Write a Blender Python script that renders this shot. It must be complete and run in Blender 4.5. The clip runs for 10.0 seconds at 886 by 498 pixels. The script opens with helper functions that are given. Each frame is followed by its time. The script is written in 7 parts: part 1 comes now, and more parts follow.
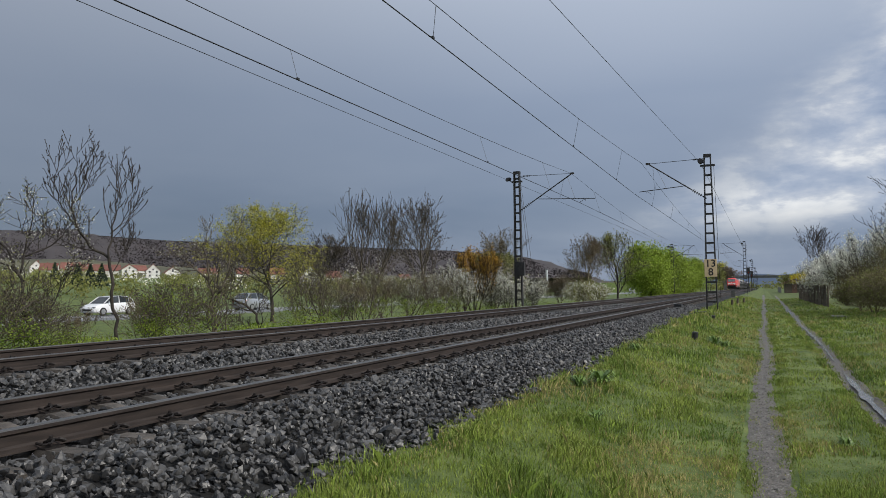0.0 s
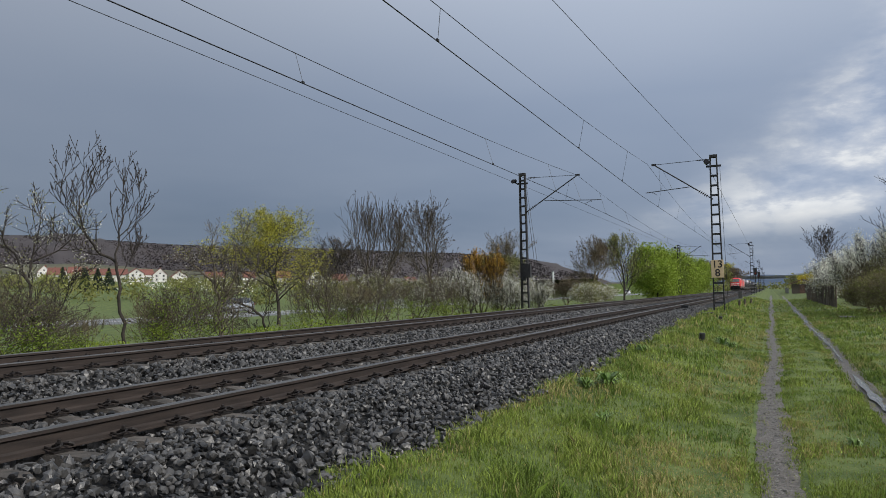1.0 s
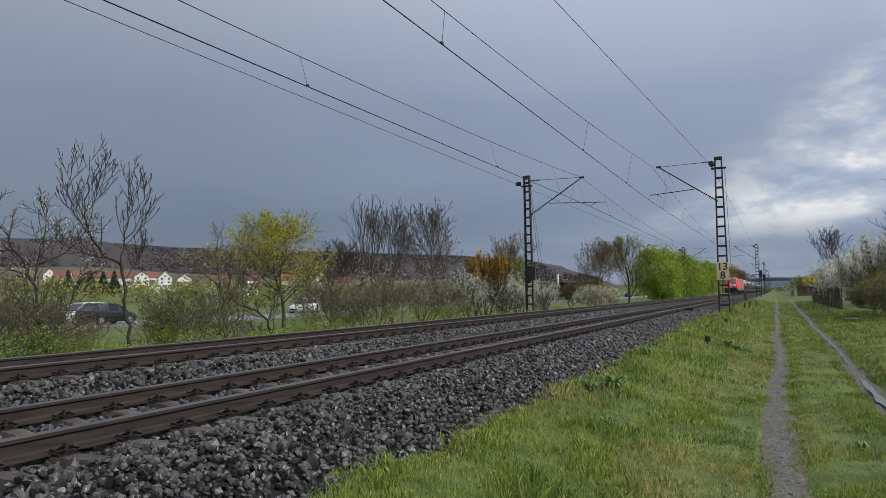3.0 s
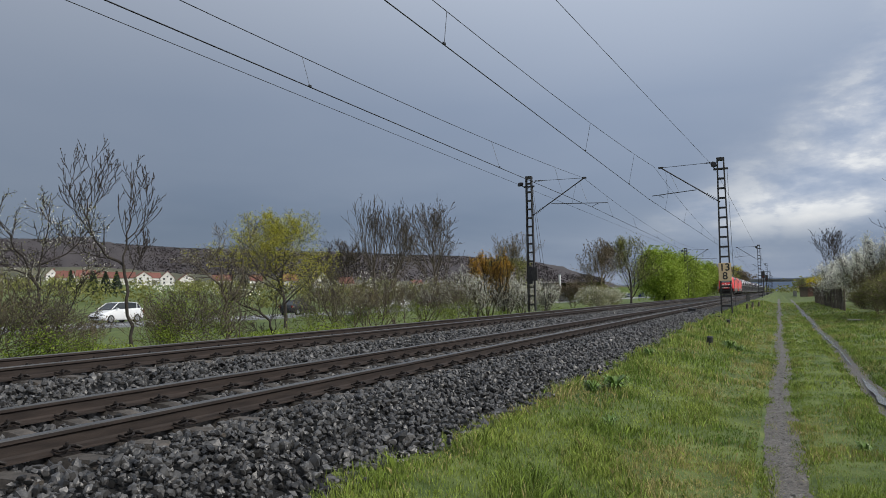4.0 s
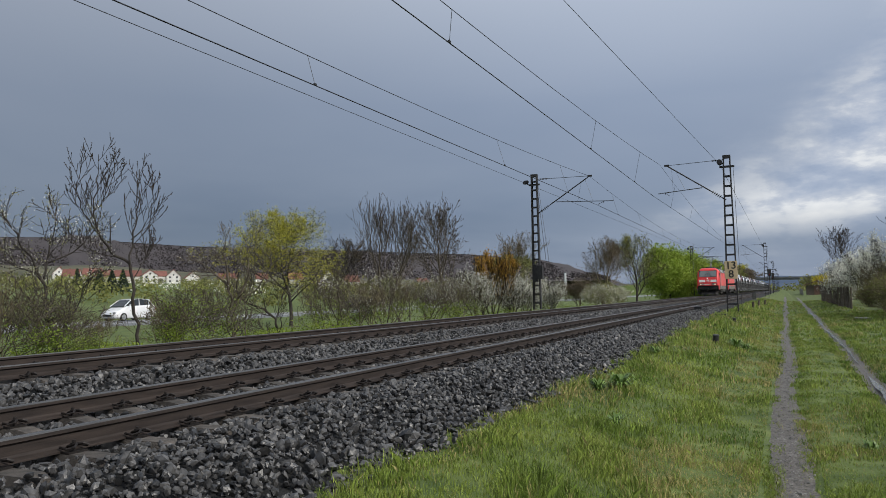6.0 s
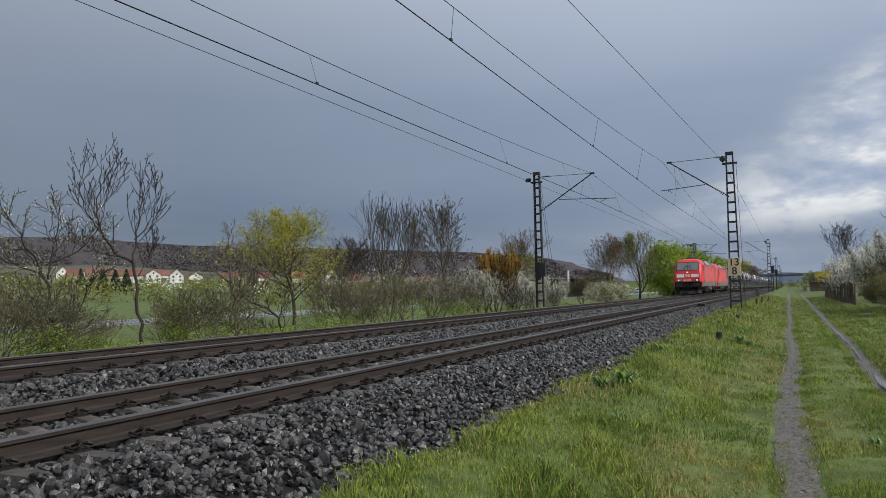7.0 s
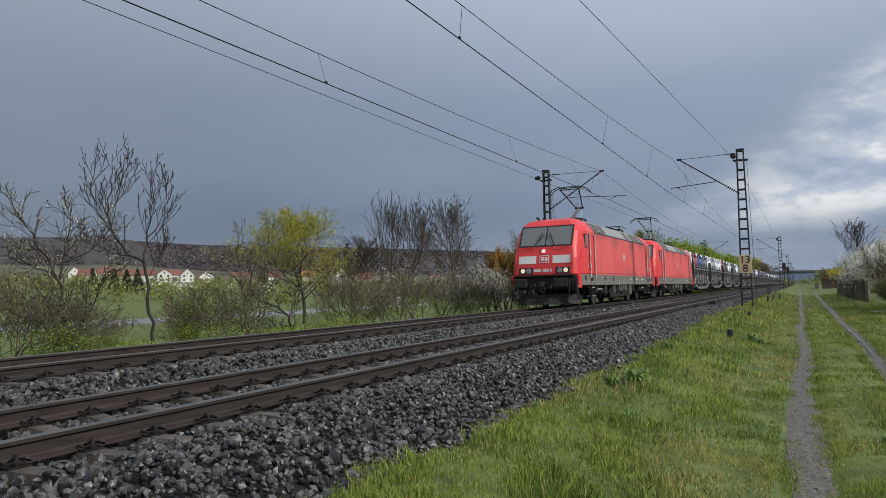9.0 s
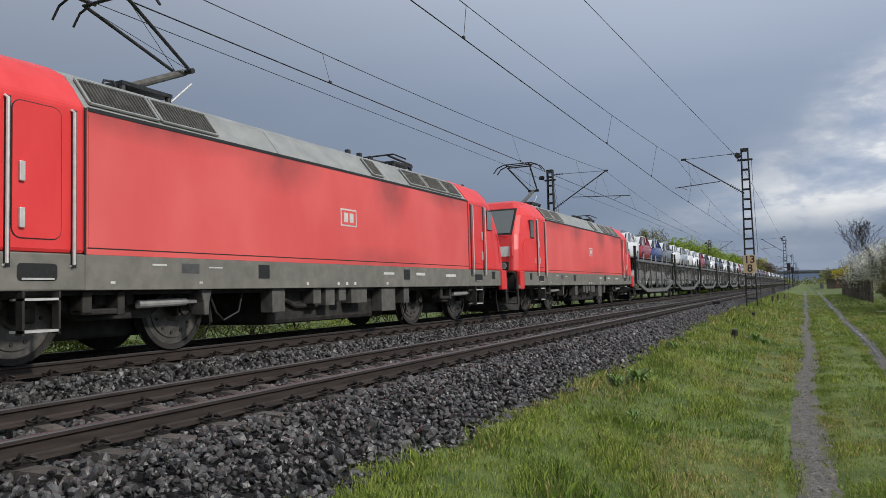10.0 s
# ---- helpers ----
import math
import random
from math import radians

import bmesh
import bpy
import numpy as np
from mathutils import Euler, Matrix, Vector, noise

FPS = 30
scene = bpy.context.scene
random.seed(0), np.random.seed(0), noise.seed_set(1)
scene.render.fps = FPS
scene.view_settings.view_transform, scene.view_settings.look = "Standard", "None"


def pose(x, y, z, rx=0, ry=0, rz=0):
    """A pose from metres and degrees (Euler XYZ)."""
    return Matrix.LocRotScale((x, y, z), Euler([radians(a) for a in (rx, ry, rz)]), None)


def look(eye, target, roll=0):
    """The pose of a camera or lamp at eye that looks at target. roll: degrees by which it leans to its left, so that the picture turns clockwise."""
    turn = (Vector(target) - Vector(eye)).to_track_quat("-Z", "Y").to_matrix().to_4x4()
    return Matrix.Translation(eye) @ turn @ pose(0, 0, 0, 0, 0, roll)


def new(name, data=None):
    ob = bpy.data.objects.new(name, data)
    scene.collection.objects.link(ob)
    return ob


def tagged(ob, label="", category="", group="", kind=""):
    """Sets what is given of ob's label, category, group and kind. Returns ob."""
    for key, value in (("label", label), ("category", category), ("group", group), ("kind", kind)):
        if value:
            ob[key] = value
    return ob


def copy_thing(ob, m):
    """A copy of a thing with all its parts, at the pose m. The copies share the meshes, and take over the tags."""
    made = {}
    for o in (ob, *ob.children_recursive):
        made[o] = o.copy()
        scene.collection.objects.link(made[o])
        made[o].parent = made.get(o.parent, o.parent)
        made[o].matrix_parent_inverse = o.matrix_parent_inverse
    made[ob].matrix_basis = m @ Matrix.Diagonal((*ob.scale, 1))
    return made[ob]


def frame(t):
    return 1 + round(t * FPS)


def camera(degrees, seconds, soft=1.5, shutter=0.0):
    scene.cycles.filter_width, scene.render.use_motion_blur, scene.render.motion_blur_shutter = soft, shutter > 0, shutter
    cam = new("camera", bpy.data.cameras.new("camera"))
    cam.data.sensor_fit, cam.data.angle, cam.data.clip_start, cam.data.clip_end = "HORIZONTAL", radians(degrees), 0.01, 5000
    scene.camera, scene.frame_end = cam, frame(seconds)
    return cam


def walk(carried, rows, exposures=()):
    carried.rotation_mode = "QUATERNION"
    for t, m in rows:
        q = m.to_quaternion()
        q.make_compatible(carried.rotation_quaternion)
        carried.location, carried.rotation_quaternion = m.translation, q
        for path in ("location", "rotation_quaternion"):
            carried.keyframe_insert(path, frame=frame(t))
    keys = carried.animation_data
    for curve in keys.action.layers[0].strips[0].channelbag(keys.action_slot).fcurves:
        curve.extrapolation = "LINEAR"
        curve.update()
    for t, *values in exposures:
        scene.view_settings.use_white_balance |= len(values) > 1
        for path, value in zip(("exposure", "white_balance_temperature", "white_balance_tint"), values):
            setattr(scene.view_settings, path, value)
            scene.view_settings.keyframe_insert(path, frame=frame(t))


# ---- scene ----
cam = camera(61.55, 10.0, soft=0.75)
# seconds, heading left of the track's line, tilt up, roll
TURNS = [
    (0.0, 23.223, 3.242, -0.793),
    (0.5, 23.409, 3.281, -0.895),
    (1.0, 23.675, 3.432, -1.104),
    (1.5, 23.772, 3.454, -1.227),
    (2.0, 23.895, 3.484, -1.261),
    (2.5, 23.953, 3.578, -1.212),
    (4.0, 24.172, 3.682, -1.096),
    (4.5, 24.249, 3.695, -1.091),
    (5.0, 24.423, 3.699, -1.086),
    (5.5, 24.542, 3.639, -1.045),
    (7.0, 24.796, 3.415, -1.370),
    (7.5, 24.982, 3.411, -1.517),
    (8.0, 25.205, 3.405, -1.510),
    (8.5, 25.329, 3.385, -1.572),
    (9.0, 25.529, 3.316, -1.546),
    (9.5, 25.725, 3.296, -1.581),
    (10.0, 25.830, 3.304, -1.499),
]
walk(cam, [(t, pose(0, 0, 1.70, 90 + tilt, 0, head) @ pose(0, 0, 0, 0, 0, roll)) for t, head, tilt, roll in TURNS],
     exposures=[(0, 0.0), (10, 0.0)])

# ---- light ----
world = bpy.data.worlds.new("world")
scene.world = world
world.use_nodes = True


def nodes_of(tree):
    return tree.nodes, tree.links


def build_sky():
    n, l = nodes_of(world.node_tree)
    n.clear()
    out = n.new("ShaderNodeOutputWorld")
    bg = n.new("ShaderNodeBackground")
    bg.inputs[1].default_value = SKY
    geo = n.new("ShaderNodeTexCoord")
    sep = n.new("ShaderNodeSeparateXYZ")
    l.new(geo.outputs["Generated"], sep.inputs[0])

    def mth(op, a, b=None, c=None):
        m = n.new("ShaderNodeMath")
        m.operation = op
        for i, v in enumerate((a, b, c)):
            if v is None:
                continue
            if isinstance(v, (int, float)):
                m.inputs[i].default_value = v
            else:
                l.new(v, m.inputs[i])
        return m.outputs[0]

    def noise_tex(vec, scale, detail=5, rough=0.55, dist=0.0):
        t = n.new("ShaderNodeTexNoise")
        t.inputs["Scale"].default_value = scale
        t.inputs["Detail"].default_value = detail
        t.inputs["Roughness"].default_value = rough
        t.inputs["Distortion"].default_value = dist
        l.new(vec, t.inputs["Vector"])
        return t.outputs["Fac"]

    def ramp(fac, stops):
        r = n.new("ShaderNodeValToRGB")
        e = r.color_ramp.elements
        while len(e) < len(stops):
            e.new(0.5)
        for i, (p, c) in enumerate(stops):
            e[i].position = p
            e[i].color = (*c, 1)
        l.new(fac, r.inputs[0])
        return r.outputs[0]

    def mix(fac, a, b):
        m = n.new("ShaderNodeMix")
        m.data_type = "RGBA"
        for sock, v in ((m.inputs[0], fac), (m.inputs[6], a), (m.inputs[7], b)):
            if isinstance(v, (int, float)):
                sock.default_value = v
            elif isinstance(v, tuple):
                sock.default_value = (*v, 1)
            else:
                l.new(v, sock)
        return m.outputs[2]

    # cloud layer seen in perspective: direction projected on a plane overhead
    zc = mth("MAXIMUM", sep.outputs[2], 0.0)
    zz = mth("ADD", zc, 0.10)
    u, v = mth("DIVIDE", sep.outputs[0], zz), mth("DIVIDE", sep.outputs[1], zz)
    comb = n.new("ShaderNodeCombineXYZ")
    l.new(u, comb.inputs[0]), l.new(v, comb.inputs[1])
    flat = comb.outputs[0]
    soft = noise_tex(flat, 0.35, 4, 0.5, 0.3)
    # rain cloud: darker towards the horizon, lighter overhead
    base = ramp(zc, [(0.0, (0.175, 0.225, 0.325)), (0.10, (0.160, 0.208, 0.300)), (0.25, (0.245, 0.300, 0.405)), (0.42, (0.455, 0.51, 0.61)), (1.0, (0.55, 0.59, 0.65))])
    base = mix(mth("MULTIPLY", mth("SUBTRACT", soft, 0.40), 0.8), base, (0.48, 0.52, 0.60))
    # the rain cloud is heaviest away from the sun
    dk = n.new("ShaderNodeMapRange")
    dk.interpolation_type = "SMOOTHSTEP"
    for i, val in ((1, -0.95), (2, -0.05), (3, 0.70), (4, 1.08)):
        dk.inputs[i].default_value = val
    l.new(sep.outputs[0], dk.inputs[0])
    shade = n.new("ShaderNodeMix")
    shade.data_type, shade.blend_type = "RGBA", "MULTIPLY"
    shade.inputs[0].default_value = 1.0
    gray = n.new("ShaderNodeCombineColor")
    for i in range(3):
        l.new(dk.outputs[0], gray.inputs[i])
    l.new(base, shade.inputs[6]), l.new(gray.outputs[0], shade.inputs[7])
    base = shade.outputs[2]
    # broken edge of the cloud on the side of the sun
    side = mth("SUBTRACT", mth("MULTIPLY_ADD", sep.outputs[0], 0.9, 0.200), zc)
    sq = n.new("ShaderNodeMapping")
    sq.inputs["Scale"].default_value = (1.0, 1.0, 2.4)
    sq.inputs["Location"].default_value = (0.3, 0.1, 0.45)
    l.new(geo.outputs["Generated"], sq.inputs[0])
    lump = noise_tex(sq.outputs[0], 6.0, 5, 0.55)
    edge = mth("ADD", side, mth("MULTIPLY", mth("SUBTRACT", lump, 0.5), 0.10))
    m = n.new("ShaderNodeMapRange")
    m.interpolation_type = "SMOOTHSTEP"
    for i, val in ((1, -0.045), (2, 0.115), (3, 0.0), (4, 1.0)):
        m.inputs[i].default_value = val
    l.new(edge, m.inputs[0])
    puff = noise_tex(sq.outputs[0], 8.0, 10, 0.56, 0.1)
    bright = ramp(puff, [(0.36, (0.25, 0.32, 0.46)), (0.47, (0.37, 0.43, 0.55)), (0.55, (0.52, 0.56, 0.64)), (0.60, (0.72, 0.74, 0.77)), (0.72, (0.88, 0.88, 0.87))])
    low = n.new("ShaderNodeMapRange")
    for i, val in ((1, 0.062), (2, 0.10), (3, 0.10), (4, 1.0)):
        low.inputs[i].default_value = val
    l.new(zc, low.inputs[0])
    col = mix(mth("MULTIPLY", m.outputs[0], low.outputs[0]), base, bright)
    # clear air behind the clouds: physical sky adds its tint
    sky = n.new("ShaderNodeTexSky")
    sky.sky_type, sky.sun_disc = "NISHITA", False
    sky.sun_elevation, sky.sun_rotation = radians(36), radians(102)
    add = n.new("ShaderNodeMix")
    add.data_type, add.blend_type = "RGBA", "ADD"
    add.inputs[0].default_value = 0.008
    l.new(col, add.inputs[6]), l.new(sky.outputs[0], add.inputs[7])
    l.new(add.outputs[2], bg.inputs[0])
    l.new(bg.outputs[0], out.inputs[0])


SKY = 1.0
build_sky()
sun = new("sun", bpy.data.lights.new("sun", "SUN"))
sun.data.energy, sun.data.angle, sun.data.color = 2.95, radians(4), (1.0, 0.95, 0.88)
sun.matrix_world = look((41, -9, 30), (0, 0, 0))


# ---- materials ----
def mat(name, c1, c2, scale=8.0, rough=0.7, metal=0.0, bump=0.0, bscale=60.0, big=0.25, vary=0.0, island=0.0, spec=0.5, stretch=(1, 1, 1), world_space=False):
    """Two-tone noise grain, a slow large variation, bump, and a random tone per object or per piece."""
    m = bpy.data.materials.new(name)
    m.use_nodes = True
    n, l = nodes_of(m.node_tree)
    b = n["Principled BSDF"]
    b.inputs["Roughness"].default_value, b.inputs["Metallic"].default_value = rough, metal
    b.inputs["Specular IOR Level"].default_value = spec
    tc = n.new("ShaderNodeTexCoord")
    mp = n.new("ShaderNodeMapping")
    mp.inputs["Scale"].default_value = stretch
    if world_space:
        g = n.new("ShaderNodeNewGeometry")
        l.new(g.outputs["Position"], mp.inputs[0])
    else:
        l.new(tc.outputs["Object"], mp.inputs[0])

    def nz(sc, det):
        t = n.new("ShaderNodeTexNoise")
        t.inputs["Scale"].default_value, t.inputs["Detail"].default_value = sc, det
        l.new(mp.outputs[0], t.inputs["Vector"])
        return t.outputs["Fac"]

    r = n.new("ShaderNodeValToRGB")
    r.color_ramp.elements[0].position, r.color_ramp.elements[1].position = 0.32, 0.68
    r.color_ramp.elements[0].color, r.color_ramp.elements[1].color = (*c1, 1), (*c2, 1)
    l.new(nz(scale, 6), r.inputs[0])
    hsv = n.new("ShaderNodeHueSaturation")
    l.new(r.outputs[0], hsv.inputs["Color"])
    val = n.new("ShaderNodeMath")
    val.operation = "MULTIPLY_ADD"
    l.new(nz(scale * 0.13, 3), val.inputs[0])
    val.inputs[1].default_value, val.inputs[2].default_value = big * 2, 1 - big
    last = val.outputs[0]
    for amount, node, sock in ((vary, "ShaderNodeObjectInfo", "Random"), (island, "ShaderNodeNewGeometry", "Random Per Island")):
        if amount:
            src = n.new(node)
            k = n.new("ShaderNodeMath")
            k.operation = "MULTIPLY_ADD"
            l.new(src.outputs[sock], k.inputs[0])
            k.inputs[1].default_value, k.inputs[2].default_value = amount * 2, 1 - amount
            q = n.new("ShaderNodeMath")
            q.operation = "MULTIPLY"
            l.new(last, q.inputs[0]), l.new(k.outputs[0], q.inputs[1])
            last = q.outputs[0]
    l.new(last, hsv.inputs["Value"])
    l.new(hsv.outputs[0], b.inputs["Base Color"])
    if bump:
        bp = n.new("ShaderNodeBump")
        bp.inputs["Strength"].default_value, bp.inputs["Distance"].default_value = bump, 0.02
        l.new(nz(bscale, 4), bp.inputs["Height"])
        l.new(bp.outputs[0], b.inputs["Normal"])
    return m


def glow(name, color, strength):
    m = bpy.data.materials.new(name)
    m.use_nodes = True
    b = m.node_tree.nodes["Principled BSDF"]
    b.inputs["Base Color"].default_value = (*color, 1)
    b.inputs["Emission Color"].default_value = (*color, 1)
    b.inputs["Emission Strength"].default_value = strength
    return m


def glass(name, tint, rough=0.05):
    """Dark tinted pane with a glossy face."""
    m = bpy.data.materials.new(name)
    m.use_nodes = True
    b = m.node_tree.nodes["Principled BSDF"]
    b.inputs["Base Color"].default_value = (*tint, 1)
    b.inputs["Roughness"].default_value = rough
    b.inputs["IOR"].default_value = 1.5
    b.inputs["Specular IOR Level"].default_value = 0.9
    return m


M_STONE = mat("ballast_stone", (0.036, 0.0355, 0.035), (0.084, 0.082, 0.080), 30, 0.40, bump=0.18, bscale=70, big=0.15, island=0.85, spec=0.5)
# bed under the stones: near-black colour paints the shade in their gaps
M_BED_SHADE = mat("ballast_bed", (0.003, 0.003, 0.003), (0.012, 0.012, 0.012), 26, 0.9, bump=1.0, bscale=30)
M_RAIL = mat("rail_rust", (0.018, 0.0125, 0.010), (0.044, 0.032, 0.026), 9, 0.7, 0.1, bump=0.15, stretch=(3, 0.3, 3))
M_HEAD = mat("rail_head_worn", (0.10, 0.098, 0.096), (0.19, 0.187, 0.18), 5, 0.42, 0.75, stretch=(20, 0.2, 1))
M_CONC = mat("sleeper_concrete", (0.040, 0.036, 0.032), (0.115, 0.10, 0.086), 12, 0.85, bump=0.4, bscale=80, vary=0.25)
M_CONC2 = mat("foundation_concrete", (0.14, 0.135, 0.125), (0.28, 0.27, 0.25), 9, 0.9, bump=0.5, bscale=50)
M_CLIP = mat("clip_steel", (0.016, 0.014, 0.013), (0.04, 0.033, 0.03), 40, 0.55, 0.5)
M_MAST = mat("mast_steel", (0.018, 0.018, 0.020), (0.045, 0.043, 0.042), 12, 0.6, 0.3, bump=0.2)
M_WIRE = mat("wire_copper", (0.022, 0.023, 0.025), (0.045, 0.045, 0.045), 5, 0.5, 0.4)
M_INSUL = mat("insulator_glaze", (0.012, 0.010, 0.010), (0.03, 0.024, 0.022), 9, 0.25)
M_GRASS = mat("meadow_soil_grass", (0.046, 0.078, 0.014), (0.145, 0.185, 0.045), 1.6, 0.9, bump=0.9, bscale=22, big=0.3, world_space=True)
M_BLADE = mat("grass_blade", (0.092, 0.158, 0.020), (0.262, 0.318, 0.062), 0.9, 0.5, big=0.32, island=0.55, spec=0.35, world_space=True)
M_STRAW = mat("dry_grass", (0.27, 0.23, 0.08), (0.42, 0.36, 0.15), 2.0, 0.7, island=0.3, world_space=True)
M_MUD = mat("wet_gravel_path", (0.045, 0.038, 0.030), (0.165, 0.145, 0.12), 22, 0.55, bump=0.7, bscale=60, world_space=True)
M_WATER = mat("puddle_water", (0.05, 0.05, 0.048), (0.10, 0.10, 0.095), 6, 0.12, spec=0.6, bump=0.15, bscale=30, world_space=True)
M_ROAD = mat("road_asphalt", (0.10, 0.105, 0.115), (0.16, 0.165, 0.175), 3, 0.45, bump=0.2, world_space=True)


# ---- mesh helpers ----
class Geo:
    """A bag of faces that becomes one mesh."""

    def __init__(self):
        self.v, self.f, self.m = [], [], []

    def add(self, verts, faces, mi=0):
        o = len(self.v)
        self.v.extend(tuple(p) for p in verts)
        self.f.extend(tuple(i + o for i in q) for q in faces)
        self.m.extend([mi] * len(faces))
        return self

    def box(self, x0, x1, y0, y1, z0, z1, mi=0):
        v = [(x, y, z) for z in (z0, z1) for y in (y0, y1) for x in (x0, x1)]
        return self.add(v, [(0, 2, 3, 1), (4, 5, 7, 6), (0, 1, 5, 4), (2, 6, 7, 3), (0, 4, 6, 2), (1, 3, 7, 5)], mi)

    def rod(self, a, b, r, n=6, r2=None, mi=0, caps=True):
        a, b = Vector(a), Vector(b)
        d = (b - a).normalized()
        s = d.cross(Vector((0, 0, 1)) if abs(d.z) < 0.9 else Vector((1, 0, 0))).normalized()
        t = d.cross(s)
        r2 = r if r2 is None else r2
        v = []
        for p, q in ((a, r), (b, r2)):
            for i in range(n):
                w = 2 * math.pi * i / n
                v.append(p + s * (q * math.cos(w)) + t * (q * math.sin(w)))
        f = [(i, (i + 1) % n, n + (i + 1) % n, n + i) for i in range(n)]
        if caps:
            f += [tuple(range(n - 1, -1, -1)), tuple(range(n, 2 * n))]
        return self.add(v, f, mi)

    def path(self, pts, r, n=5, mi=0):
        pts = [Vector(p) for p in pts]
        rings = []
        for i, p in enumerate(pts):
            d = (pts[min(i + 1, len(pts) - 1)] - pts[max(i - 1, 0)]).normalized()
            s = d.cross(Vector((0.12, 0.07, 1.0)) if abs(d.z) < 0.9 else Vector((1, 0.1, 0))).normalized()
            t = d.cross(s)
            rings.append([p + s * (r * math.cos(2 * math.pi * k / n)) + t * (r * math.sin(2 * math.pi * k / n)) for k in range(n)])
        return self.loft(rings, mi)

    def loft(self, rings, mi=0, caps=True):
        k = len(rings[0])
        v = [p for ring in rings for p in ring]
        f = []
        for j in range(len(rings) - 1):
            for i in range(k):
                f.append((j * k + i, j * k + (i + 1) % k, (j + 1) * k + (i + 1) % k, (j + 1) * k + i))
        if caps:
            f += [tuple(range(k - 1, -1, -1)), tuple(range((len(rings) - 1) * k, len(rings) * k))]
        return self.add(v, f, mi)

    def disc(self, c, axis, r, depth, n=20, mi=0, hole=0.0):
        c, d = Vector(c), Vector(axis).normalized()
        return self.rod(c - d * depth / 2, c + d * depth / 2, r, n, mi=mi)

    def mesh(self, name, *mats, smooth=False):
        me = bpy.data.meshes.new(name)
        me.from_pydata(self.v, [], self.f)
        for m in mats:
            me.materials.append(m)
        if len(mats) > 1:
            me.polygons.foreach_set("material_index", self.m)
        if smooth:
            me.polygons.foreach_set("use_smooth", [True] * len(self.f))
        me.update()
        return me


def clean(me):
    """Outward normals."""
    bm = bmesh.new()
    bm.from_mesh(me)
    bmesh.ops.recalc_face_normals(bm, faces=bm.faces)
    bm.to_mesh(me)
    bm.free()
    return me


def part(name, g, material, parent=None, label="", bevel=0.0, smooth=False, at=None):
    """Links a Geo (or a mesh) as one object under its thing."""
    mats = material if isinstance(material, (tuple, list)) else (material,)
    me = clean(g.mesh(name, *mats, smooth=smooth)) if isinstance(g, Geo) else g
    ob = new(name, me)
    if parent is not None:
        ob.parent = parent
    if at is not None:
        ob.matrix_basis = at
    if label:
        tagged(ob, label)
    if bevel:
        b = ob.modifiers.new("bevel", "BEVEL")
        b.width, b.segments, b.limit_method, b.angle_limit = bevel, 2, "ANGLE", radians(35)
    return ob


def thing(name, label, category, group="", at=None, kind=""):
    ob = new(name)
    ob.empty_display_size = 0.3
    if at is not None:
        ob.matrix_basis = at
    return tagged(ob, label, category, group, kind)


def big_mesh(name, v, f, material, smooth=False):
    """Fast mesh from numpy arrays; all faces have the same corner count."""
    me = bpy.data.meshes.new(name)
    v, f = np.asarray(v, np.float32), np.asarray(f, np.int32)
    k = f.shape[1]
    me.vertices.add(len(v))
    me.vertices.foreach_set("co", v.ravel())
    me.loops.add(f.size)
    me.loops.foreach_set("vertex_index", f.ravel())
    me.polygons.add(len(f))
    me.polygons.foreach_set("loop_start", np.arange(0, f.size, k, dtype=np.int32))
    me.polygons.foreach_set("loop_total", np.full(len(f), k, np.int32))
    me.materials.append(material)
    me.polygons.foreach_set("use_smooth", np.full(len(f), bool(smooth)))
    me.update(calc_edges=True)
    return me


# ---- the ground ----
XN, XF, ZN, ZF = -5.73, -9.71, 0.762, 0.918   # centre lines and rail tops of the two tracks
HG = 0.75
Y_SLEEPER, Y_SLEEPER2, PITCH = 3.96, 6.51, 0.60


def toe(y):
    """Foot of the ballast slope towards the path."""
    k = min(max((y - 12) / 20, 0), 1)
    return -2.72 - 0.55 * k * k * (3 - 2 * k)


def ground_z(x, y):
    """Height of the grown ground: path at nought, verge rising to the ballast, a ditch beyond the far track."""
    if x > -0.45:
        z = 0.0
        if 1.0 < x < 1.75:
            z -= 0.07 * math.sin((x - 1.0) / 0.75 * math.pi)
        if -0.28 < x < 0.24:
            z -= 0.03
        if x > 2.2:
            z += min(0.25, (x - 2.2) * 0.05)
    elif x > -2.6:
        k = (-0.45 - x) / 2.15
        z = 0.36 * k * k * (3 - 2 * k) + 0.02
    elif x > -13.4:
        z = 0.36 if x > -3.6 else 0.30
    else:
        z = max(0.0, 0.30 - (-13.4 - x) * 0.15)
    r = math.hypot(x, y)
    if r < 60:
        z += 0.035 * noise.noise(Vector((x * 1.3, y * 0.9, 0))) + 0.015 * noise.noise(Vector((x * 5, y * 5, 3)))
    if x < -90:
        z += min(22.0, (-90 - x) * 0.045)
    return z


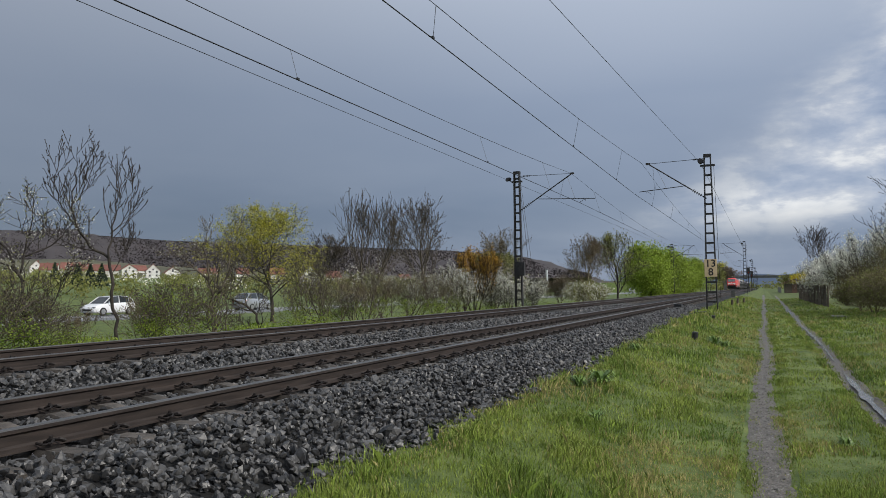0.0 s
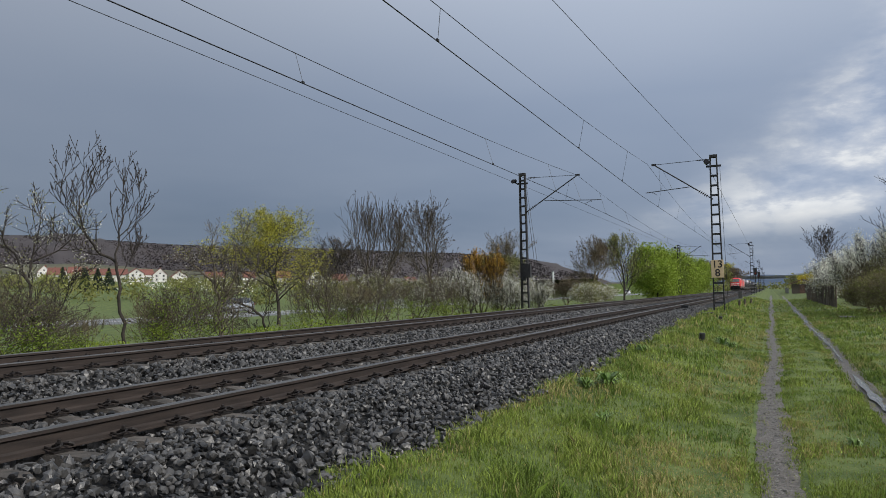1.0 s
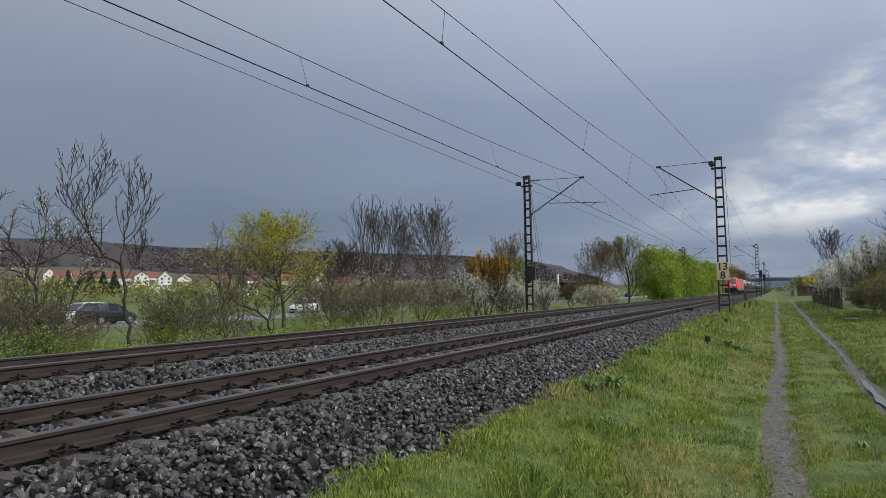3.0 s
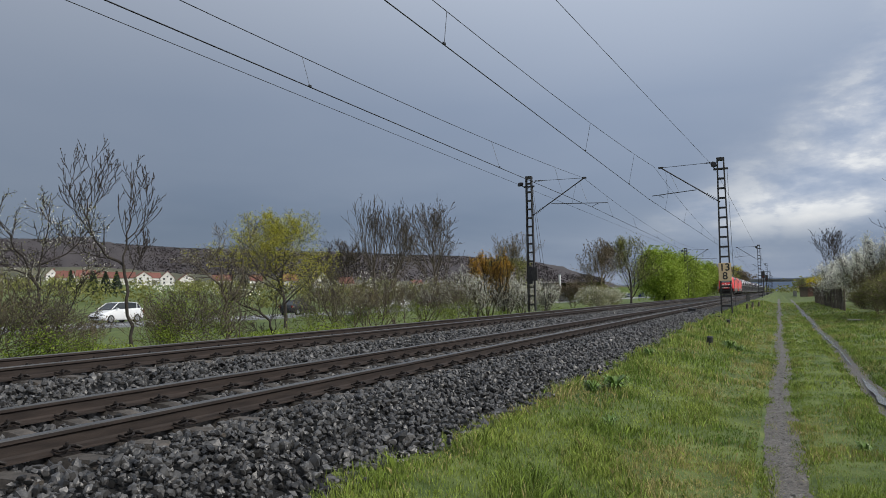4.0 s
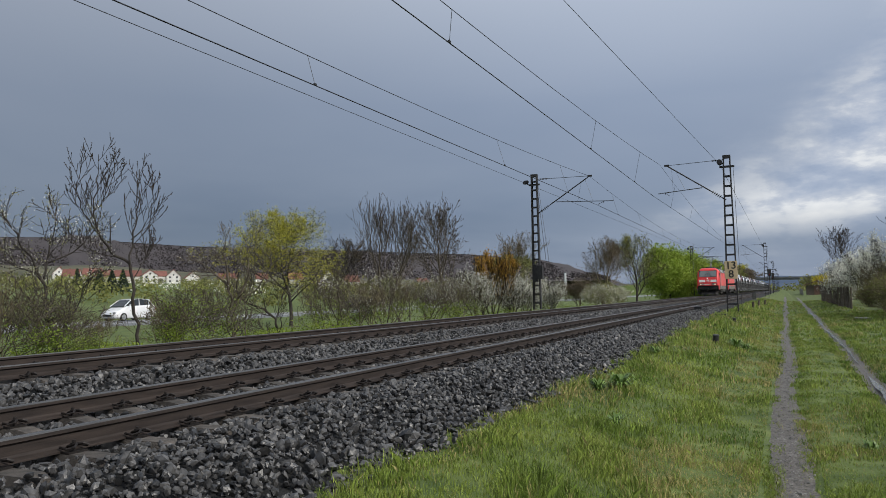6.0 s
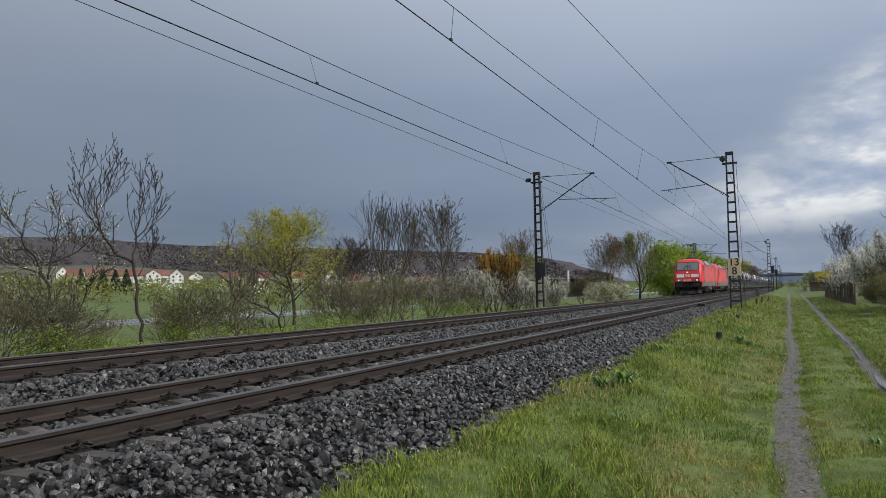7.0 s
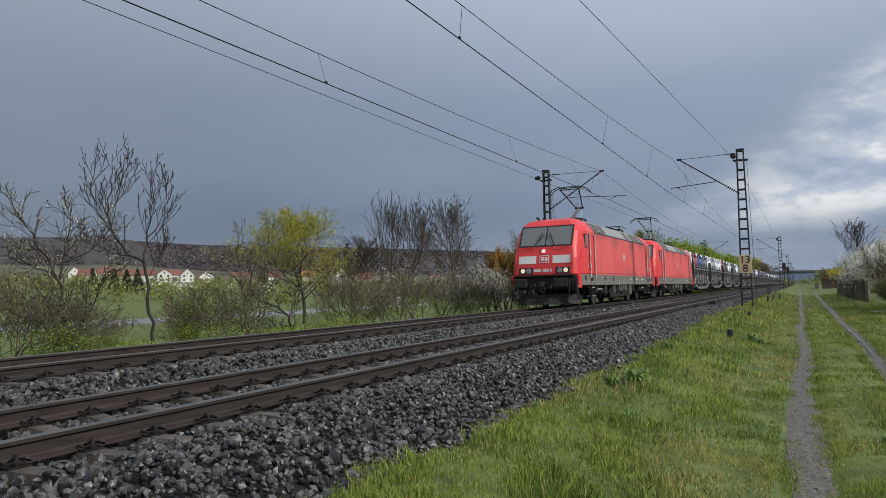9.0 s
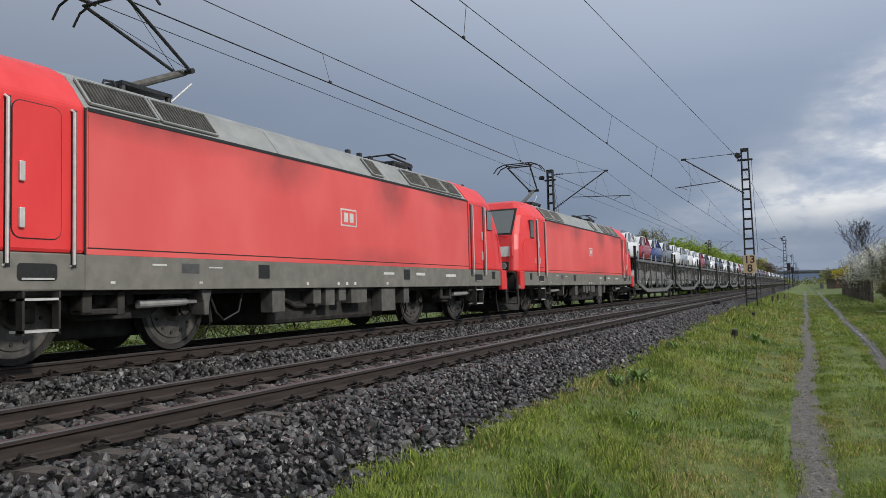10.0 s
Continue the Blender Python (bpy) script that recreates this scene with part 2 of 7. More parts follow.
def build_ground():
    xs = sorted(set([-4000, -2500, -1500, -900, -600, -400, -300, -220, -160, -120, -95, -80, -70, -60, -53, -50, -42, -36, -30, -26, -22, -19, -17]
                    + [round(-16 + 0.5 * i, 2) for i in range(25)] + [round(-3.8 + 0.1 * i, 2) for i in range(62)]
                    + [2.5 + 0.4 * i for i in range(16)] + [9, 10, 12, 16, 22, 30, 45, 70, 110, 180, 300, 500, 900, 1500, 2500, 4000]))
    ys = sorted(set([-2500, -1200, -600, -300, -150, -80, -50, -30, -20, -12, -8, -5, -3] + [round(-1 + 0.25 * i, 2) for i in range(130)]
                    + [32 + i for i in range(40)] + [75, 80, 90, 100, 120, 140, 160, 190, 230, 280, 350, 450, 600, 900, 1400, 2200, 3500, 4800]))
    v = [(x, y, ground_z(x, y)) for y in ys for x in xs]
    w = len(xs)
    f = [(j * w + i, j * w + i + 1, (j + 1) * w + i + 1, (j + 1) * w + i) for j in range(len(ys) - 1) for i in range(w - 1)]
    ob = new("ground", big_mesh("ground", v, f, M_GRASS, True))
    tagged(ob, "green spring meadow and grassy verge beside the railway", "ground", kind="structure")


def ribbon(name, x_of, width_of, y0, y1, step, dz, material, label):
    """A ragged strip that lies on the ground along the path."""
    rows, y = [], y0
    while y < y1:
        c, h = x_of(y), width_of(y) / 2
        a = c - h * (1 + 0.35 * noise.noise(Vector((y * 1.7, 0, 5))) + 0.25 * noise.noise(Vector((y * 6, 3, 5))))
        b = c + h * (1 + 0.35 * noise.noise(Vector((y * 1.5, 9, 5))) + 0.25 * noise.noise(Vector((y * 6, 7, 2))))
        rows.append([(a + (b - a) * k / 4, y) for k in range(5)])
        y += step(y)
    v = [(x, y, max(ground_z(x, y) + dz, -0.2)) for r in rows for x, y in r]
    f = [(j * 5 + i, j * 5 + i + 1, j * 5 + i + 6, j * 5 + i + 5) for j in range(len(rows) - 1) for i in range(4)]
    ob = new(name, big_mesh(name, v, f, material, True))
    return tagged(ob, label, name.split("_")[-1], kind="structure")


def build_paths():
    st = lambda y: 0.15 if y < 30 else 1.0
    ribbon("gravel_path", lambda y: -0.02 + 0.05 * math.sin(y * 0.35), lambda y: 0.36 + 0.05 * math.sin(y * 0.8), -25.0, 170, st, 0.012, M_MUD, "trodden wet gravel wheel track in the grass")
    ribbon("muddy_rut", lambda y: 1.38 + 0.004 * y + 0.04 * math.sin(y * 0.3), lambda y: 0.34, -25.0, 150, st, 0.014, M_MUD, "muddy wheel rut beside the puddles")
    x_of = lambda y: 1.38 + 0.004 * y + 0.04 * math.sin(y * 0.3)
    wet = lambda y: 0.15 * max(0.02, min(1.0, 0.62 + 1.0 * noise.noise(Vector((y * 0.30, 1.5, 0))) + 0.5 * noise.noise(Vector((y * 1.4, 4.5, 0)))))
    rows, y = [], 2.0
    while y < 120:
        h = wet(y) / 2 * (1 + 0.5 * noise.noise(Vector((y * 3, 0, 1))))
        rows.append(((x_of(y) - h, y), (x_of(y) + h, y)))
        y += st(y)
    v = [(x, y, -0.028) for r in rows for x, y in r]
    f = [(2 * j, 2 * j + 1, 2 * j + 3, 2 * j + 2) for j in range(len(rows) - 1)]
    ob = new("puddle_water", big_mesh("puddle_water", v, f, M_WATER))
    tagged(ob, "shallow rain water standing in the wheel rut", "water", kind="structure")


def bed_z(x, y):
    """Surface of the ballast."""
    t = toe(y)
    if x > t:
        return 0.30
    if x > -4.15:
        k = (t - x) / (t + 4.15)
        return 0.36 + (0.57 - 0.36) * min(1, k * 1.15)
    if x > -4.72:
        return 0.575
    if x > -7.3:
        return 0.535 - (0.05 if abs(abs(x - XN) - HG) < 0.09 else 0.0)
    if x > -8.2:
        return 0.56 + (-7.3 - x) / 0.9 * 0.14
    if x > -11.5:
        return 0.69 - (0.05 if abs(abs(x - XF) - HG) < 0.09 else 0.0)
    return max(0.1, 0.735 - (-11.5 - x) * 0.45)


def build_bed():
    ys = [-30, -15, -5, 0] + [0.5 * i for i in range(1, 80)] + [40 + 4 * i for i in range(25)] + [150, 180, 220, 280, 350, 450, 600]
    xk = [0, 0.3, 0.7, 1.0]
    v = []
    for y in ys:
        t = toe(y)
        row = [t + 0.25, t] + [t + (-4.15 - t) * k for k in xk[1:]] + [-4.6, -5.0, -5.7, -6.5, -7.0, -7.3, -7.7, -8.2, -8.9, -9.7, -10.5, -11.2, -11.5, -12.2, -13.0, -13.6]
        v += [(x, y, bed_z(x, y) - 0.05) for x in row]
    w = len(row)
    f = [(j * w + i, j * w + w + i, j * w + w + i + 1, j * w + i + 1) for j in range(len(ys) - 1) for i in range(w - 1)]
    # the sheet's near-black colour stands for shade between the loose stones
    ob = new("ballast_bed", big_mesh("ballast_bed", v, f, M_BED_SHADE, True))
    return tagged(ob, "crushed-stone ballast bed of the two tracks, coloured near-black as shade between stones", "ballast", kind="structure")


build_ground()
build_paths()
BED = build_bed()


# ---- the tracks ----
def rail_ring(x, zt):
    """Flat-bottom rail section, head up."""
    half = [(0.0, -0.172), (0.075, -0.172), (0.075, -0.160), (0.022, -0.142), (0.0085, -0.125), (0.0085, -0.052), (0.016, -0.042), (0.036, -0.036), (0.036, -0.010), (0.028, 0.0)]
    pts = half[1:] + [(-a, b) for a, b in reversed(half[1:])]
    return [(x + a, zt + b) for a, b in pts]


def build_rail(parent, x, zt):
    g = Geo()
    ring = rail_ring(x, zt)
    ys = [-40, 0, 20, 60, 150, 300, 600]
    k = len(ring)
    v = [(a, y, b) for y in ys for a, b in ring]
    for j in range(len(ys) - 1):
        for i in range(k):
            f = (j * k + i, j * k + (i + 1) % k, (j + 1) * k + (i + 1) % k, (j + 1) * k + i)
            g.f.append(f)
            g.m.append(1 if i in (7, 8, 9) else 0)
    g.v = v
    return part("rail", g, (M_RAIL, M_HEAD), parent)


def sleeper_mesh():
    """Prestressed concrete sleeper, thick under the rails and waisted in the middle."""
    g = Geo()
    rings = []
    for x, top, wt, wb in ((-1.30, -0.03, 0.07, 0.11), (-1.22, 0.0, 0.085, 0.12), (-0.5, 0.0, 0.085, 0.12), (-0.3, -0.035, 0.08, 0.11), (0.3, -0.035, 0.08, 0.11), (0.5, 0.0, 0.085, 0.12), (1.22, 0.0, 0.085, 0.12), (1.30, -0.03, 0.07, 0.11)):
        rings.append([(x, -wb, -0.2), (x, wb, -0.2), (x, wt, top), (x, -wt, top)])
    return clean(g.loft(rings).mesh("sleeper", M_CONC))


def clip_mesh():
    """Two bent spring clips with their bolts, one on either side of a rail foot."""
    g = Geo()
    for s in (-1, 1):
        x0 = s * 0.105
        for e in (-1, 1):
            loop = [(x0 - s * 0.05, e * 0.012, 0.040), (x0 + s * 0.02, e * 0.018, 0.062), (x0 + s * 0.07, e * 0.030, 0.070), (x0 + s * 0.085, e * 0.058, 0.055), (x0 + s * 0.04, e * 0.088, 0.040), (x0 - s * 0.045, e * 0.080, 0.046)]
            g.path(loop, 0.0105, 6)
        g.rod((x0 + s * 0.005, 0, 0.0), (x0 + s * 0.005, 0, 0.092), 0.015, 6)
        g.rod((x0 + s * 0.005, 0, 0.050), (x0 + s * 0.005, 0, 0.072), 0.028, 6)
        g.box(x0 - 0.03, x0 + 0.055, -0.085, 0.085, 0.0, 0.014)
    return clean(g.mesh("rail_clip", M_CLIP))


def build_track(name, xc, zt, y0, label):
    tr = thing(name, label, "railway track", at=Matrix.Identity(4), kind="structure")
    for s in (-1, 1):
        build_rail(tr, xc + s * HG, zt)
    sl, cl = sleeper_mesh(), clip_mesh()
    zs = zt - 0.178
    far, farc = Geo(), Geo()
    for i in range(-8, 260):
        y = y0 + PITCH * i
        if y < 75:
            o = part("sleeper", sl, None, tr, at=pose(xc, y, zs))
        else:
            far.box(xc - 1.3, xc + 1.3, y - 0.11, y + 0.11, zs - 0.2, zs)
        for s in (-1, 1):
            if -1 < y < 42:
                part("rail_clip", cl, None, tr, at=pose(xc + s * HG, y, zs))
            elif 42 <= y < 100:
                farc.box(xc + s * HG - 0.15, xc + s * HG + 0.15, y - 0.06, y + 0.06, zs, zs + 0.045)
    tagged(part("far_sleepers", far, M_CONC, tr), kind="stuff")
    tagged(part("far_clips", farc, M_CLIP, tr), kind="stuff")
    return tr


# ---- the overhead line ----
def lattice_mast(at, height, base_w, top_w, label, with_sign=False, with_box=False, flip=1):
    """Flat steel mast of two channels with rungs, a cantilever, its insulators and stay."""
    m = thing("catenary_mast", label, "catenary mast", "masts along the line", at)
    foot = Geo().box(-0.34, 0.34, -0.30, 0.30, -0.55, -0.20)
    part("foundation", foot, M_CONC2, m, bevel=0.03)
    for s in (-1, 1):
        g = Geo()
        for dy in (-0.11, 0.11):
            rings = [[(s * w - 0.03, dy - 0.012, z), (s * w + 0.03, dy - 0.012, z), (s * w + 0.03, dy + 0.012, z), (s * w - 0.03, dy + 0.012, z)] for w, z in ((base_w / 2, -0.02), (top_w / 2, height))]
            g.loft(rings)
        rings = [[(s * w + s * 0.025 - 0.008, -0.12, z), (s * w + s * 0.025 + 0.008, -0.12, z), (s * w + s * 0.025 + 0.008, 0.12, z), (s * w + s * 0.025 - 0.008, 0.12, z)] for w, z in ((base_w / 2, -0.02), (top_w / 2, height))]
        g.loft(rings)
        part("channel", g, M_MAST, m)
    z = 0.35
    while z < height - 0.1:
        w = base_w / 2 + (top_w - base_w) / 2 * z / height
        part("rung", Geo().box(-w, w, -0.09, 0.09, z - 0.045, z + 0.045), M_MAST, m)
        z += 0.50
    part("cap", Geo().box(-top_w / 2 - 0.04, top_w / 2 + 0.04, -0.13, 0.13, height - 0.12, height + 0.03), M_MAST, m)
    return m


def insulator(parent, a, b, r=0.045):
    g = Geo()
    a, b = Vector(a), Vector(b)
    g.rod(a, b, 0.02, 6)
    for k in range(5):
        c = a.lerp(b, 0.2 + 0.15 * k)
        d = (b - a).normalized() * 0.012
        g.rod(c - d, c + d, r * 1.5, 10)
    part("insulator", g, M_INSUL, parent)


def cantilever(m, s, joint, end, reg0, reg1, steady):
    """s: side to the track. Positions are (out, up) in the mast's own space."""
    J, E, R0, R1, S = [Vector((s * p[0], 0, p[1])) for p in (joint, end, reg0, reg1, steady)]
    d = E - J
    insulator(m, J + d * 0.05, J + d * 0.26, 0.055)
    part("strut", Geo().rod(J, J + d * 0.06, 0.035, 8).rod(J + d * 0.24, E, 0.032, 8), M_MAST, m)
    top = Vector((s * 0.1, 0, E.z + 0.06))
    insulator(m, top + (E - top) * 0.06, top + (E - top) * 0.24, 0.035)
    part("tie", Geo().rod(top, E, 0.014, 6).box(E.x - 0.12, E.x + 0.12, -0.03, 0.03, E.z - 0.05, E.z + 0.05), M_MAST, m)
    part("registration_arm", Geo().rod(R0, R1, 0.022, 6).rod(R1 + (R0 - R1) * 0.17 - Vector((0, 0, 0.02)), S + Vector((0, 0, 0.02)), 0.014, 6).rod(R1 + (R0 - R1) * 0.17, R1 + (R0 - R1) * 0.17 - Vector((0, 0, 0.12)), 0.012, 6), M_MAST, m)
    for k in (0.35, 0.62):
        part("hanger", Geo().rod(E + (J - E) * k * 0.25, R1 + (R0 - R1) * k, 0.006, 4), M_WIRE, m)


MAST_Y = [41.1, 120.9, 200.7, 280.5, 360]


def build_masts():
    for i, y in enumerate(MAST_Y):
        ml = lattice_mast(pose(-12.91, y, 0.80), 7.74, 0.40, 0.30, "dark steel lattice catenary mast behind the far track")
        cantilever(ml, 1, (0.12, 5.45), (3.24, 7.42), (1.28, 6.09), (4.52, 5.93), (3.64, 5.75))
        part("feeder_bracket", Geo().box(-0.32, 0.32, -0.03, 0.03, 7.12, 7.22), M_MAST, ml)
        g = Geo().rod((-0.60, 0, 7.35), (-0.30, 0, 7.17), 0.03, 6)
        for k in range(4):
            g.rod((-0.60 + 0.05 * k, -0.02, 7.35), (-0.58 + 0.05 * k, 0.02, 7.34), 0.12, 10)
        part("insulator", g, M_INSUL, ml)
        part("stay", Geo().rod((0.15, 0.05, 7.0), (1.02, -0.6, 0.0), 0.012, 5).rod((0.2, 0.05, 7.2), (1.30, -0.8, 0.0), 0.010, 5), M_WIRE, ml)
        if i == 0:
            part("switch_box", Geo().box(0.10, 0.42, -0.30, -0.02, 1.72, 2.50).box(-0.14, 0.14, -0.22, -0.12, 1.55, 2.55), M_MAST, ml, "black steel switch box", bevel=0.015)
        yr = y - 0.8
        mr = lattice_mast(pose(-2.42, yr, 0.62), 7.90, 0.50, 0.30, "dark steel lattice catenary mast on the grass verge")
        cantilever(mr, -1, (0.10, 5.65), (2.97, 7.66), (1.22, 6.36), (3.45, 6.20), (2.85, 6.02))
        part("feeder_bracket", Geo().box(-0.36, 0.36, -0.03, 0.03, 7.30, 7.40), M_MAST, mr)
        part("insulator", Geo().rod((-0.36, 0, 7.45), (-0.15, 0, 7.55), 0.03, 6).rod((-0.34, -0.12, 7.6), (-0.34, 0.12, 7.6), 0.14, 10), M_INSUL, mr)
        part("stay", Geo().rod((0.30, 0.0, 7.3), (0.42, 0.3, 0.0), 0.010, 5), M_WIRE, mr)
        if i == 0:
            kilometre_board(mr)


M_SIGN = mat("sign_enamel_cream", (0.56, 0.42, 0.25), (0.64, 0.49, 0.30), 6, 0.5, vary=0)
M_BLACK = mat("black_paint", (0.010, 0.010, 0.010), (0.02, 0.02, 0.02), 20, 0.5)
M_WHITE = mat("white_paint", (0.62, 0.62, 0.60), (0.74, 0.74, 0.72), 9, 0.5)


def lettering(name, text, size, material, parent, at, label=""):
    cu = bpy.data.curves.new(name, "FONT")
    cu.body, cu.size, cu.align_x, cu.align_y, cu.extrude, cu.offset = text, size, "CENTER", "CENTER", 0.002, size * 0.012
    tmp = bpy.data.objects.new(name, cu)
    scene.collection.objects.link(tmp)
    bpy.context.view_layer.update()
    me = bpy.data.meshes.new_from_object(tmp.evaluated_get(bpy.context.evaluated_depsgraph_get()))
    bpy.data.objects.remove(tmp)
    me.materials.clear()
    me.materials.append(material)
    ob = new(name, me)
    ob.parent = parent
    ob.matrix_basis = at
    return tagged(ob, label)


def kilometre_board(m):
    board = part("kilometre_board", Geo().box(-0.30, 0.30, -0.19, -0.15, 1.62, 2.52), M_SIGN, m, "cream enamel distance board with black numerals", bevel=0.01)
    lettering("numeral", "13", 0.52, M_BLACK, board, pose(0, -0.194, 2.29, 90, 0, 0))
    lettering("numeral", "8", 0.52, M_BLACK, board, pose(0, -0.194, 1.85, 90, 0, 0))


def build_wires():
    ym = [MAST_Y[0] - 79.8 * 2, MAST_Y[0] - 79.8] + MAST_Y

    def line(name, label, pts, r):
        g = Geo()
        g.path(pts, r, 4)
        return tagged(part(name, g, M_WIRE, None), label, "overhead wire", "overhead wires")

    for xc, dx, zc, zm, low, dy in ((-9.71, 0.42, 6.55, 8.22, 7.13, 0.0), (-5.73, 0.36, 6.70, 8.36, 7.20, -0.8)):
        cont = [(xc + (dx if i % 2 == 0 else -dx) * (-1 if xc > -6 else 1), y + dy, zc) for i, y in enumerate(ym)]
        # zigzag: phase so that the wire meets the steady arm of the nearest mast
        line("contact_wire", "thin dark contact wire over the track", cont, 0.0135)
        mw = thing("messenger_wire", "sagging messenger wire with droppers", "overhead wire", "overhead wires", Matrix.Identity(4))
        for a, b in zip(ym, ym[1:]):
            pts = []
            for k in range(17):
                q = k / 16
                pts.append((xc, a + dy + (b - a) * q, low + (zm - low) * (2 * q - 1) ** 2))
            part("span", Geo().path(pts, 0.010, 4), M_WIRE, mw)
        for a, b, ca, cb in zip(ym, ym[1:], cont, cont[1:]):
            for q in (0.075, 0.19, 0.34, 0.50, 0.66, 0.815, 0.925):
                y = a + dy + (b - a) * q
                xb = ca[0] + (cb[0] - ca[0]) * q
                if y < 0 or y > 200:
                    continue
                part("dropper", Geo().rod((xb, y + 0.1, zc), (xc, y, low + (zm - low) * (2 * q - 1) ** 2), 0.006, 4).box(xb - 0.02, xb + 0.02, y + 0.06, y + 0.14, zc, zc + 0.05), M_WIRE, mw)
    line("feeder_wire", "thin feeder wire on the outer side of the masts", [(-13.5, y, 8.13) for y in ym], 0.010)
    line("feeder_wire", "thin feeder wire crossing towards the masts on the verge", [(-7.4, -38.7, 8.4), (-2.75, 40.3, 8.10), (-2.75, 120, 8.2), (-2.75, 280, 8.2)], 0.010)


build_masts()
build_wires()
build_track("track_near", XN, ZN, Y_SLEEPER, "railway track on concrete sleepers with rusty rails")
build_track("track_far", XF, ZF, Y_SLEEPER2, "railway track on concrete sleepers carrying the train")


# ---- the train ----
M_RED = mat("loco_red_paint", (0.64, 0.034, 0.036), (0.70, 0.048, 0.048), 3, 0.42, bump=0.03, bscale=4, big=0.16, stretch=(1, 1, 0.35))
M_REDSIDE = mat("loco_red_faded", (0.64, 0.082, 0.078), (0.71, 0.118, 0.11), 1.6, 0.5, bump=0.03, bscale=3, big=0.10, stretch=(1, 0.6, 0.35))
M_SKIRT = mat("loco_grey_frame", (0.135, 0.130, 0.112), (0.19, 0.182, 0.16), 5, 0.6, bump=0.1, big=0.2)
M_ROOF = mat("loco_grey_roof", (0.21, 0.22, 0.215), (0.29, 0.30, 0.29), 3, 0.55, big=0.2)
M_GRILLE = mat("roof_grille_dark", (0.05, 0.052, 0.052), (0.09, 0.09, 0.09), 8, 0.6)
M_UNDER = mat("underframe_dirt", (0.012, 0.011, 0.010), (0.038, 0.035, 0.031), 6, 0.75, 0.1, bump=0.3)
M_BOX = mat("underframe_box_grey", (0.06, 0.058, 0.053), (0.115, 0.112, 0.102), 6, 0.65)
M_DAMPER = mat("damper_light_grey", (0.22, 0.22, 0.21), (0.32, 0.32, 0.31), 8, 0.5)
M_WHEEL = mat("wheel_steel", (0.075, 0.070, 0.063), (0.15, 0.14, 0.13), 9, 0.5, 0.5)
M_TREAD = mat("wheel_tread_bright", (0.30, 0.29, 0.28), (0.40, 0.39, 0.38), 9, 0.3, 0.9)
M_CHROME = mat("handrail_metal", (0.50, 0.49, 0.47), (0.64, 0.63, 0.61), 9, 0.4, 0.35)
# cab panes: grey-green tint lightened to paint in the reflected sky
M_SCREEN_SKY = glass("windscreen_sky_tint", (0.12, 0.135, 0.135))
M_RUBBER = mat("black_rubber", (0.010, 0.010, 0.010), (0.022, 0.022, 0.022), 20, 0.7)
M_LAMP = glow("headlight_lit", (1.0, 0.80, 0.5), 0.45)
M_LAMP_TOP = glow("top_lamp_lit", (1.0, 0.95, 0.85), 0.35)
M_LAMP_OFF = glass("headlight_glass", (0.25, 0.26, 0.27), 0.1)
M_MARK = mat("white_marking", (0.5, 0.5, 0.48), (0.62, 0.62, 0.6), 8, 0.6)
M_PANTO = mat("pantograph_steel", (0.02, 0.02, 0.022), (0.05, 0.05, 0.05), 9, 0.45, 0.4)
LEN = 18.9


def soot(m, spots):
    """Dark brake-dust and soot streaks that run down from the roof edge."""
    n, l = nodes_of(m.node_tree)
    b = n["Principled BSDF"]
    src = b.inputs["Base Color"].links[0].from_socket
    tc = n.new("ShaderNodeTexCoord")
    nz = n.new("ShaderNodeTexNoise")
    nz.inputs["Scale"].default_value, nz.inputs["Detail"].default_value = 2.2, 6
    l.new(tc.outputs["Object"], nz.inputs["Vector"])
    for y, z, wy, wz, amount in spots:
        mp = n.new("ShaderNodeMapping")
        mp.inputs["Location"].default_value = (0, -y / wy, -z / wz)
        mp.inputs["Scale"].default_value = (0, 1 / wy, 1 / wz)
        l.new(tc.outputs["Object"], mp.inputs[0])
        ln = n.new("ShaderNodeVectorMath")
        ln.operation = "LENGTH"
        l.new(mp.outputs[0], ln.inputs[0])
        rg = n.new("ShaderNodeMapRange")
        for i, val in ((1, 0.1), (2, 1.0), (3, amount * 1.7), (4, 0.0)):
            rg.inputs[i].default_value = val
        l.new(ln.outputs["Value"], rg.inputs[0])
        mu = n.new("ShaderNodeMath")
        mu.operation, mu.use_clamp = "MULTIPLY", True
        l.new(rg.outputs[0], mu.inputs[0]), l.new(nz.outputs["Fac"], mu.inputs[1])
        mx = n.new("ShaderNodeMix")
        mx.data_type = "RGBA"
        mx.inputs[7].default_value = (0.05, 0.035, 0.035, 1)
        l.new(mu.outputs[0], mx.inputs[0]), l.new(src, mx.inputs[6])
        src = mx.outputs[2]
    l.new(src, b.inputs["Base Color"])


soot(M_REDSIDE, [(7.4, 3.3, 1.4, 0.8, 0.55), (11.3, 3.3, 0.9, 1.1, 0.65), (4.6, 3.3, 2.2, 0.4, 0.6), (14.3, 3.3, 1.8, 0.5, 0.6), (10.9, 1.5, 2.5, 0.35, 0.3)])
FLIP = pose(0, LEN, 0, 0, 0, 180)


def face_y(z):
    """Front of the cab at the height z."""
    pts = [(0.9, 0.58), (1.38, 0.55), (2.1, 0.66), (2.6, 0.80), (3.27, 1.20), (3.55, 1.38), (3.75, 1.62), (3.88, 2.2)]
    for (a, b), (c, d) in zip(pts, pts[1:]):
        if z <= c:
            return b + (d - b) * (z - a) / (c - a)
    return 2.2


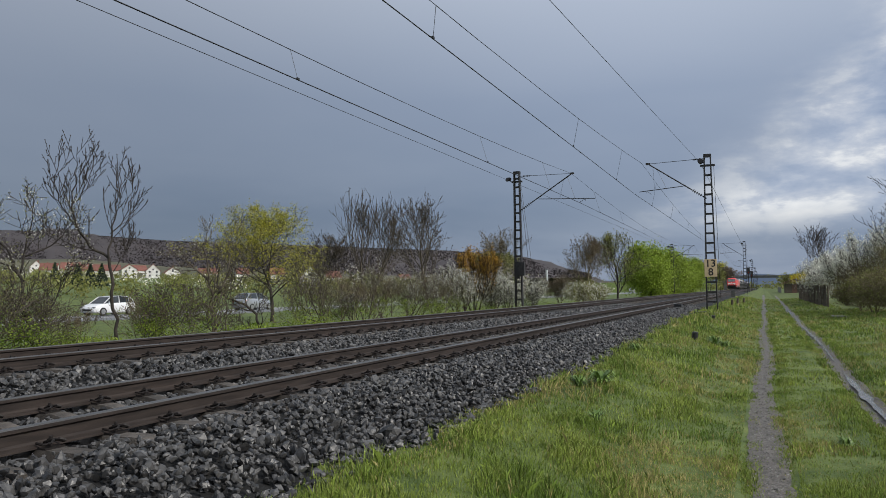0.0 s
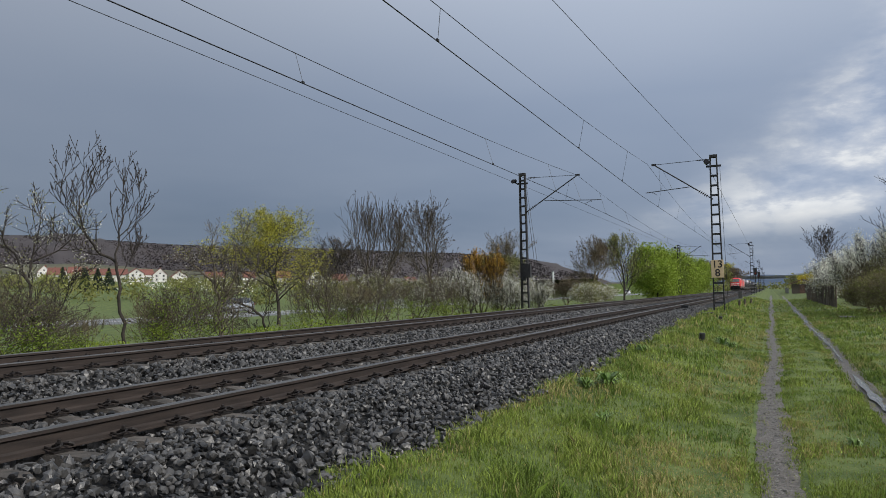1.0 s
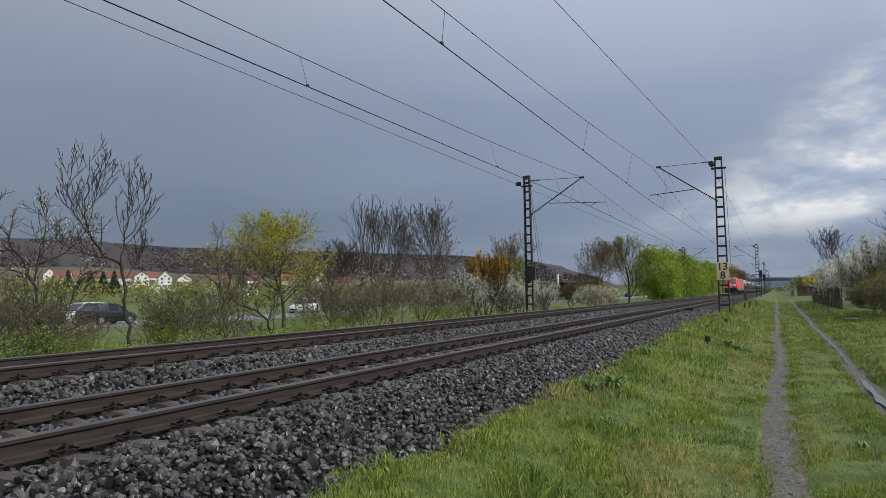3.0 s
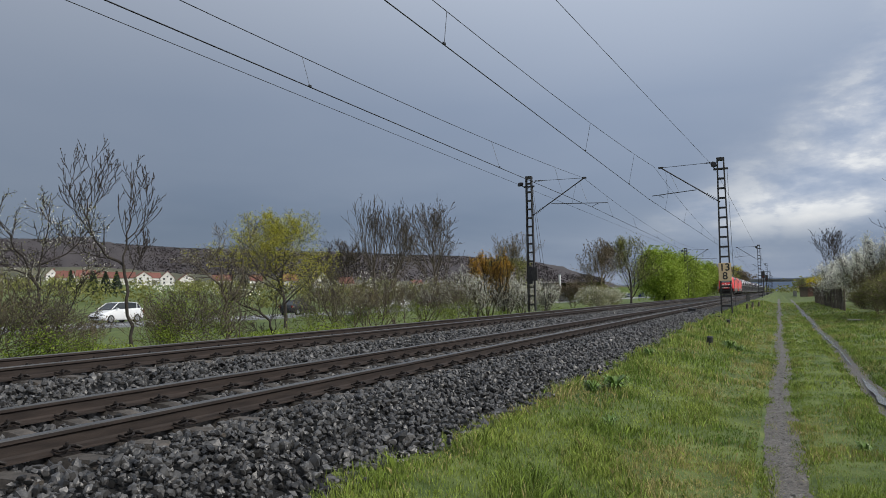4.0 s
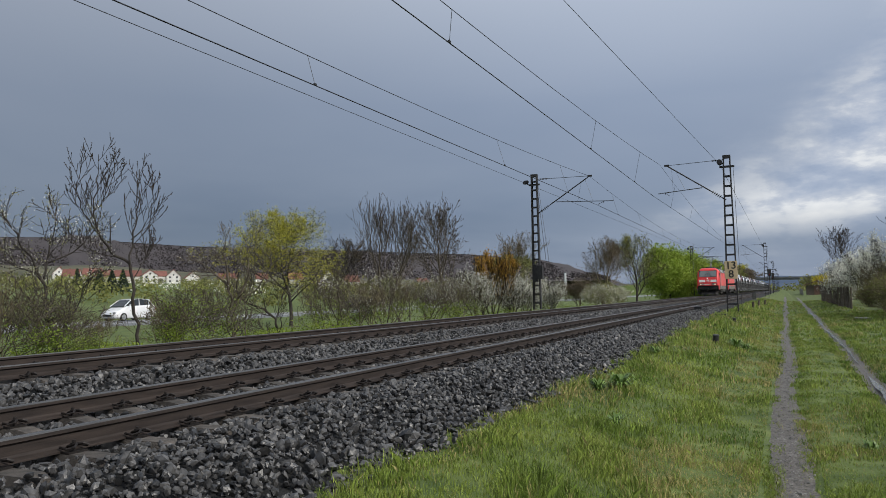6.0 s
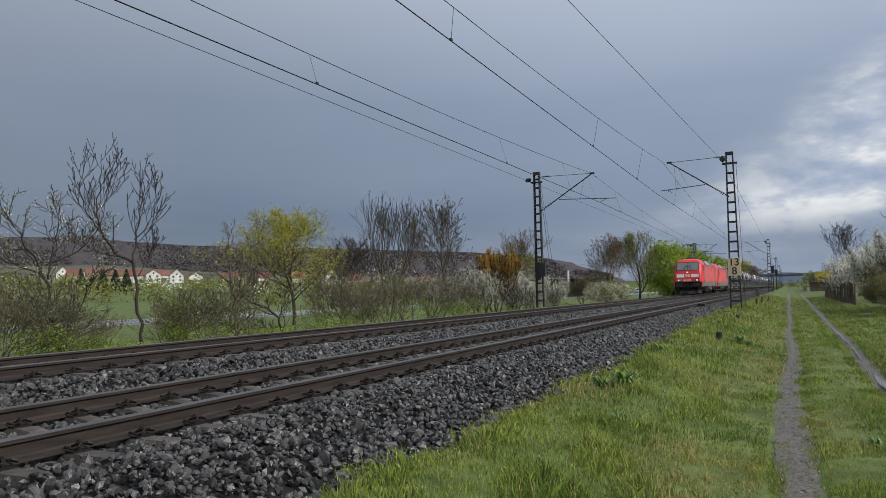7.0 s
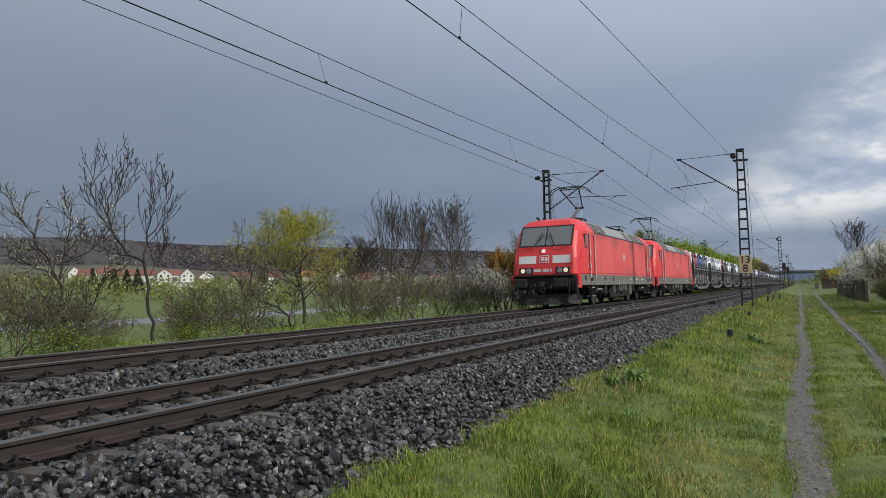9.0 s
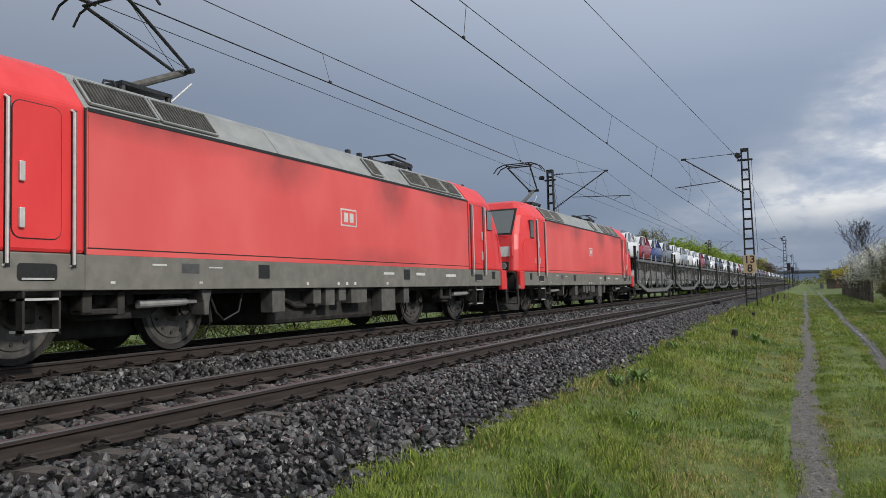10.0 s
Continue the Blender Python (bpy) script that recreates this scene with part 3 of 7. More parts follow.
def plate(x0, x1, z0, z1, proud=0.012, thick=0.03):
    """A panel on the sloping front."""
    g = Geo()
    v = []
    for d in (-proud, thick - proud):
        v += [(x0, face_y(z0) + d, z0), (x1, face_y(z0) + d, z0), (x1, face_y(z1) + d, z1), (x0, face_y(z1) + d, z1)]
    return g.add(v, [(0, 1, 2, 3), (7, 6, 5, 4), (0, 4, 5, 1), (1, 5, 6, 2), (2, 6, 7, 3), (3, 7, 4, 0)])


def rounded(s, x0, x1, y0, y1, z0, z1, r):
    """Plate on the side of a body with rounded corners."""
    rings = []
    for x in (x0, x1):
        ring = []
        for cy, cz, a0 in ((y1 - r, z1 - r, 0), (y0 + r, z1 - r, 90), (y0 + r, z0 + r, 180), (y1 - r, z0 + r, 270)):
            for k in range(5):
                a = radians(a0 + 22.5 * k)
                ring.append((s * x, cy + r * math.cos(a), cz + r * math.sin(a)))
        rings.append(ring)
    return Geo().loft(rings)


def loco_end(lo, at, lit):
    rings = []
    for z, w, wf in ((1.38, 1.49, 1.36), (2.1, 1.49, 1.34), (2.6, 1.49, 1.30), (3.27, 1.49, 1.24), (3.55, 1.29, 1.14), (3.75, 1.10, 1.00), (3.88, 0.85, 0.75)):
        yf = face_y(z)
        rings.append([(-w, 3.42, z), (-w, yf + 0.85, z), (-wf - 0.06, yf + 0.16, z), (-wf + 0.10, yf, z), (wf - 0.10, yf, z), (wf + 0.06, yf + 0.16, z), (w, yf + 0.85, z), (w, 3.42, z)])
    cab = part("cab_shell", Geo().loft(rings), M_RED, lo, "bright red painted cab", bevel=0.05, at=at)

    def on(name, g, m, label="", bevel=0.0):
        return part(name, g, m, lo, label, bevel=bevel, at=at)

    rings = []
    for z in (0.92, 1.38):
        rings.append([(-1.49, 3.42, z), (-1.49, 1.35, z), (-1.42, 0.72, z), (1.42, 0.72, z), (1.49, 1.35, z), (1.49, 3.42, z)])
    on("end_skirt", Geo().loft(rings), M_SKIRT, bevel=0.02)
    for s in (-1, 1):
        on("corner_panel", Geo().box(s * 1.43 - 0.07, s * 1.43 + 0.07, 0.60, 1.0, 0.80, 1.39), M_RED, bevel=0.03)
        on("corner_mark", Geo().box(s * 1.43 - 0.055, s * 1.43 + 0.055, 0.588, 0.60, 0.84, 0.94), M_MARK)
        # windscreen halves in a black surround
        a, b = sorted((s * 0.03, s * 1.10))
        on("windscreen", plate(a, b, 2.66, 3.46, 0.022), M_SCREEN_SKY, "dark windscreen pane in a black surround")
        a, b = sorted((s * 0.36, s * 1.14))
        on("white_panel", plate(a, b, 1.88, 2.21, 0.012), M_WHITE, "white panel")
        a, b = sorted((s * 0.50, s * 1.12))
        hs = on("lamp_housing", plate(a, b, 1.44, 1.71, 0.014), M_BLACK, bevel=0.01)
        for x, m in ((s * 0.94, M_LAMP if lit else M_LAMP_OFF), (s * 0.68, M_LAMP_OFF)):
            y = face_y(1.575) - 0.02
            part("headlight", Geo().rod((x, y, 1.575), (x, y - 0.02, 1.575), 0.088, 16), m, hs)
            part("lamp_ring", Geo().rod((x, y + 0.002, 1.575), (x, y - 0.012, 1.575), 0.105, 16), M_CHROME, hs)
        # wipers, grab rails and mirrors
        on("wiper", Geo().rod((s * 0.30, face_y(2.55) - 0.05, 2.52), (s * 0.42, face_y(2.6) - 0.07, 2.72), 0.016, 6).rod((s * 0.42, face_y(2.72) - 0.07, 2.72), (s * 0.10, face_y(3.12) - 0.06, 3.14), 0.014, 6).rod((s * 0.34, face_y(2.78) - 0.06, 2.80), (s * 0.16, face_y(3.1) - 0.06, 3.22), 0.020, 6), M_RUBBER)
        on("grab_rail", Geo().path([(s * 0.55, face_y(2.5), 2.55), (s * 0.55, face_y(2.5) - 0.06, 2.56), (s * 1.0, face_y(2.5) - 0.06, 2.56), (s * 1.0, face_y(2.5), 2.55)], 0.016, 6), M_RED)
        on("corner_rail", Geo().path([(s * 1.24, face_y(1.9), 1.85), (s * 1.24, face_y(1.9) - 0.06, 1.9), (s * 1.24, face_y(2.3) - 0.06, 2.3), (s * 1.24, face_y(2.4), 2.36)], 0.018, 6), M_RED)
        on("side_rail", Geo().path([(s * 1.40, 1.05, 1.45), (s * 1.44, 1.02, 1.6), (s * 1.45, 1.12, 2.3), (s * 1.47, 1.35, 2.48)], 0.016, 6), M_RED)
        # side of the cab: window, door, long handrails
        on("window_frame", Geo().box(s * 1.47 - 0.02, s * 1.47 + 0.03, 1.68, 2.12, 2.50, 3.14), M_RUBBER, bevel=0.06)
        on("cab_window", Geo().box(s * 1.475, s * 1.475 + s * 0.032, 1.73, 2.07, 2.55, 3.09), M_SCREEN_SKY, "dark cab side window", bevel=0.0)
        on("door_seam", rounded(s, 1.48, 1.496, 2.418, 3.072, 1.538, 3.182, 0.12), M_BLACK)
        on("cab_seam", Geo().box(s * 1.488 - 0.006, s * 1.488 + 0.005, 3.40, 3.43, 1.38, 3.27), M_BLACK)
        dr = on("cab_door", rounded(s, 1.478, 1.502, 2.43, 3.06, 1.55, 3.17, 0.11), M_RED, "red cab door")
        for z in (1.80, 2.35):
            part("door_handle", Geo().box(s * 1.50, s * 1.50 + s * 0.04, 2.50, 2.57, z - 0.14, z + 0.10), M_CHROME, dr, "grey metal door handle", bevel=0.01)
        for y in (2.34, 3.21):
            rl = on("handrail", Geo().path([(s * 1.49, y, 1.22), (s * 1.55, y, 1.24), (s * 1.55, y, 3.16), (s * 1.49, y, 3.19)], 0.021, 8), M_CHROME, "vertical grey handrail")
            part("rail_recess", Geo().box(s * 1.485, s * 1.485 + s * 0.010, y - 0.004, y + 0.075, 1.2, 3.2), M_BLACK, rl)
        st = on("cab_step", Geo().box(s * 1.40, s * 1.52, 2.55, 2.58, 0.40, 0.92).box(s * 1.40, s * 1.52, 3.02, 3.05, 0.40, 0.92), M_UNDER)
        for z in (0.44, 0.82):
            part("tread", Geo().box(s * 1.28, s * 1.52, 2.55, 3.05, z - 0.015, z + 0.015), M_CHROME, st)
        on("step_opening", rounded(s, 1.483, 1.495, 2.50, 3.02, 1.04, 1.25, 0.05), M_BLACK)
        on("step_plate", Geo().box(s * 1.485, s * 1.51, 2.55, 2.97, 1.05, 1.075), M_CHROME)
        on("jack_socket", Geo().box(s * 1.483, s * 1.483 + s * 0.010, 1.55, 1.78, 1.12, 1.34), M_BLACK)
        # buffers
        bf = on("buffer", Geo().rod((s * 0.875, 0.62, 1.05), (s * 0.875, 0.06, 1.05), 0.12, 12).rod((s * 0.875, 0.62, 1.05), (s * 0.875, 0.40, 1.05), 0.17, 12), M_UNDER)
        part("buffer_plate", Geo().box(s * 0.875 - 0.28, s * 0.875 + 0.28, 0.0, 0.05, 0.87, 1.23), M_UNDER, bf, bevel=0.05)
        on("end_step", Geo().box(s * 1.25 - 0.18, s * 1.25 + 0.18, 0.45, 0.62, 0.33, 0.36).box(s * 1.25 - 0.18, s * 1.25 + 0.18, 0.45, 0.62, 0.72, 0.75).box(s * 1.41, s * 1.44, 0.45, 0.55, 0.33, 1.2).box(s * 1.06, s * 1.09, 0.45, 0.55, 0.33, 1.2), M_UNDER)
        on("brake_hose", Geo().path([(s * 0.38, 0.55, 1.0), (s * 0.38, 0.35, 0.95), (s * 0.36, 0.28, 0.75), (s * 0.30, 0.32, 0.52), (s * 0.22, 0.40, 0.45)], 0.03, 6), M_RUBBER)
        on("brake_hose", Geo().path([(s * 0.55, 0.55, 1.0), (s * 0.55, 0.38, 0.92), (s * 0.53, 0.34, 0.7), (s * 0.50, 0.42, 0.55)], 0.028, 6), M_RUBBER)
    on("windscreen_frame", plate(-1.17, 1.17, 2.60, 3.52, 0.008), M_RUBBER)
    on("logo_plate", plate(-0.24, 0.20, 1.90, 2.22, 0.014), M_WHITE, "white and red square emblem")
    on("logo_field", plate(-0.21, 0.17, 1.93, 2.19, 0.018), M_RED)
    for k in range(2):
        on("logo_bar", plate(-0.15 + 0.17 * k, -0.03 + 0.17 * k, 1.98, 2.14, 0.022), M_WHITE)
    for a, b in ((-0.46, -0.14), (-0.06, 0.20), (0.25, 0.34)):
        on("number_bar", plate(a, b, 1.52, 1.64, 0.014), M_MARK)
    hs = on("top_lamp_housing", plate(-0.20, 0.12, 2.26, 2.54, 0.03), M_RED, bevel=0.015)
    part("top_lamp", Geo().rod((-0.04, face_y(2.4) - 0.03, 2.40), (-0.04, face_y(2.4) - 0.05, 2.40), 0.085, 16), M_LAMP_TOP if lit else M_LAMP_OFF, hs)
    on("buffer_beam", Geo().box(-1.36, 1.36, 0.55, 0.75, 0.78, 1.34), M_UNDER, bevel=0.02)
    on("front_ledge", Geo().box(-1.32, 1.32, 0.38, 0.62, 1.33, 1.38), M_UNDER, bevel=0.01)
    on("coupling", Geo().rod((0, 0.55, 1.02), (0, 0.15, 1.02), 0.07, 8).box(-0.06, 0.06, 0.05, 0.25, 0.90, 1.10).path([(-0.06, 0.2, 0.98), (-0.09, 0.28, 0.72), (0.09, 0.28, 0.60), (0.07, 0.3, 0.85)], 0.03, 6), M_UNDER, bevel=0.01)
    plow = Geo()
    rings = []
    for x, y in ((-1.30, 0.95), (-0.85, 0.62), (0, 0.50), (0.85, 0.62), (1.30, 0.95)):
        rings.append([(x, y - 0.10, 0.14), (x, y + 0.02, 0.40), (x, y + 0.02, 0.56), (x, y + 0.06, 0.56), (x, y + 0.06, 0.40), (x, y - 0.04, 0.14)])
    plow.loft(rings)
    on("snow_plough", plow, M_UNDER, "black curved track plough")
    on("roof_horn", Geo().rod((-0.62, 2.05, 3.90), (-0.62, 1.80, 3.93), 0.035, 10, 0.06).rod((-0.62, 2.05, 3.8), (-0.62, 2.05, 3.93), 0.03, 6).rod((-0.45, 2.1, 3.85), (-0.45, 2.1, 3.97), 0.03, 6), M_UNDER)
    on("cab_number", Geo().box(1.492, 1.496, 2.17, 2.23, 1.68, 1.84).box(-1.496, -1.492, 2.17, 2.23, 1.68, 1.84), M_MARK)
    return cab


SPINNING = []   # (wheel, its rest place)


def wheelset(lo, y):
    part("axle", Geo().rod((-0.8, y, 0.625), (0.8, y, 0.625), 0.09, 10), M_UNDER, lo)
    for s in (-1, 1):
        w = part("wheel", Geo().rod((s * 0.69, 0, 0), (s * 0.79, 0, 0), 0.54, 28).rod((s * 0.79, 0, 0), (s * 0.85, 0, 0), 0.20, 16, 0.17), M_WHEEL, lo, at=pose(0, y, 0.625))
        rim = Geo().rod((s * 0.675, 0, 0), (s * 0.70, 0, 0), 0.655, 36)
        rings = [[(s * x, r * math.cos(2 * math.pi * k / 36), r * math.sin(2 * math.pi * k / 36)) for k in range(36)] for x, r in ((0.70, 0.63), (0.825, 0.622), (0.825, 0.545), (0.78, 0.535))]
        part("tyre", rim.loft(rings, caps=False), M_UNDER, w)
        part("brake_disc", Geo().rod((s * 0.785, 0, 0), (s * 0.812, 0, 0), 0.44, 32), M_WHEEL, w)
        for k in range(12):
            a = 2 * math.pi * k / 12
            part("bolt", Geo().rod((s * 0.805, 0.36 * math.cos(a), 0.36 * math.sin(a)), (s * 0.83, 0.36 * math.cos(a), 0.36 * math.sin(a)), 0.026, 6), M_UNDER, w)
        SPINNING.append((w, (0, y, 0.625)))


def loco_bogie(lo, yc):
    for s in (-1, 1):
        g = Geo()
        g.loft([[(s * 0.92, y, z), (s * 1.06, y, z), (s * 1.06, y, z + h), (s * 0.92, y, z + h)] for y, z, h in ((yc - 1.95, 0.84, 0.08), (yc - 1.0, 0.80, 0.12), (yc - 0.6, 0.52, 0.22), (yc + 0.6, 0.52, 0.22), (yc + 1.0, 0.80, 0.12), (yc + 1.95, 0.84, 0.08))])
        part("bogie_frame", g, M_UNDER, lo, bevel=0.02)
        for dy in (-1.3, 1.3):
            part("axle_box", Geo().box(s * 0.90, s * 1.04, yc + dy - 0.13, yc + dy + 0.13, 0.52, 0.82).rod((s * 1.04, yc + dy, 0.625), (s * 1.08, yc + dy, 0.625), 0.10, 12), M_UNDER, lo, bevel=0.03)
            k = 1 if dy > 0 else -1
            part("sand_pipe", Geo().path([(s * 1.0, yc + dy + k * 0.55, 0.85), (s * 1.0, yc + dy + k * 0.62, 0.4), (s * 0.85, yc + dy + k * 0.6, 0.15)], 0.03, 6), M_UNDER, lo)
            part("axle_spring", Geo().rod((s * 1.0, yc + dy * 0.72, 0.76), (s * 1.0, yc + dy * 0.72, 1.0), 0.09, 10), M_UNDER, lo)
        part("spring", Geo().rod((s * 1.0, yc - 0.22, 0.72), (s * 1.0, yc - 0.22, 1.0), 0.13, 12).rod((s * 1.0, yc + 0.22, 0.72), (s * 1.0, yc + 0.22, 1.0), 0.13, 12), M_UNDER, lo)
        part("damper", Geo().rod((s * 1.22, yc + 0.25, 0.72), (s * 1.22, yc + 1.15, 0.74), 0.06, 12).rod((s * 1.22, yc + 1.15, 0.74), (s * 1.22, yc + 1.4, 0.74), 0.035, 8), M_DAMPER, lo, "light grey yaw damper")
        part("damper_bracket", Geo().loft([[(s * 1.12, yc + 1.30 + a, z), (s * 1.40, yc + 1.30 + a, z), (s * 1.40, yc + 1.54 - a, z), (s * 1.12, yc + 1.54 - a, z)] for z, a in ((0.92, 0.0), (0.72, 0.06), (0.52, 0.07))]), M_BOX, lo, bevel=0.02)
        part("frame_bracket", Geo().box(s * 1.10, s * 1.36, yc - 0.20, yc - 0.08, 0.58, 0.92).box(s * 1.10, s * 1.36, yc - 0.75, yc - 0.60, 0.62, 0.92).box(s * 1.12, s * 1.34, yc - 0.75, yc - 0.08, 0.60, 0.68), M_UNDER, lo, bevel=0.02)
        part("cable", Geo().path([(s * 1.25, yc + 1.6, 0.9), (s * 1.28, yc + 1.75, 0.55), (s * 1.2, yc + 2.0, 0.42), (s * 1.25, yc + 2.3, 0.55), (s * 1.25, yc + 2.4, 0.9)], 0.018, 5), M_RUBBER, lo)
    part("motor", Geo().box(-0.55, 0.55, yc - 1.6, yc + 1.6, 0.25, 0.9), M_UNDER, lo, bevel=0.05)


def pantograph(lo, y, up):
    """Single-arm current collector; its knee points to the rear."""
    b = part("pantograph_base", Geo().box(-0.55, 0.55, y - 0.5, y + 0.5, 4.06, 4.12).rod((-0.5, y - 0.45, 3.85), (-0.5, y - 0.45, 4.06), 0.05, 8).rod((0.5, y - 0.45, 3.85), (0.5, y - 0.45, 4.06), 0.05, 8).rod((-0.5, y + 0.45, 3.85), (-0.5, y + 0.45, 4.06), 0.05, 8).rod((0.5, y + 0.45, 3.85), (0.5, y + 0.45, 4.06), 0.05, 8), M_PANTO, lo)
    if up:
        knee, head = (0, y + 1.30, 4.78), (0, y - 0.35, 5.62)
        part("lower_arm", Geo().rod((0, y - 0.15, 4.12), knee, 0.065, 10).rod((-0.3, y - 0.15, 4.12), (0.3, y - 0.15, 4.12), 0.06, 8), M_BOX, lo, bevel=0.0)
        part("upper_arm", Geo().rod((-0.16, knee[1], knee[2]), (-0.45, head[1], head[2] - 0.12), 0.030, 8).rod((0.16, knee[1], knee[2]), (0.45, head[1], head[2] - 0.12), 0.030, 8).rod((-0.22, knee[1], knee[2]), (0.22, knee[1], knee[2]), 0.05, 8).rod((-0.16, knee[1], knee[2]), (0.45, head[1], head[2] - 0.12), 0.006, 4).rod((0.16, knee[1], knee[2]), (-0.45, head[1], head[2] - 0.12), 0.006, 4).rod((-0.5, head[1], head[2] - 0.1), (0.5, head[1], head[2] - 0.1), 0.025, 8), M_PANTO, lo)
        part("guide_rod", Geo().rod((0.1, y + 0.85, 4.1), (0.1, knee[1] + 0.08, knee[2] - 0.2), 0.018, 6), M_CHROME, lo)
        for dy in (-0.19, 0.19):
            part("contact_strip", Geo().path([(-0.98, head[1] + dy, head[2] - 0.30), (-0.82, head[1] + dy, head[2] - 0.10), (-0.55, head[1] + dy, head[2]), (0.55, head[1] + dy, head[2]), (0.82, head[1] + dy, head[2] - 0.10), (0.98, head[1] + dy, head[2] - 0.30)], 0.022, 6), M_PANTO, lo)
        part("head_spring", Geo().rod((-0.45, head[1] - 0.19, head[2] - 0.03), (-0.45, head[1] + 0.19, head[2] - 0.03), 0.03, 6).rod((0.45, head[1] - 0.19, head[2] - 0.03), (0.45, head[1] + 0.19, head[2] - 0.03), 0.03, 6), M_PANTO, lo)
    else:
        part("folded_arm", Geo().rod((0, y - 0.8, 4.14), (0, y + 1.0, 4.20), 0.05, 8).rod((-0.3, y + 0.9, 4.22), (-0.45, y - 0.6, 4.24), 0.03, 6).rod((0.3, y + 0.9, 4.22), (0.45, y - 0.6, 4.24), 0.03, 6).path([(-0.95, y - 0.6, 4.10), (-0.6, y - 0.6, 4.26), (0.6, y - 0.6, 4.26), (0.95, y - 0.6, 4.10)], 0.022, 6), M_PANTO, lo)


def locomotive(lit):
    lo = thing("electric_locomotive", "red four-axle electric locomotive with grey roof and frame", "locomotive", "locomotives of the train")
    loco_end(lo, Matrix.Identity(4), lit)
    loco_end(lo, FLIP, False)
    g = Geo().loft([[(-1.487, y, 1.38), (1.487, y, 1.38), (1.487, y, 3.27), (-1.487, y, 3.27)] for y in (3.42, 15.48)])
    part("side_body", g, M_REDSIDE, lo, "faded red body side with soot streaks")
    part("side_skirt", Geo().box(-1.487, 1.487, 3.42, 15.48, 0.92, 1.38), M_SKIRT, lo, "grey painted frame side", bevel=0.01)
    prof = [(1.47, 3.275), (1.10, 3.74), (0.85, 3.87), (-0.85, 3.87), (-1.10, 3.74), (-1.47, 3.275)]
    for a, b in ((3.42, 7.38), (7.40, 11.18), (11.20, 15.48)):
        part("roof_section", Geo().loft([[(x, y, z) for x, z in prof] for y in (a, b)]), M_ROOF, lo, "grey roof section", bevel=0.015)
    for s in (-1, 1):
        part("roof_gutter", Geo().box(s * 1.47 - 0.025, s * 1.47 + 0.025, 3.45, 15.45, 3.235, 3.285), M_BLACK, lo)
        part("panel_seam", Geo().box(s * 1.487 - 0.004, s * 1.487 + 0.003, 3.45, 15.45, 1.455, 1.47), M_BLACK, lo)
        part("side_panel", Geo().box(s * 1.487 - 0.004, s * 1.487 + 0.006, 3.46, 15.44, 1.47, 3.19), M_REDSIDE, lo)
        for a, b in ((3.52, 4.68), (4.74, 5.88), (10.6, 11.05), (12.3, 13.2), (13.3, 14.3), (14.4, 15.2)):
            def sl(t, o):
                x, z = 1.47 + (1.10 - 1.47) * t, 3.275 + (3.74 - 3.275) * t
                return s * (x + 0.8 * o), z + 0.6 * o
            q = []
            for o in (0.002, 0.03):
                for t in (0.16, 0.92):
                    x, z = sl(t, o)
                    q += [(x, a, z), (x, b, z)]
            gr = part("roof_grille", Geo().add(q, [(0, 1, 3, 2), (4, 6, 7, 5), (0, 4, 5, 1), (2, 3, 7, 6), (0, 2, 6, 4), (1, 5, 7, 3)]), M_UNDER, lo, "dark ventilation grille")
            fr = Geo()
            for y0, t0, y1, t1 in ((a, 0.14, b, 0.14), (a, 0.94, b, 0.94), (a, 0.14, a, 0.94), (b, 0.14, b, 0.94)):
                (xa, za), (xb, zb) = sl(t0, 0.03), sl(t1, 0.03)
                fr.rod((xa, y0, za), (xb, y1, zb), 0.022, 5)
            part("grille_frame", fr, M_ROOF, gr)
            n = int((b - a) / 0.06)
            lou = Geo()
            for k in range(n):
                y = a + (b - a) * (k + 0.5) / n
                p0, p1 = sl(0.2, 0.034), sl(0.88, 0.034)
                lou.rod((p0[0], y, p0[1]), (p1[0], y, p1[1]), 0.009, 4, caps=False)
            tagged(part("louvre", lou, M_BOX, gr), kind="stuff")
        # emblem and markings on the side
        lg = part("emblem", Geo().box(s * 1.494, s * 1.497, 9.24, 9.82, 2.15, 2.50), M_MARK, lo, "white framed square emblem")
        part("emblem_field", Geo().box(s * 1.4965, s * 1.499, 9.27, 9.79, 2.18, 2.47), M_REDSIDE, lg)
        for a in (9.36, 9.56):
            part("emblem_bar", Geo().box(s * 1.4985, s * 1.501, a, a + 0.14, 2.23, 2.42), M_MARK, lg)
        for a, b, z, h in ((8.74, 9.0, 1.58, 0.05), (9.02, 9.28, 1.58, 0.10), (9.32, 9.62, 1.58, 0.10), (9.66, 9.95, 1.58, 0.05), (4.5, 4.85, 1.27, 0.04), (5.6, 6.0, 1.25, 0.03), (8.1, 8.18, 1.0, 0.08), (9.1, 9.2, 1.0, 0.09), (9.4, 9.5, 1.0, 0.09), (9.7, 9.8, 1.0, 0.09), (11.0, 11.1, 1.0, 0.09), (12.4, 13.0, 1.22, 0.10), (14.0, 14.8, 1.2, 0.10), (10.9, 11.5, 1.22, 0.08), (3.8, 3.9, 1.02, 0.05), (5.4, 5.5, 1.02, 0.05)):
            part("marking", Geo().box(s * 1.488, s * 1.4915, a, a + (b - a) * 0.75, z - h * 0.32, z + h * 0.32), M_MARK, lo)
        for y in (6.9, 11.93):
            part("socket", Geo().box(s * 1.482, s * 1.494, y - 0.14, y + 0.14, 1.09, 1.32), M_BLACK, lo, bevel=0.0)
        part("plate_dark", Geo().box(s * 1.486, s * 1.493, 5.05, 5.4, 1.16, 1.30), M_GRILLE, lo)
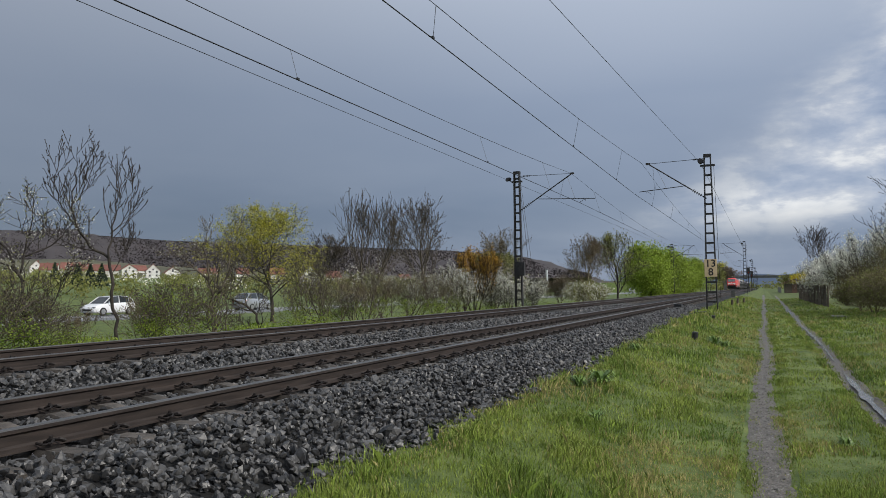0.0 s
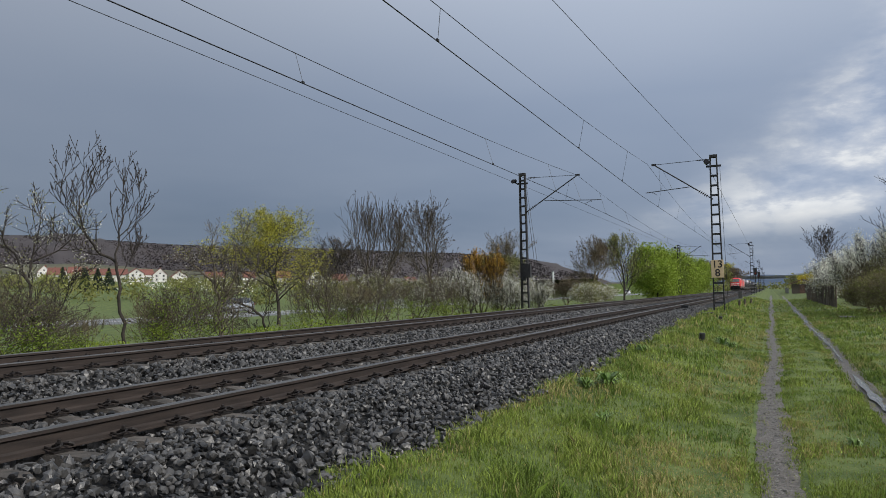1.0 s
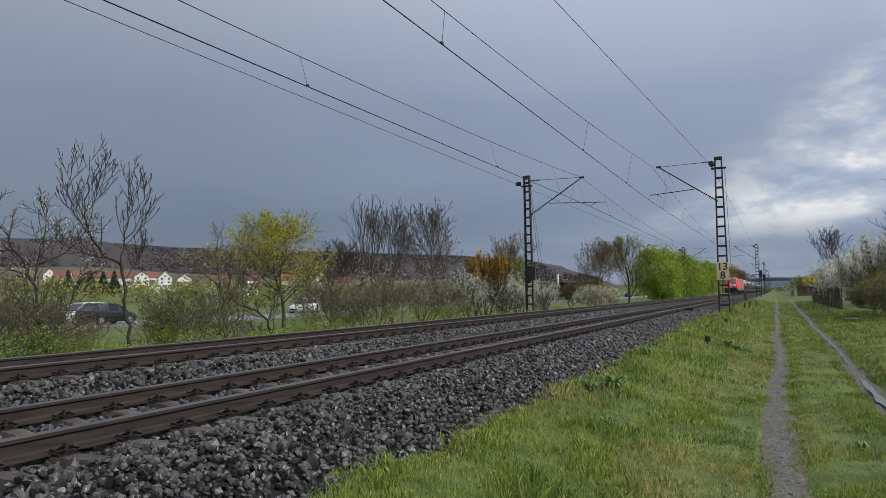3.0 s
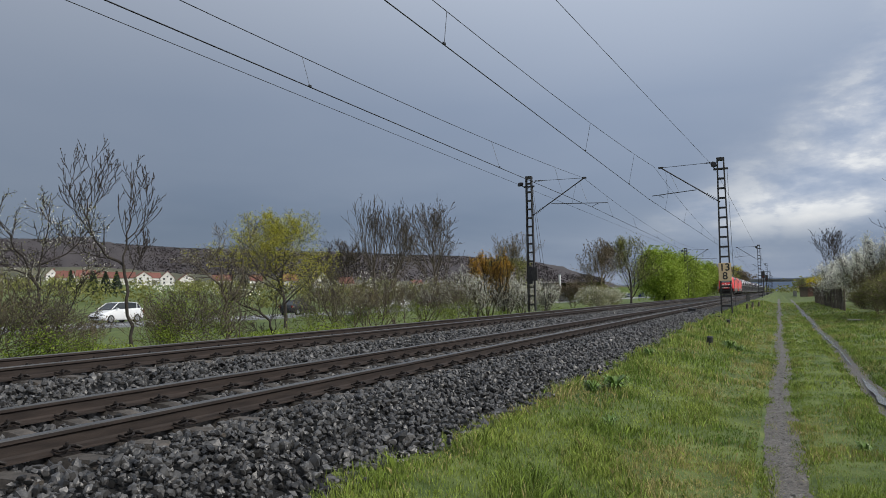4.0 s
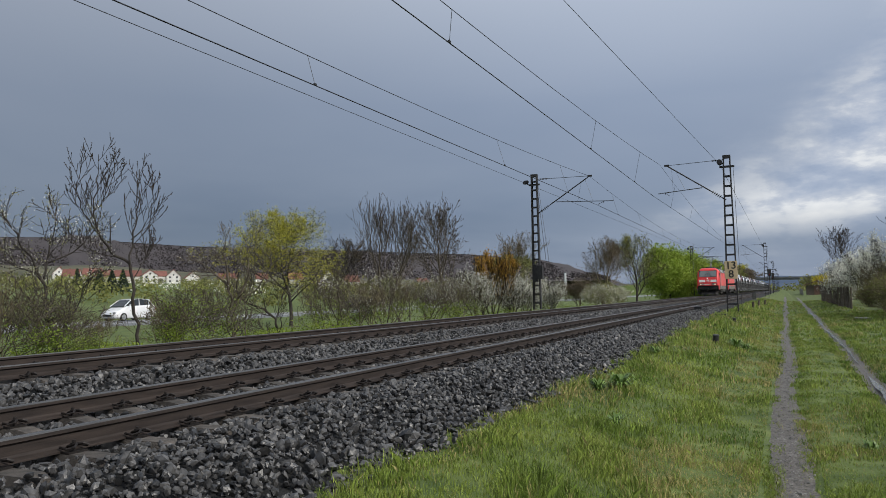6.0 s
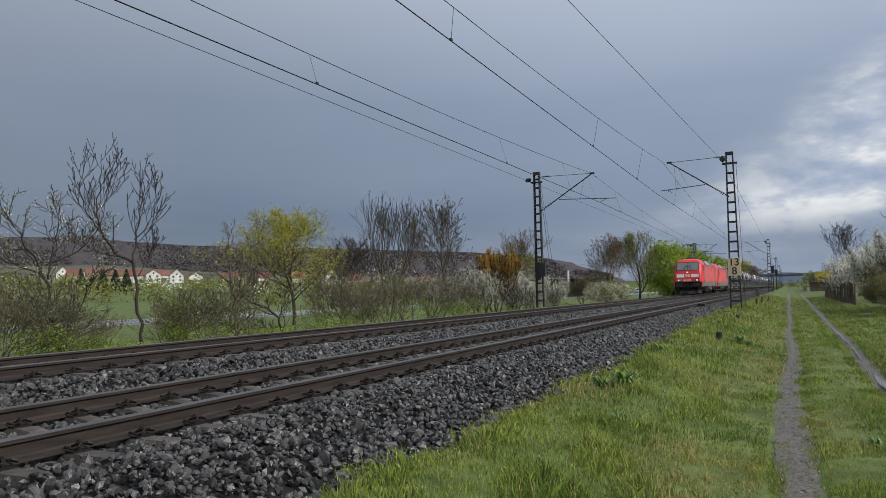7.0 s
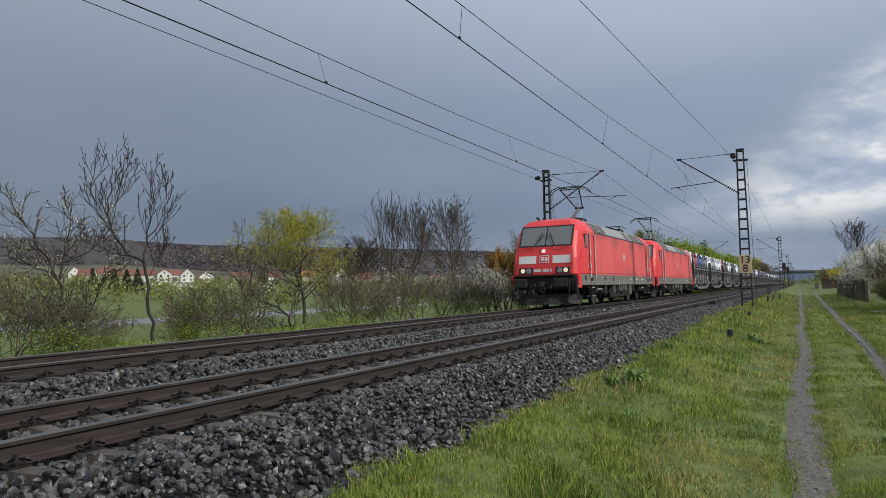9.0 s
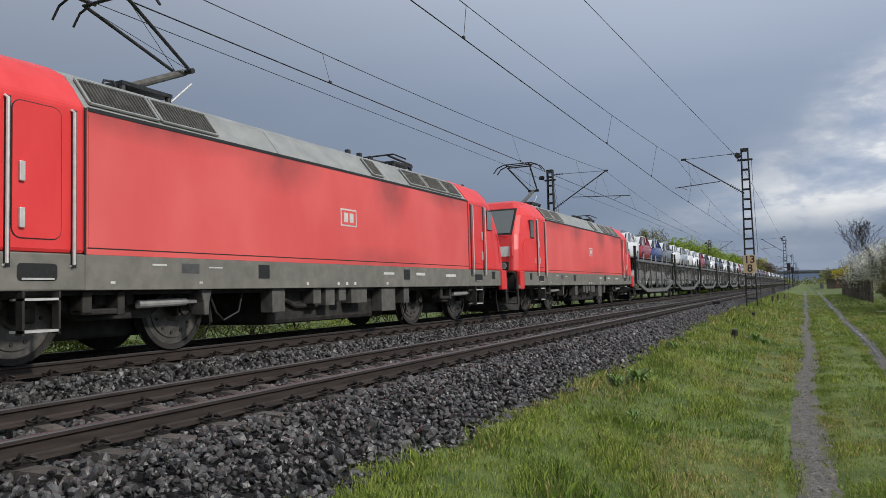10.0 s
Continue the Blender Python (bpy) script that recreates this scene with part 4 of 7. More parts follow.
        # boxes under the frame
        for a, b, z, m in ((7.2, 7.55, 0.5, M_BOX), (8.4, 8.65, 0.62, M_BOX), (8.8, 9.1, 0.58, M_BOX), (9.25, 9.5, 0.66, M_BOX), (9.7, 10.3, 0.60, M_BOX), (10.9, 11.5, 0.40, M_BOX), (11.9, 12.15, 0.55, M_BOX)):
            part("equipment_box", Geo().box(s * 1.15, s * 1.42, a, b, z, 0.93), m, lo, bevel=0.015)
        part("air_pipe", Geo().path([(s * 1.2, 7.7, 0.75), (s * 1.2, 8.1, 0.6), (s * 1.2, 8.7, 0.58), (s * 1.2, 9.2, 0.7)], 0.05, 8), M_UNDER, lo)
    part("transformer_tank", Geo().box(-1.15, 1.15, 7.4, 11.4, 0.28, 0.93), M_UNDER, lo, bevel=0.08)
    part("underframe", Geo().box(-1.3, 1.3, 0.75, 18.15, 0.86, 0.95), M_UNDER, lo)
    for yc in (4.23, 14.67):
        loco_bogie(lo, yc)
        for dy in (-1.3, 1.3):
            wheelset(lo, yc + dy)
    pantograph(lo, 5.30, True)
    pantograph(lo, 13.6, False)
    g = Geo()
    for y in (11.3, 11.8, 12.3):
        g.rod((0.35, y, 3.86), (0.35, y, 4.12), 0.07, 8).rod((0.35, y, 4.12), (0.1, y + 0.4, 4.2), 0.02, 6)
    g.rod((-0.2, 7.0, 4.05), (-0.2, 12.5, 4.12), 0.02, 6)
    part("roof_insulators", g, M_PANTO, lo)
    part("roof_antenna", Geo().rod((0.4, 4.1, 3.86), (0.4, 4.4, 4.0), 0.03, 6).path([(0.7, 4.3, 3.86), (0.7, 4.35, 3.98), (0.7, 4.5, 4.0), (0.7, 4.6, 3.86)], 0.02, 6), M_PANTO, lo)
    return lo


# ---- motor cars ----
PAINT = {n: mat("car_paint_" + n, c, tuple(min(1, v * 1.12) for v in c), 3, 0.22, metal, big=0.05, spec=0.7) for n, c, metal in (
    ("white", (0.72, 0.73, 0.74), 0.0), ("silver", (0.42, 0.44, 0.46), 0.5), ("black", (0.012, 0.013, 0.015), 0.1), ("red", (0.25, 0.012, 0.02), 0.1), ("blue", (0.02, 0.045, 0.16), 0.2), ("grey", (0.14, 0.15, 0.16), 0.4))}
M_CARGLASS = glass("car_glass", (0.03, 0.036, 0.04))
M_TYRE = mat("car_tyre", (0.012, 0.012, 0.012), (0.025, 0.025, 0.025), 20, 0.85)
M_RIM = mat("car_rim", (0.35, 0.36, 0.37), (0.5, 0.5, 0.5), 9, 0.35, 0.7)
M_TAIL = mat("tail_lamp_red", (0.3, 0.01, 0.01), (0.4, 0.015, 0.015), 9, 0.2)


M_FILM = mat("white_transport_film", (0.60, 0.62, 0.64), (0.78, 0.79, 0.80), 5, 0.3, bump=0.3, bscale=9)


def motor_car(paint, label, group="", high=0.0, wrapped=False):
    """Small car, nose towards -y, wheels on z = 0, centred on its length of 4.2 m."""
    c = thing("car", label, "car", group)
    P = PAINT[paint]
    rings = []
    #      y     half width, sill, belt, deck(hood/boot) height
    for y, w, z0, zb in ((-2.08, 0.66, 0.34, 0.60), (-1.98, 0.80, 0.24, 0.72), (-1.5, 0.86, 0.20, 0.88), (-0.95, 0.88, 0.19, 0.96 + high), (0.3, 0.89, 0.19, 0.98 + high), (1.4, 0.88, 0.20, 1.02 + high), (1.9, 0.84, 0.24, 1.02 + high), (2.06, 0.76, 0.34, 0.90 + high)):
        rings.append([(-w + 0.05, y, z0), (w - 0.05, y, z0), (w, y, z0 + 0.14), (w, y, zb - 0.16), (w - 0.07, y, zb - 0.02), (w - 0.22, y, zb), (-w + 0.22, y, zb), (-w + 0.07, y, zb - 0.02), (-w, y, zb - 0.16), (-w, y, z0 + 0.14)])
    part("body", Geo().loft(rings), P, c, smooth=True)
    H1 = 1.50 + high
    cab = []
    for y, w, zb, zt in ((-1.15, 0.70, 0.90, 0.94 + high), (-0.35, 0.66, 0.90, H1 - 0.05), (0.4, 0.65, 0.90, H1), (1.4, 0.62, 0.90, H1 - 0.06), (1.95, 0.60, 0.90, 1.02 + high)):
        cab.append([(-w - 0.12, y, zb), (w + 0.12, y, zb), (w, y, zt), (-w, y, zt)])
    part("window_glass", Geo().loft(cab), M_CARGLASS, c, "dark car window glass")
    part("roof", Geo().loft([[(-w, y, z), (w, y, z), (w - 0.06, y, z + 0.035), (-w + 0.06, y, z + 0.035)] for y, w, z in ((-0.40, 0.66, H1 - 0.07), (0.4, 0.66, H1 - 0.01), (1.45, 0.63, H1 - 0.07))]), P, c)
    for s in (-1, 1):
        for a, b, za, zb in ((-1.15, -0.38, 0.94 + high, H1 - 0.05), (0.35, 0.40, 0.94, H1), (1.35, 1.42, 0.94, H1 - 0.05), (1.93, 1.45, 0.98, H1 - 0.06)):
            part("pillar", Geo().rod((s * 0.78, a, za), (s * 0.645, b, zb), 0.035, 5), P, c)
        part("headlight", Geo().box(s * 0.66 - 0.12, s * 0.66 + 0.12, -2.06, -1.90, 0.58, 0.70), M_LAMP_OFF, c, bevel=0.02)
        part("tail_lamp", Geo().box(s * 0.70 - 0.09, s * 0.70 + 0.09, 1.92, 2.06, 0.72, 0.94), M_TAIL, c, bevel=0.02)
        part("mirror", Geo().box(s * 0.98 - 0.09, s * 0.98 + 0.09, -0.82, -0.70, 0.95 + high, 1.07 + high), P, c, bevel=0.03)
        for y in (-1.28, 1.27):
            w = part("wheel", Geo().rod((s * 0.70, y, 0.31), (s * 0.895, y, 0.31), 0.31, 20), M_TYRE, c)
            part("rim", Geo().rod((s * 0.88, y, 0.31), (s * 0.905, y, 0.31), 0.21, 16), M_RIM, w)
    if wrapped:
        # protective film over bonnet, windscreen and roof
        H2 = H1 - 0.03
        film = Geo()
        for rows in (((-1.98, 0.62, 0.745), (-1.5, 0.66, 0.905), (-1.05, 0.68, 0.985 + high)), ((-1.12, 0.60, 0.985 + high), (-0.42, 0.58, H2), (0.4, 0.60, H1 + 0.035), (1.35, 0.57, H2 + 0.015))):
            film.loft([[(-w, y, z), (w, y, z), (w, y, z + 0.02), (-w, y, z + 0.02)] for y, w, z in rows])
        part("transport_film", film, M_FILM, c, "white protective transport film")
    part("grille", Geo().box(-0.45, 0.45, -2.085, -2.0, 0.36, 0.52), M_BLACK, c)
    return c


# ---- car-carrying wagons ----
M_WAGON = mat("wagon_grey", (0.10, 0.10, 0.10), (0.20, 0.20, 0.20), 4, 0.5, 0.2, bump=0.1, big=0.25)
M_DECK = mat("wagon_deck_dark", (0.05, 0.05, 0.05), (0.09, 0.09, 0.09), 5, 0.7)


def mesh_screen_material():
    """Perforated sheet: fine holes let the load behind it show through."""
    m = bpy.data.materials.new("perforated_screen")
    m.use_nodes = True
    n, l = nodes_of(m.node_tree)
    b = n["Principled BSDF"]
    b.inputs["Base Color"].default_value = (0.055, 0.05, 0.045, 1)
    b.inputs["Roughness"].default_value = 0.6
    tc = n.new("ShaderNodeTexCoord")
    ch = n.new("ShaderNodeTexChecker")
    ch.inputs["Scale"].default_value = 60
    l.new(tc.outputs["Object"], ch.inputs["Vector"])
    mp = n.new("ShaderNodeMapRange")
    mp.inputs[3].default_value, mp.inputs[4].default_value = 0.22, 0.45
    l.new(ch.outputs["Fac"], mp.inputs[0])
    l.new(mp.outputs[0], b.inputs["Alpha"])
    return m


M_MESH = mesh_screen_material()


def wagon_half(w, y0, L, ramp):
    """One half of an articulated two-deck wagon: curved sill, posts, perforated screens, upper deck."""
    def zs(y):
        q = (y - y0) / L
        e = min(q, 1 - q)
        return 0.45 + 0.60 * max(0.0, 1 - e / 0.24) ** 1.0

    n = 16
    for s in (-1, 1):
        x0, x1 = sorted((s * 1.30, s * 1.38))
        rings = []
        for k in range(n + 1):
            y = y0 + 0.2 + (L - 0.4) * k / n
            z = zs(y)
            rings.append([(x0, y, z), (x1, y, z), (x1, y, z + 0.20), (x0, y, z + 0.20)])
        part("sill", Geo().loft(rings), M_WAGON, w, "light grey curved side sill")
        part("deck_edge", Geo().box(x0 - 0.02, x1 + 0.02, y0 + 0.1, y0 + L - 0.1, 2.20, 2.34), M_WAGON, w, bevel=0.015)
        for k in range(7):
            y = y0 + 0.9 + (L - 1.8) * k / 6
            part("post", Geo().box(x0, x1, y - 0.03, y + 0.03, zs(y) + 0.3, 2.22), M_WAGON, w)
            if k < 6:
                y2 = y0 + 0.9 + (L - 1.8) * (k + 1) / 6
                part("screen", Geo().box(s * 1.335 - 0.006, s * 1.335 + 0.006, y + 0.06, y2 - 0.06, 1.12, 2.18), M_MESH, w, "dark perforated side screen")
        for y in (y0 + 0.15, y0 + L - 0.15):
            part("end_post", Geo().box(s * 1.38 - 0.10, s * 1.38 + 0.02, y - 0.09, y + 0.09, 0.95, 3.05), M_UNDER, w, bevel=0.01)
        part("deck_rail", Geo().path([(s * 1.36, y0 + 0.2, 2.46), (s * 1.36, y0 + L - 0.2, 2.46)], 0.02, 5), M_WAGON, w)
    part("lower_deck", Geo().box(-1.30, 1.30, y0 + 0.3, y0 + L - 0.3, 0.62, 0.70), M_DECK, w)
    part("upper_deck", Geo().box(-1.28, 1.28, y0 + 0.1, y0 + L - 0.1, 2.24, 2.30), M_DECK, w)
    part("underframe", Geo().box(-1.0, 1.0, y0 + 2.6, y0 + L - 2.6, 0.34, 0.62), M_UNDER, w)
    for y in (y0 + 1.0, y0 + L - 1.0):
        for s in (-1, 1):
            part("wheel", Geo().rod((s * 0.69, y, 0.40), (s * 0.80, y, 0.40), 0.40, 18), M_WHEEL, w)
            part("axle_guard", Geo().box(s * 0.95, s * 1.10, y - 0.28, y + 0.28, 0.30, 0.72), M_UNDER, w, bevel=0.02)
        part("axle", Geo().rod((-0.75, y, 0.4), (0.75, y, 0.4), 0.07, 8), M_UNDER, w)


def car_wagon():
    w = thing("car_wagon", "grey two-deck car-carrying wagon with perforated side screens", "railway wagon", "wagons of the train")
    wagon_half(w, 0.30, 13.2, 1)
    wagon_half(w, 14.30, 13.2, 1)
    for y in (0.0, 28.2):
        for s in (-1, 1):
            part("buffer", Geo().rod((s * 0.875, y - 0.25, 1.05), (s * 0.875, y + 0.3, 1.05), 0.13, 10).rod((s * 0.875, y - 0.27 if y < 1 else y + 0.3, 1.05), (s * 0.875, y - 0.24 if y < 1 else y + 0.33, 1.05), 0.24, 12), M_UNDER, w)
    part("joint", Geo().box(-0.4, 0.4, 13.3, 14.5, 0.75, 1.05), M_UNDER, w)
    return w


TRAIN_V = 26.5


def train_y(t):
    return 3.11 + TRAIN_V * (10 - t)


MOVING = []   # (thing, place along the train, height, turn)


def build_train():
    a = locomotive(True)
    b = locomotive(False)
    MOVING.append((a, 0.0, 0.0, 0))
    MOVING.append((b, LEN + 0.02, 0.0, 0))
    rnd = random.Random(7)
    w0 = car_wagon()
    kinds = {}
    for col in ("white", "silver", "red", "blue", "grey", "black"):
        kinds[col] = motor_car(col, {"white": "white", "silver": "silver", "red": "dark red", "blue": "dark blue", "grey": "grey", "black": "black"}[col] + " new car wrapped for transport on the wagon deck", "cars on the wagons", high=0.12, wrapped=True)
    used = set()

    def put(col, y, z):
        k = kinds[col]
        if col in used:
            k = copy_thing(k, Matrix.Identity(4))
        used.add(col)
        MOVING.append((k, y, z, 0))

    first = ["white", "red", "blue", "grey", "white", "silver", "white"]
    for i in range(13):
        w = w0 if i == 0 else copy_thing(w0, Matrix.Identity(4))
        y = 38.05 + 28.5 * i
        MOVING.append((w, y, 0.0, 0))
        ups = [2.4, 6.8, 11.2, 16.4, 20.8, 25.2] if i else [2.3, 6.5, 10.6, 14.9, 19.0, 23.1, 26.4]
        for j, dy in enumerate(ups):
            col = first[j] if i == 0 else rnd.choice(["white", "grey", "silver", "black", "blue", "grey", "black", "white", "red"])
            put(col, y + dy, 2.31)
        if i < 6:
            for dy in (3.4, 8.0, 12.0 - 0.6, 17.6, 22.2, 26.0 - 0.8):
                put("white" if rnd.random() < 0.8 else "silver", y + dy, 0.71)


build_train()


# ---- trees and shrubs ----
M_BARK = mat("bark_grey_brown", (0.050, 0.041, 0.031), (0.130, 0.108, 0.080), 9, 0.9, bump=0.6, bscale=30, vary=0.15)
M_BARK_D = mat("bark_dark", (0.020, 0.016, 0.013), (0.055, 0.045, 0.036), 9, 0.9, bump=0.5, bscale=30, vary=0.15)
M_BARK_O = mat("twig_olive", (0.085, 0.070, 0.040), (0.19, 0.155, 0.09), 5, 0.9, vary=0.2)


def leaf_mat(name, c1, c2, island=0.3):
    m = mat(name, c1, c2, 1.2, 0.55, big=0.2, island=island, spec=0.25)
    n, l = nodes_of(m.node_tree)
    b = n["Principled BSDF"]
    tr = n.new("ShaderNodeBsdfTranslucent")
    mx = n.new("ShaderNodeMixShader")
    mx.inputs[0].default_value = 0.35
    src = b.inputs["Base Color"].links[0].from_socket
    l.new(src, tr.inputs[0])
    out = n["Material Output"]
    l.new(b.outputs[0], mx.inputs[1]), l.new(tr.outputs[0], mx.inputs[2]), l.new(mx.outputs[0], out.inputs[0])
    return m


L_BUD = leaf_mat("brown_buds", (0.09, 0.068, 0.045), (0.19, 0.15, 0.10))
L_DARKBUD = leaf_mat("dark_buds", (0.03, 0.022, 0.018), (0.08, 0.06, 0.045))
L_LIME = leaf_mat("young_lime_leaves", (0.32, 0.33, 0.03), (0.54, 0.50, 0.06))
L_GREEN = leaf_mat("fresh_green_leaves", (0.19, 0.29, 0.03), (0.36, 0.45, 0.07))
L_OLIVE = leaf_mat("olive_leaves", (0.15, 0.17, 0.045), (0.29, 0.29, 0.10))
L_MOSS = leaf_mat("undergrowth_leaves", (0.13, 0.21, 0.024), (0.31, 0.38, 0.06))
L_WHITE = leaf_mat("white_blossom", (0.66, 0.66, 0.56), (0.85, 0.84, 0.76), 0.2)
L_ORANGE = leaf_mat("orange_young_leaves", (0.36, 0.20, 0.02), (0.52, 0.30, 0.05))
L_YELLOW = leaf_mat("yellow_blossom", (0.55, 0.45, 0.02), (0.68, 0.58, 0.06))


def leaf_quads(points, size, rnd, out=0.5):
    """Small folded leaves scattered about the points."""
    p = np.asarray(points, float)
    k = len(p)
    a = rnd.normal(size=(k, 3))
    a /= np.linalg.norm(a, axis=1, keepdims=True)
    b = np.cross(a, rnd.normal(size=(k, 3)))
    b /= np.linalg.norm(b, axis=1, keepdims=True)
    s = size * rnd.uniform(0.55, 1.35, (k, 1))
    v = np.stack([p - a * s, p + b * s * out, p + a * s, p - b * s * out], 1).reshape(-1, 3)
    return v, np.arange(4 * k).reshape(-1, 4)


def grow(seed, levels, trunk, lean=(0, 0), up=0.35, fan=0.9, kids=(7, 6, 5), ratio=0.62, wob=0.16, first=0.3, stems=1, mains=()):
    """Limbs as (points, radii, level); the tree is about 1 high before it is scaled. Side shoots stand off in a spiral and curve upwards.
    mains: main limbs of a tree with a form of its own, as (thickness, points) over its height."""
    rnd = random.Random(seed)
    limbs = []

    def shoots(pts, rs, length, lev):
        n = len(pts) - 1
        m = kids[min(lev, len(kids) - 1)]
        az0 = rnd.uniform(0, 2 * math.pi)
        for j in range(m):
            lo = first if lev == 0 else 0.15
            f = min(lo + (1 - lo) * (j + 0.2 + 0.6 * rnd.random()) / m, 0.985)
            i = int(f * n)
            base = pts[i].lerp(pts[i + 1], f * n - i)
            axis = (pts[i + 1] - pts[i]).normalized()
            s = axis.cross(Vector((0.31, 0.17, 1.0)) if abs(axis.z) < 0.9 else Vector((1, 0.2, 0))).normalized()
            t = axis.cross(s)
            az = az0 + 2.4 * j + rnd.gauss(0, 0.35)
            ang = fan * rnd.uniform(0.75, 1.1) * ((1.15 - 0.45 * f) if lev == 0 else 0.85)
            nd = axis * math.cos(ang) + (s * math.cos(az) + t * math.sin(az)) * math.sin(ang)
            nd.z += 0.22 * up
            limb(base, nd, length * ratio * ((1.2 - 0.8 * f * f) if lev == 0 else (1.1 - 0.55 * f)) * rnd.uniform(0.7, 1.2), max(rs[i] * 0.52, 0.0016), lev + 1)

    def limb(p, d, length, r, lev):
        n = (9, 7, 5, 4, 3)[min(lev, 4)]
        pts, rs = [p], [r]
        q, dd = p.copy(), d.normalized()
        for i in range(n):
            dd = (dd + Vector((rnd.gauss(0, wob), rnd.gauss(0, wob), rnd.gauss(0, wob * 0.6) + (up * 0.17 if lev else 0.05)))).normalized()
            q = q + dd * (length / n)
            pts.append(q.copy())
            rs.append(max(r * (1 - 0.8 * (i + 1) / n), 0.0014))
        limbs.append((pts, rs, lev))
        if lev + 1 < levels:
            shoots(pts, rs, length, lev)

    for thick, line in mains:
        pts = []
        for (x0, z0), (x1, z1) in zip(line, line[1:]):
            for k in range(3):
                pts.append(Vector((x0 + (x1 - x0) * k / 3, rnd.gauss(0, 0.012) + 0.25 * x0 * math.sin(7 * z0), z0 + (z1 - z0) * k / 3)))
        pts.append(Vector((line[-1][0], pts[-1].y, line[-1][1])))
        for p in pts[1:-1]:
            p.x += rnd.gauss(0, 0.006)
        n = len(pts) - 1
        rs = [max(trunk * thick[0] + (thick[1] - thick[0]) * trunk * i / n, 0.0016) for i in range(n + 1)]
        limbs.append((pts, rs, 0))
        if len(thick) < 3:
            shoots(pts, rs, sum((b - a).length for a, b in zip(pts, pts[1:])) ** 0.6 * 0.6, 1)
    if mains:
        return limbs
    for s in range(stems):
        az = 2 * math.pi * s / stems + rnd.random()
        k = 0.0 if stems == 1 else 0.38
        limb(Vector((0.03 * math.cos(az), 0.03 * math.sin(az), 0)) * (stems > 1), Vector((lean[0] + k * math.cos(az), lean[1] + k * math.sin(az), 1)), 1.0 if stems == 1 else rnd.uniform(0.7, 1.0), trunk, 0)
    return limbs


def plant(name, label, category, at, height, width, seed, bark, levels=4, leaves=(), group="", trunk=0.02, twig=0.0045, **kw):
    """One tree or shrub: limbs scaled to its height and width, with its leaves or blossoms."""
    limbs = grow(seed, levels, trunk, **kw)
    zs = max(p.z for pts, _, _ in limbs for p in pts)
    xy = sorted(max(abs(p.x), abs(p.y)) for pts, _, _ in limbs for p in pts)
    sx, sz = (height, height) if kw.get("mains") else (width / 2 / xy[int(len(xy) * 0.95)], height / zs)
    verts, faces = [], []
    tips = []
    for pts, rs, lev in limbs:
        n = 6 if lev == 0 else (4 if lev == 1 else 3)
        base = len(verts)
        sc = [Vector((p.x * sx, p.y * sx, p.z * sz)) for p in pts]
        for i, p in enumerate(sc):
            d = (sc[min(i + 1, len(sc) - 1)] - sc[max(i - 1, 0)]).normalized()
            s = d.cross(Vector((0.3, 0.2, 1.0)) if abs(d.z) < 0.9 else Vector((1, 0, 0))).normalized()
            t = d.cross(s)
            r = max(rs[i] * height * 0.9, twig)
            for k in range(n):
                w = 2 * math.pi * k / n
                verts.append(p + s * (r * math.cos(w)) + t * (r * math.sin(w)))
            if i:
                o = base + (i - 1) * n
                faces += [(o + k, o + (k + 1) % n, o + n + (k + 1) % n, o + n + k) for k in range(n)]
        if lev >= levels - 1:
            tips += sc[1:]
    ob = thing(name, label, category, group, at)
    tr = new("trunk" if category == "tree" else "stem", big_mesh(name + "_wood", [tuple(v) for v in verts], faces, bark, True))
    tr.parent = ob
    rnd = np.random.RandomState(seed)
    tp = np.array([tuple(p) for p in tips])
    for part_name, m, count, size, spread, zmin, zmax in leaves:
        hh = tp[:, 2] / height
        pool = tp[(hh >= zmin) & (hh <= zmax)]
        if len(pool) == 0:
            continue
        pk = pool[rnd.randint(0, len(pool), count)] + rnd.normal(size=(count, 3)) * spread
        v, f = leaf_quads(pk, size, rnd)
        lf = new(part_name, big_mesh(name + "_" + part_name, v, f, m))
        lf.parent = ob
    return ob


HEDGE = "hedge along the far track"


def gz(x, y):
    return ground_z(x, y) - 0.05


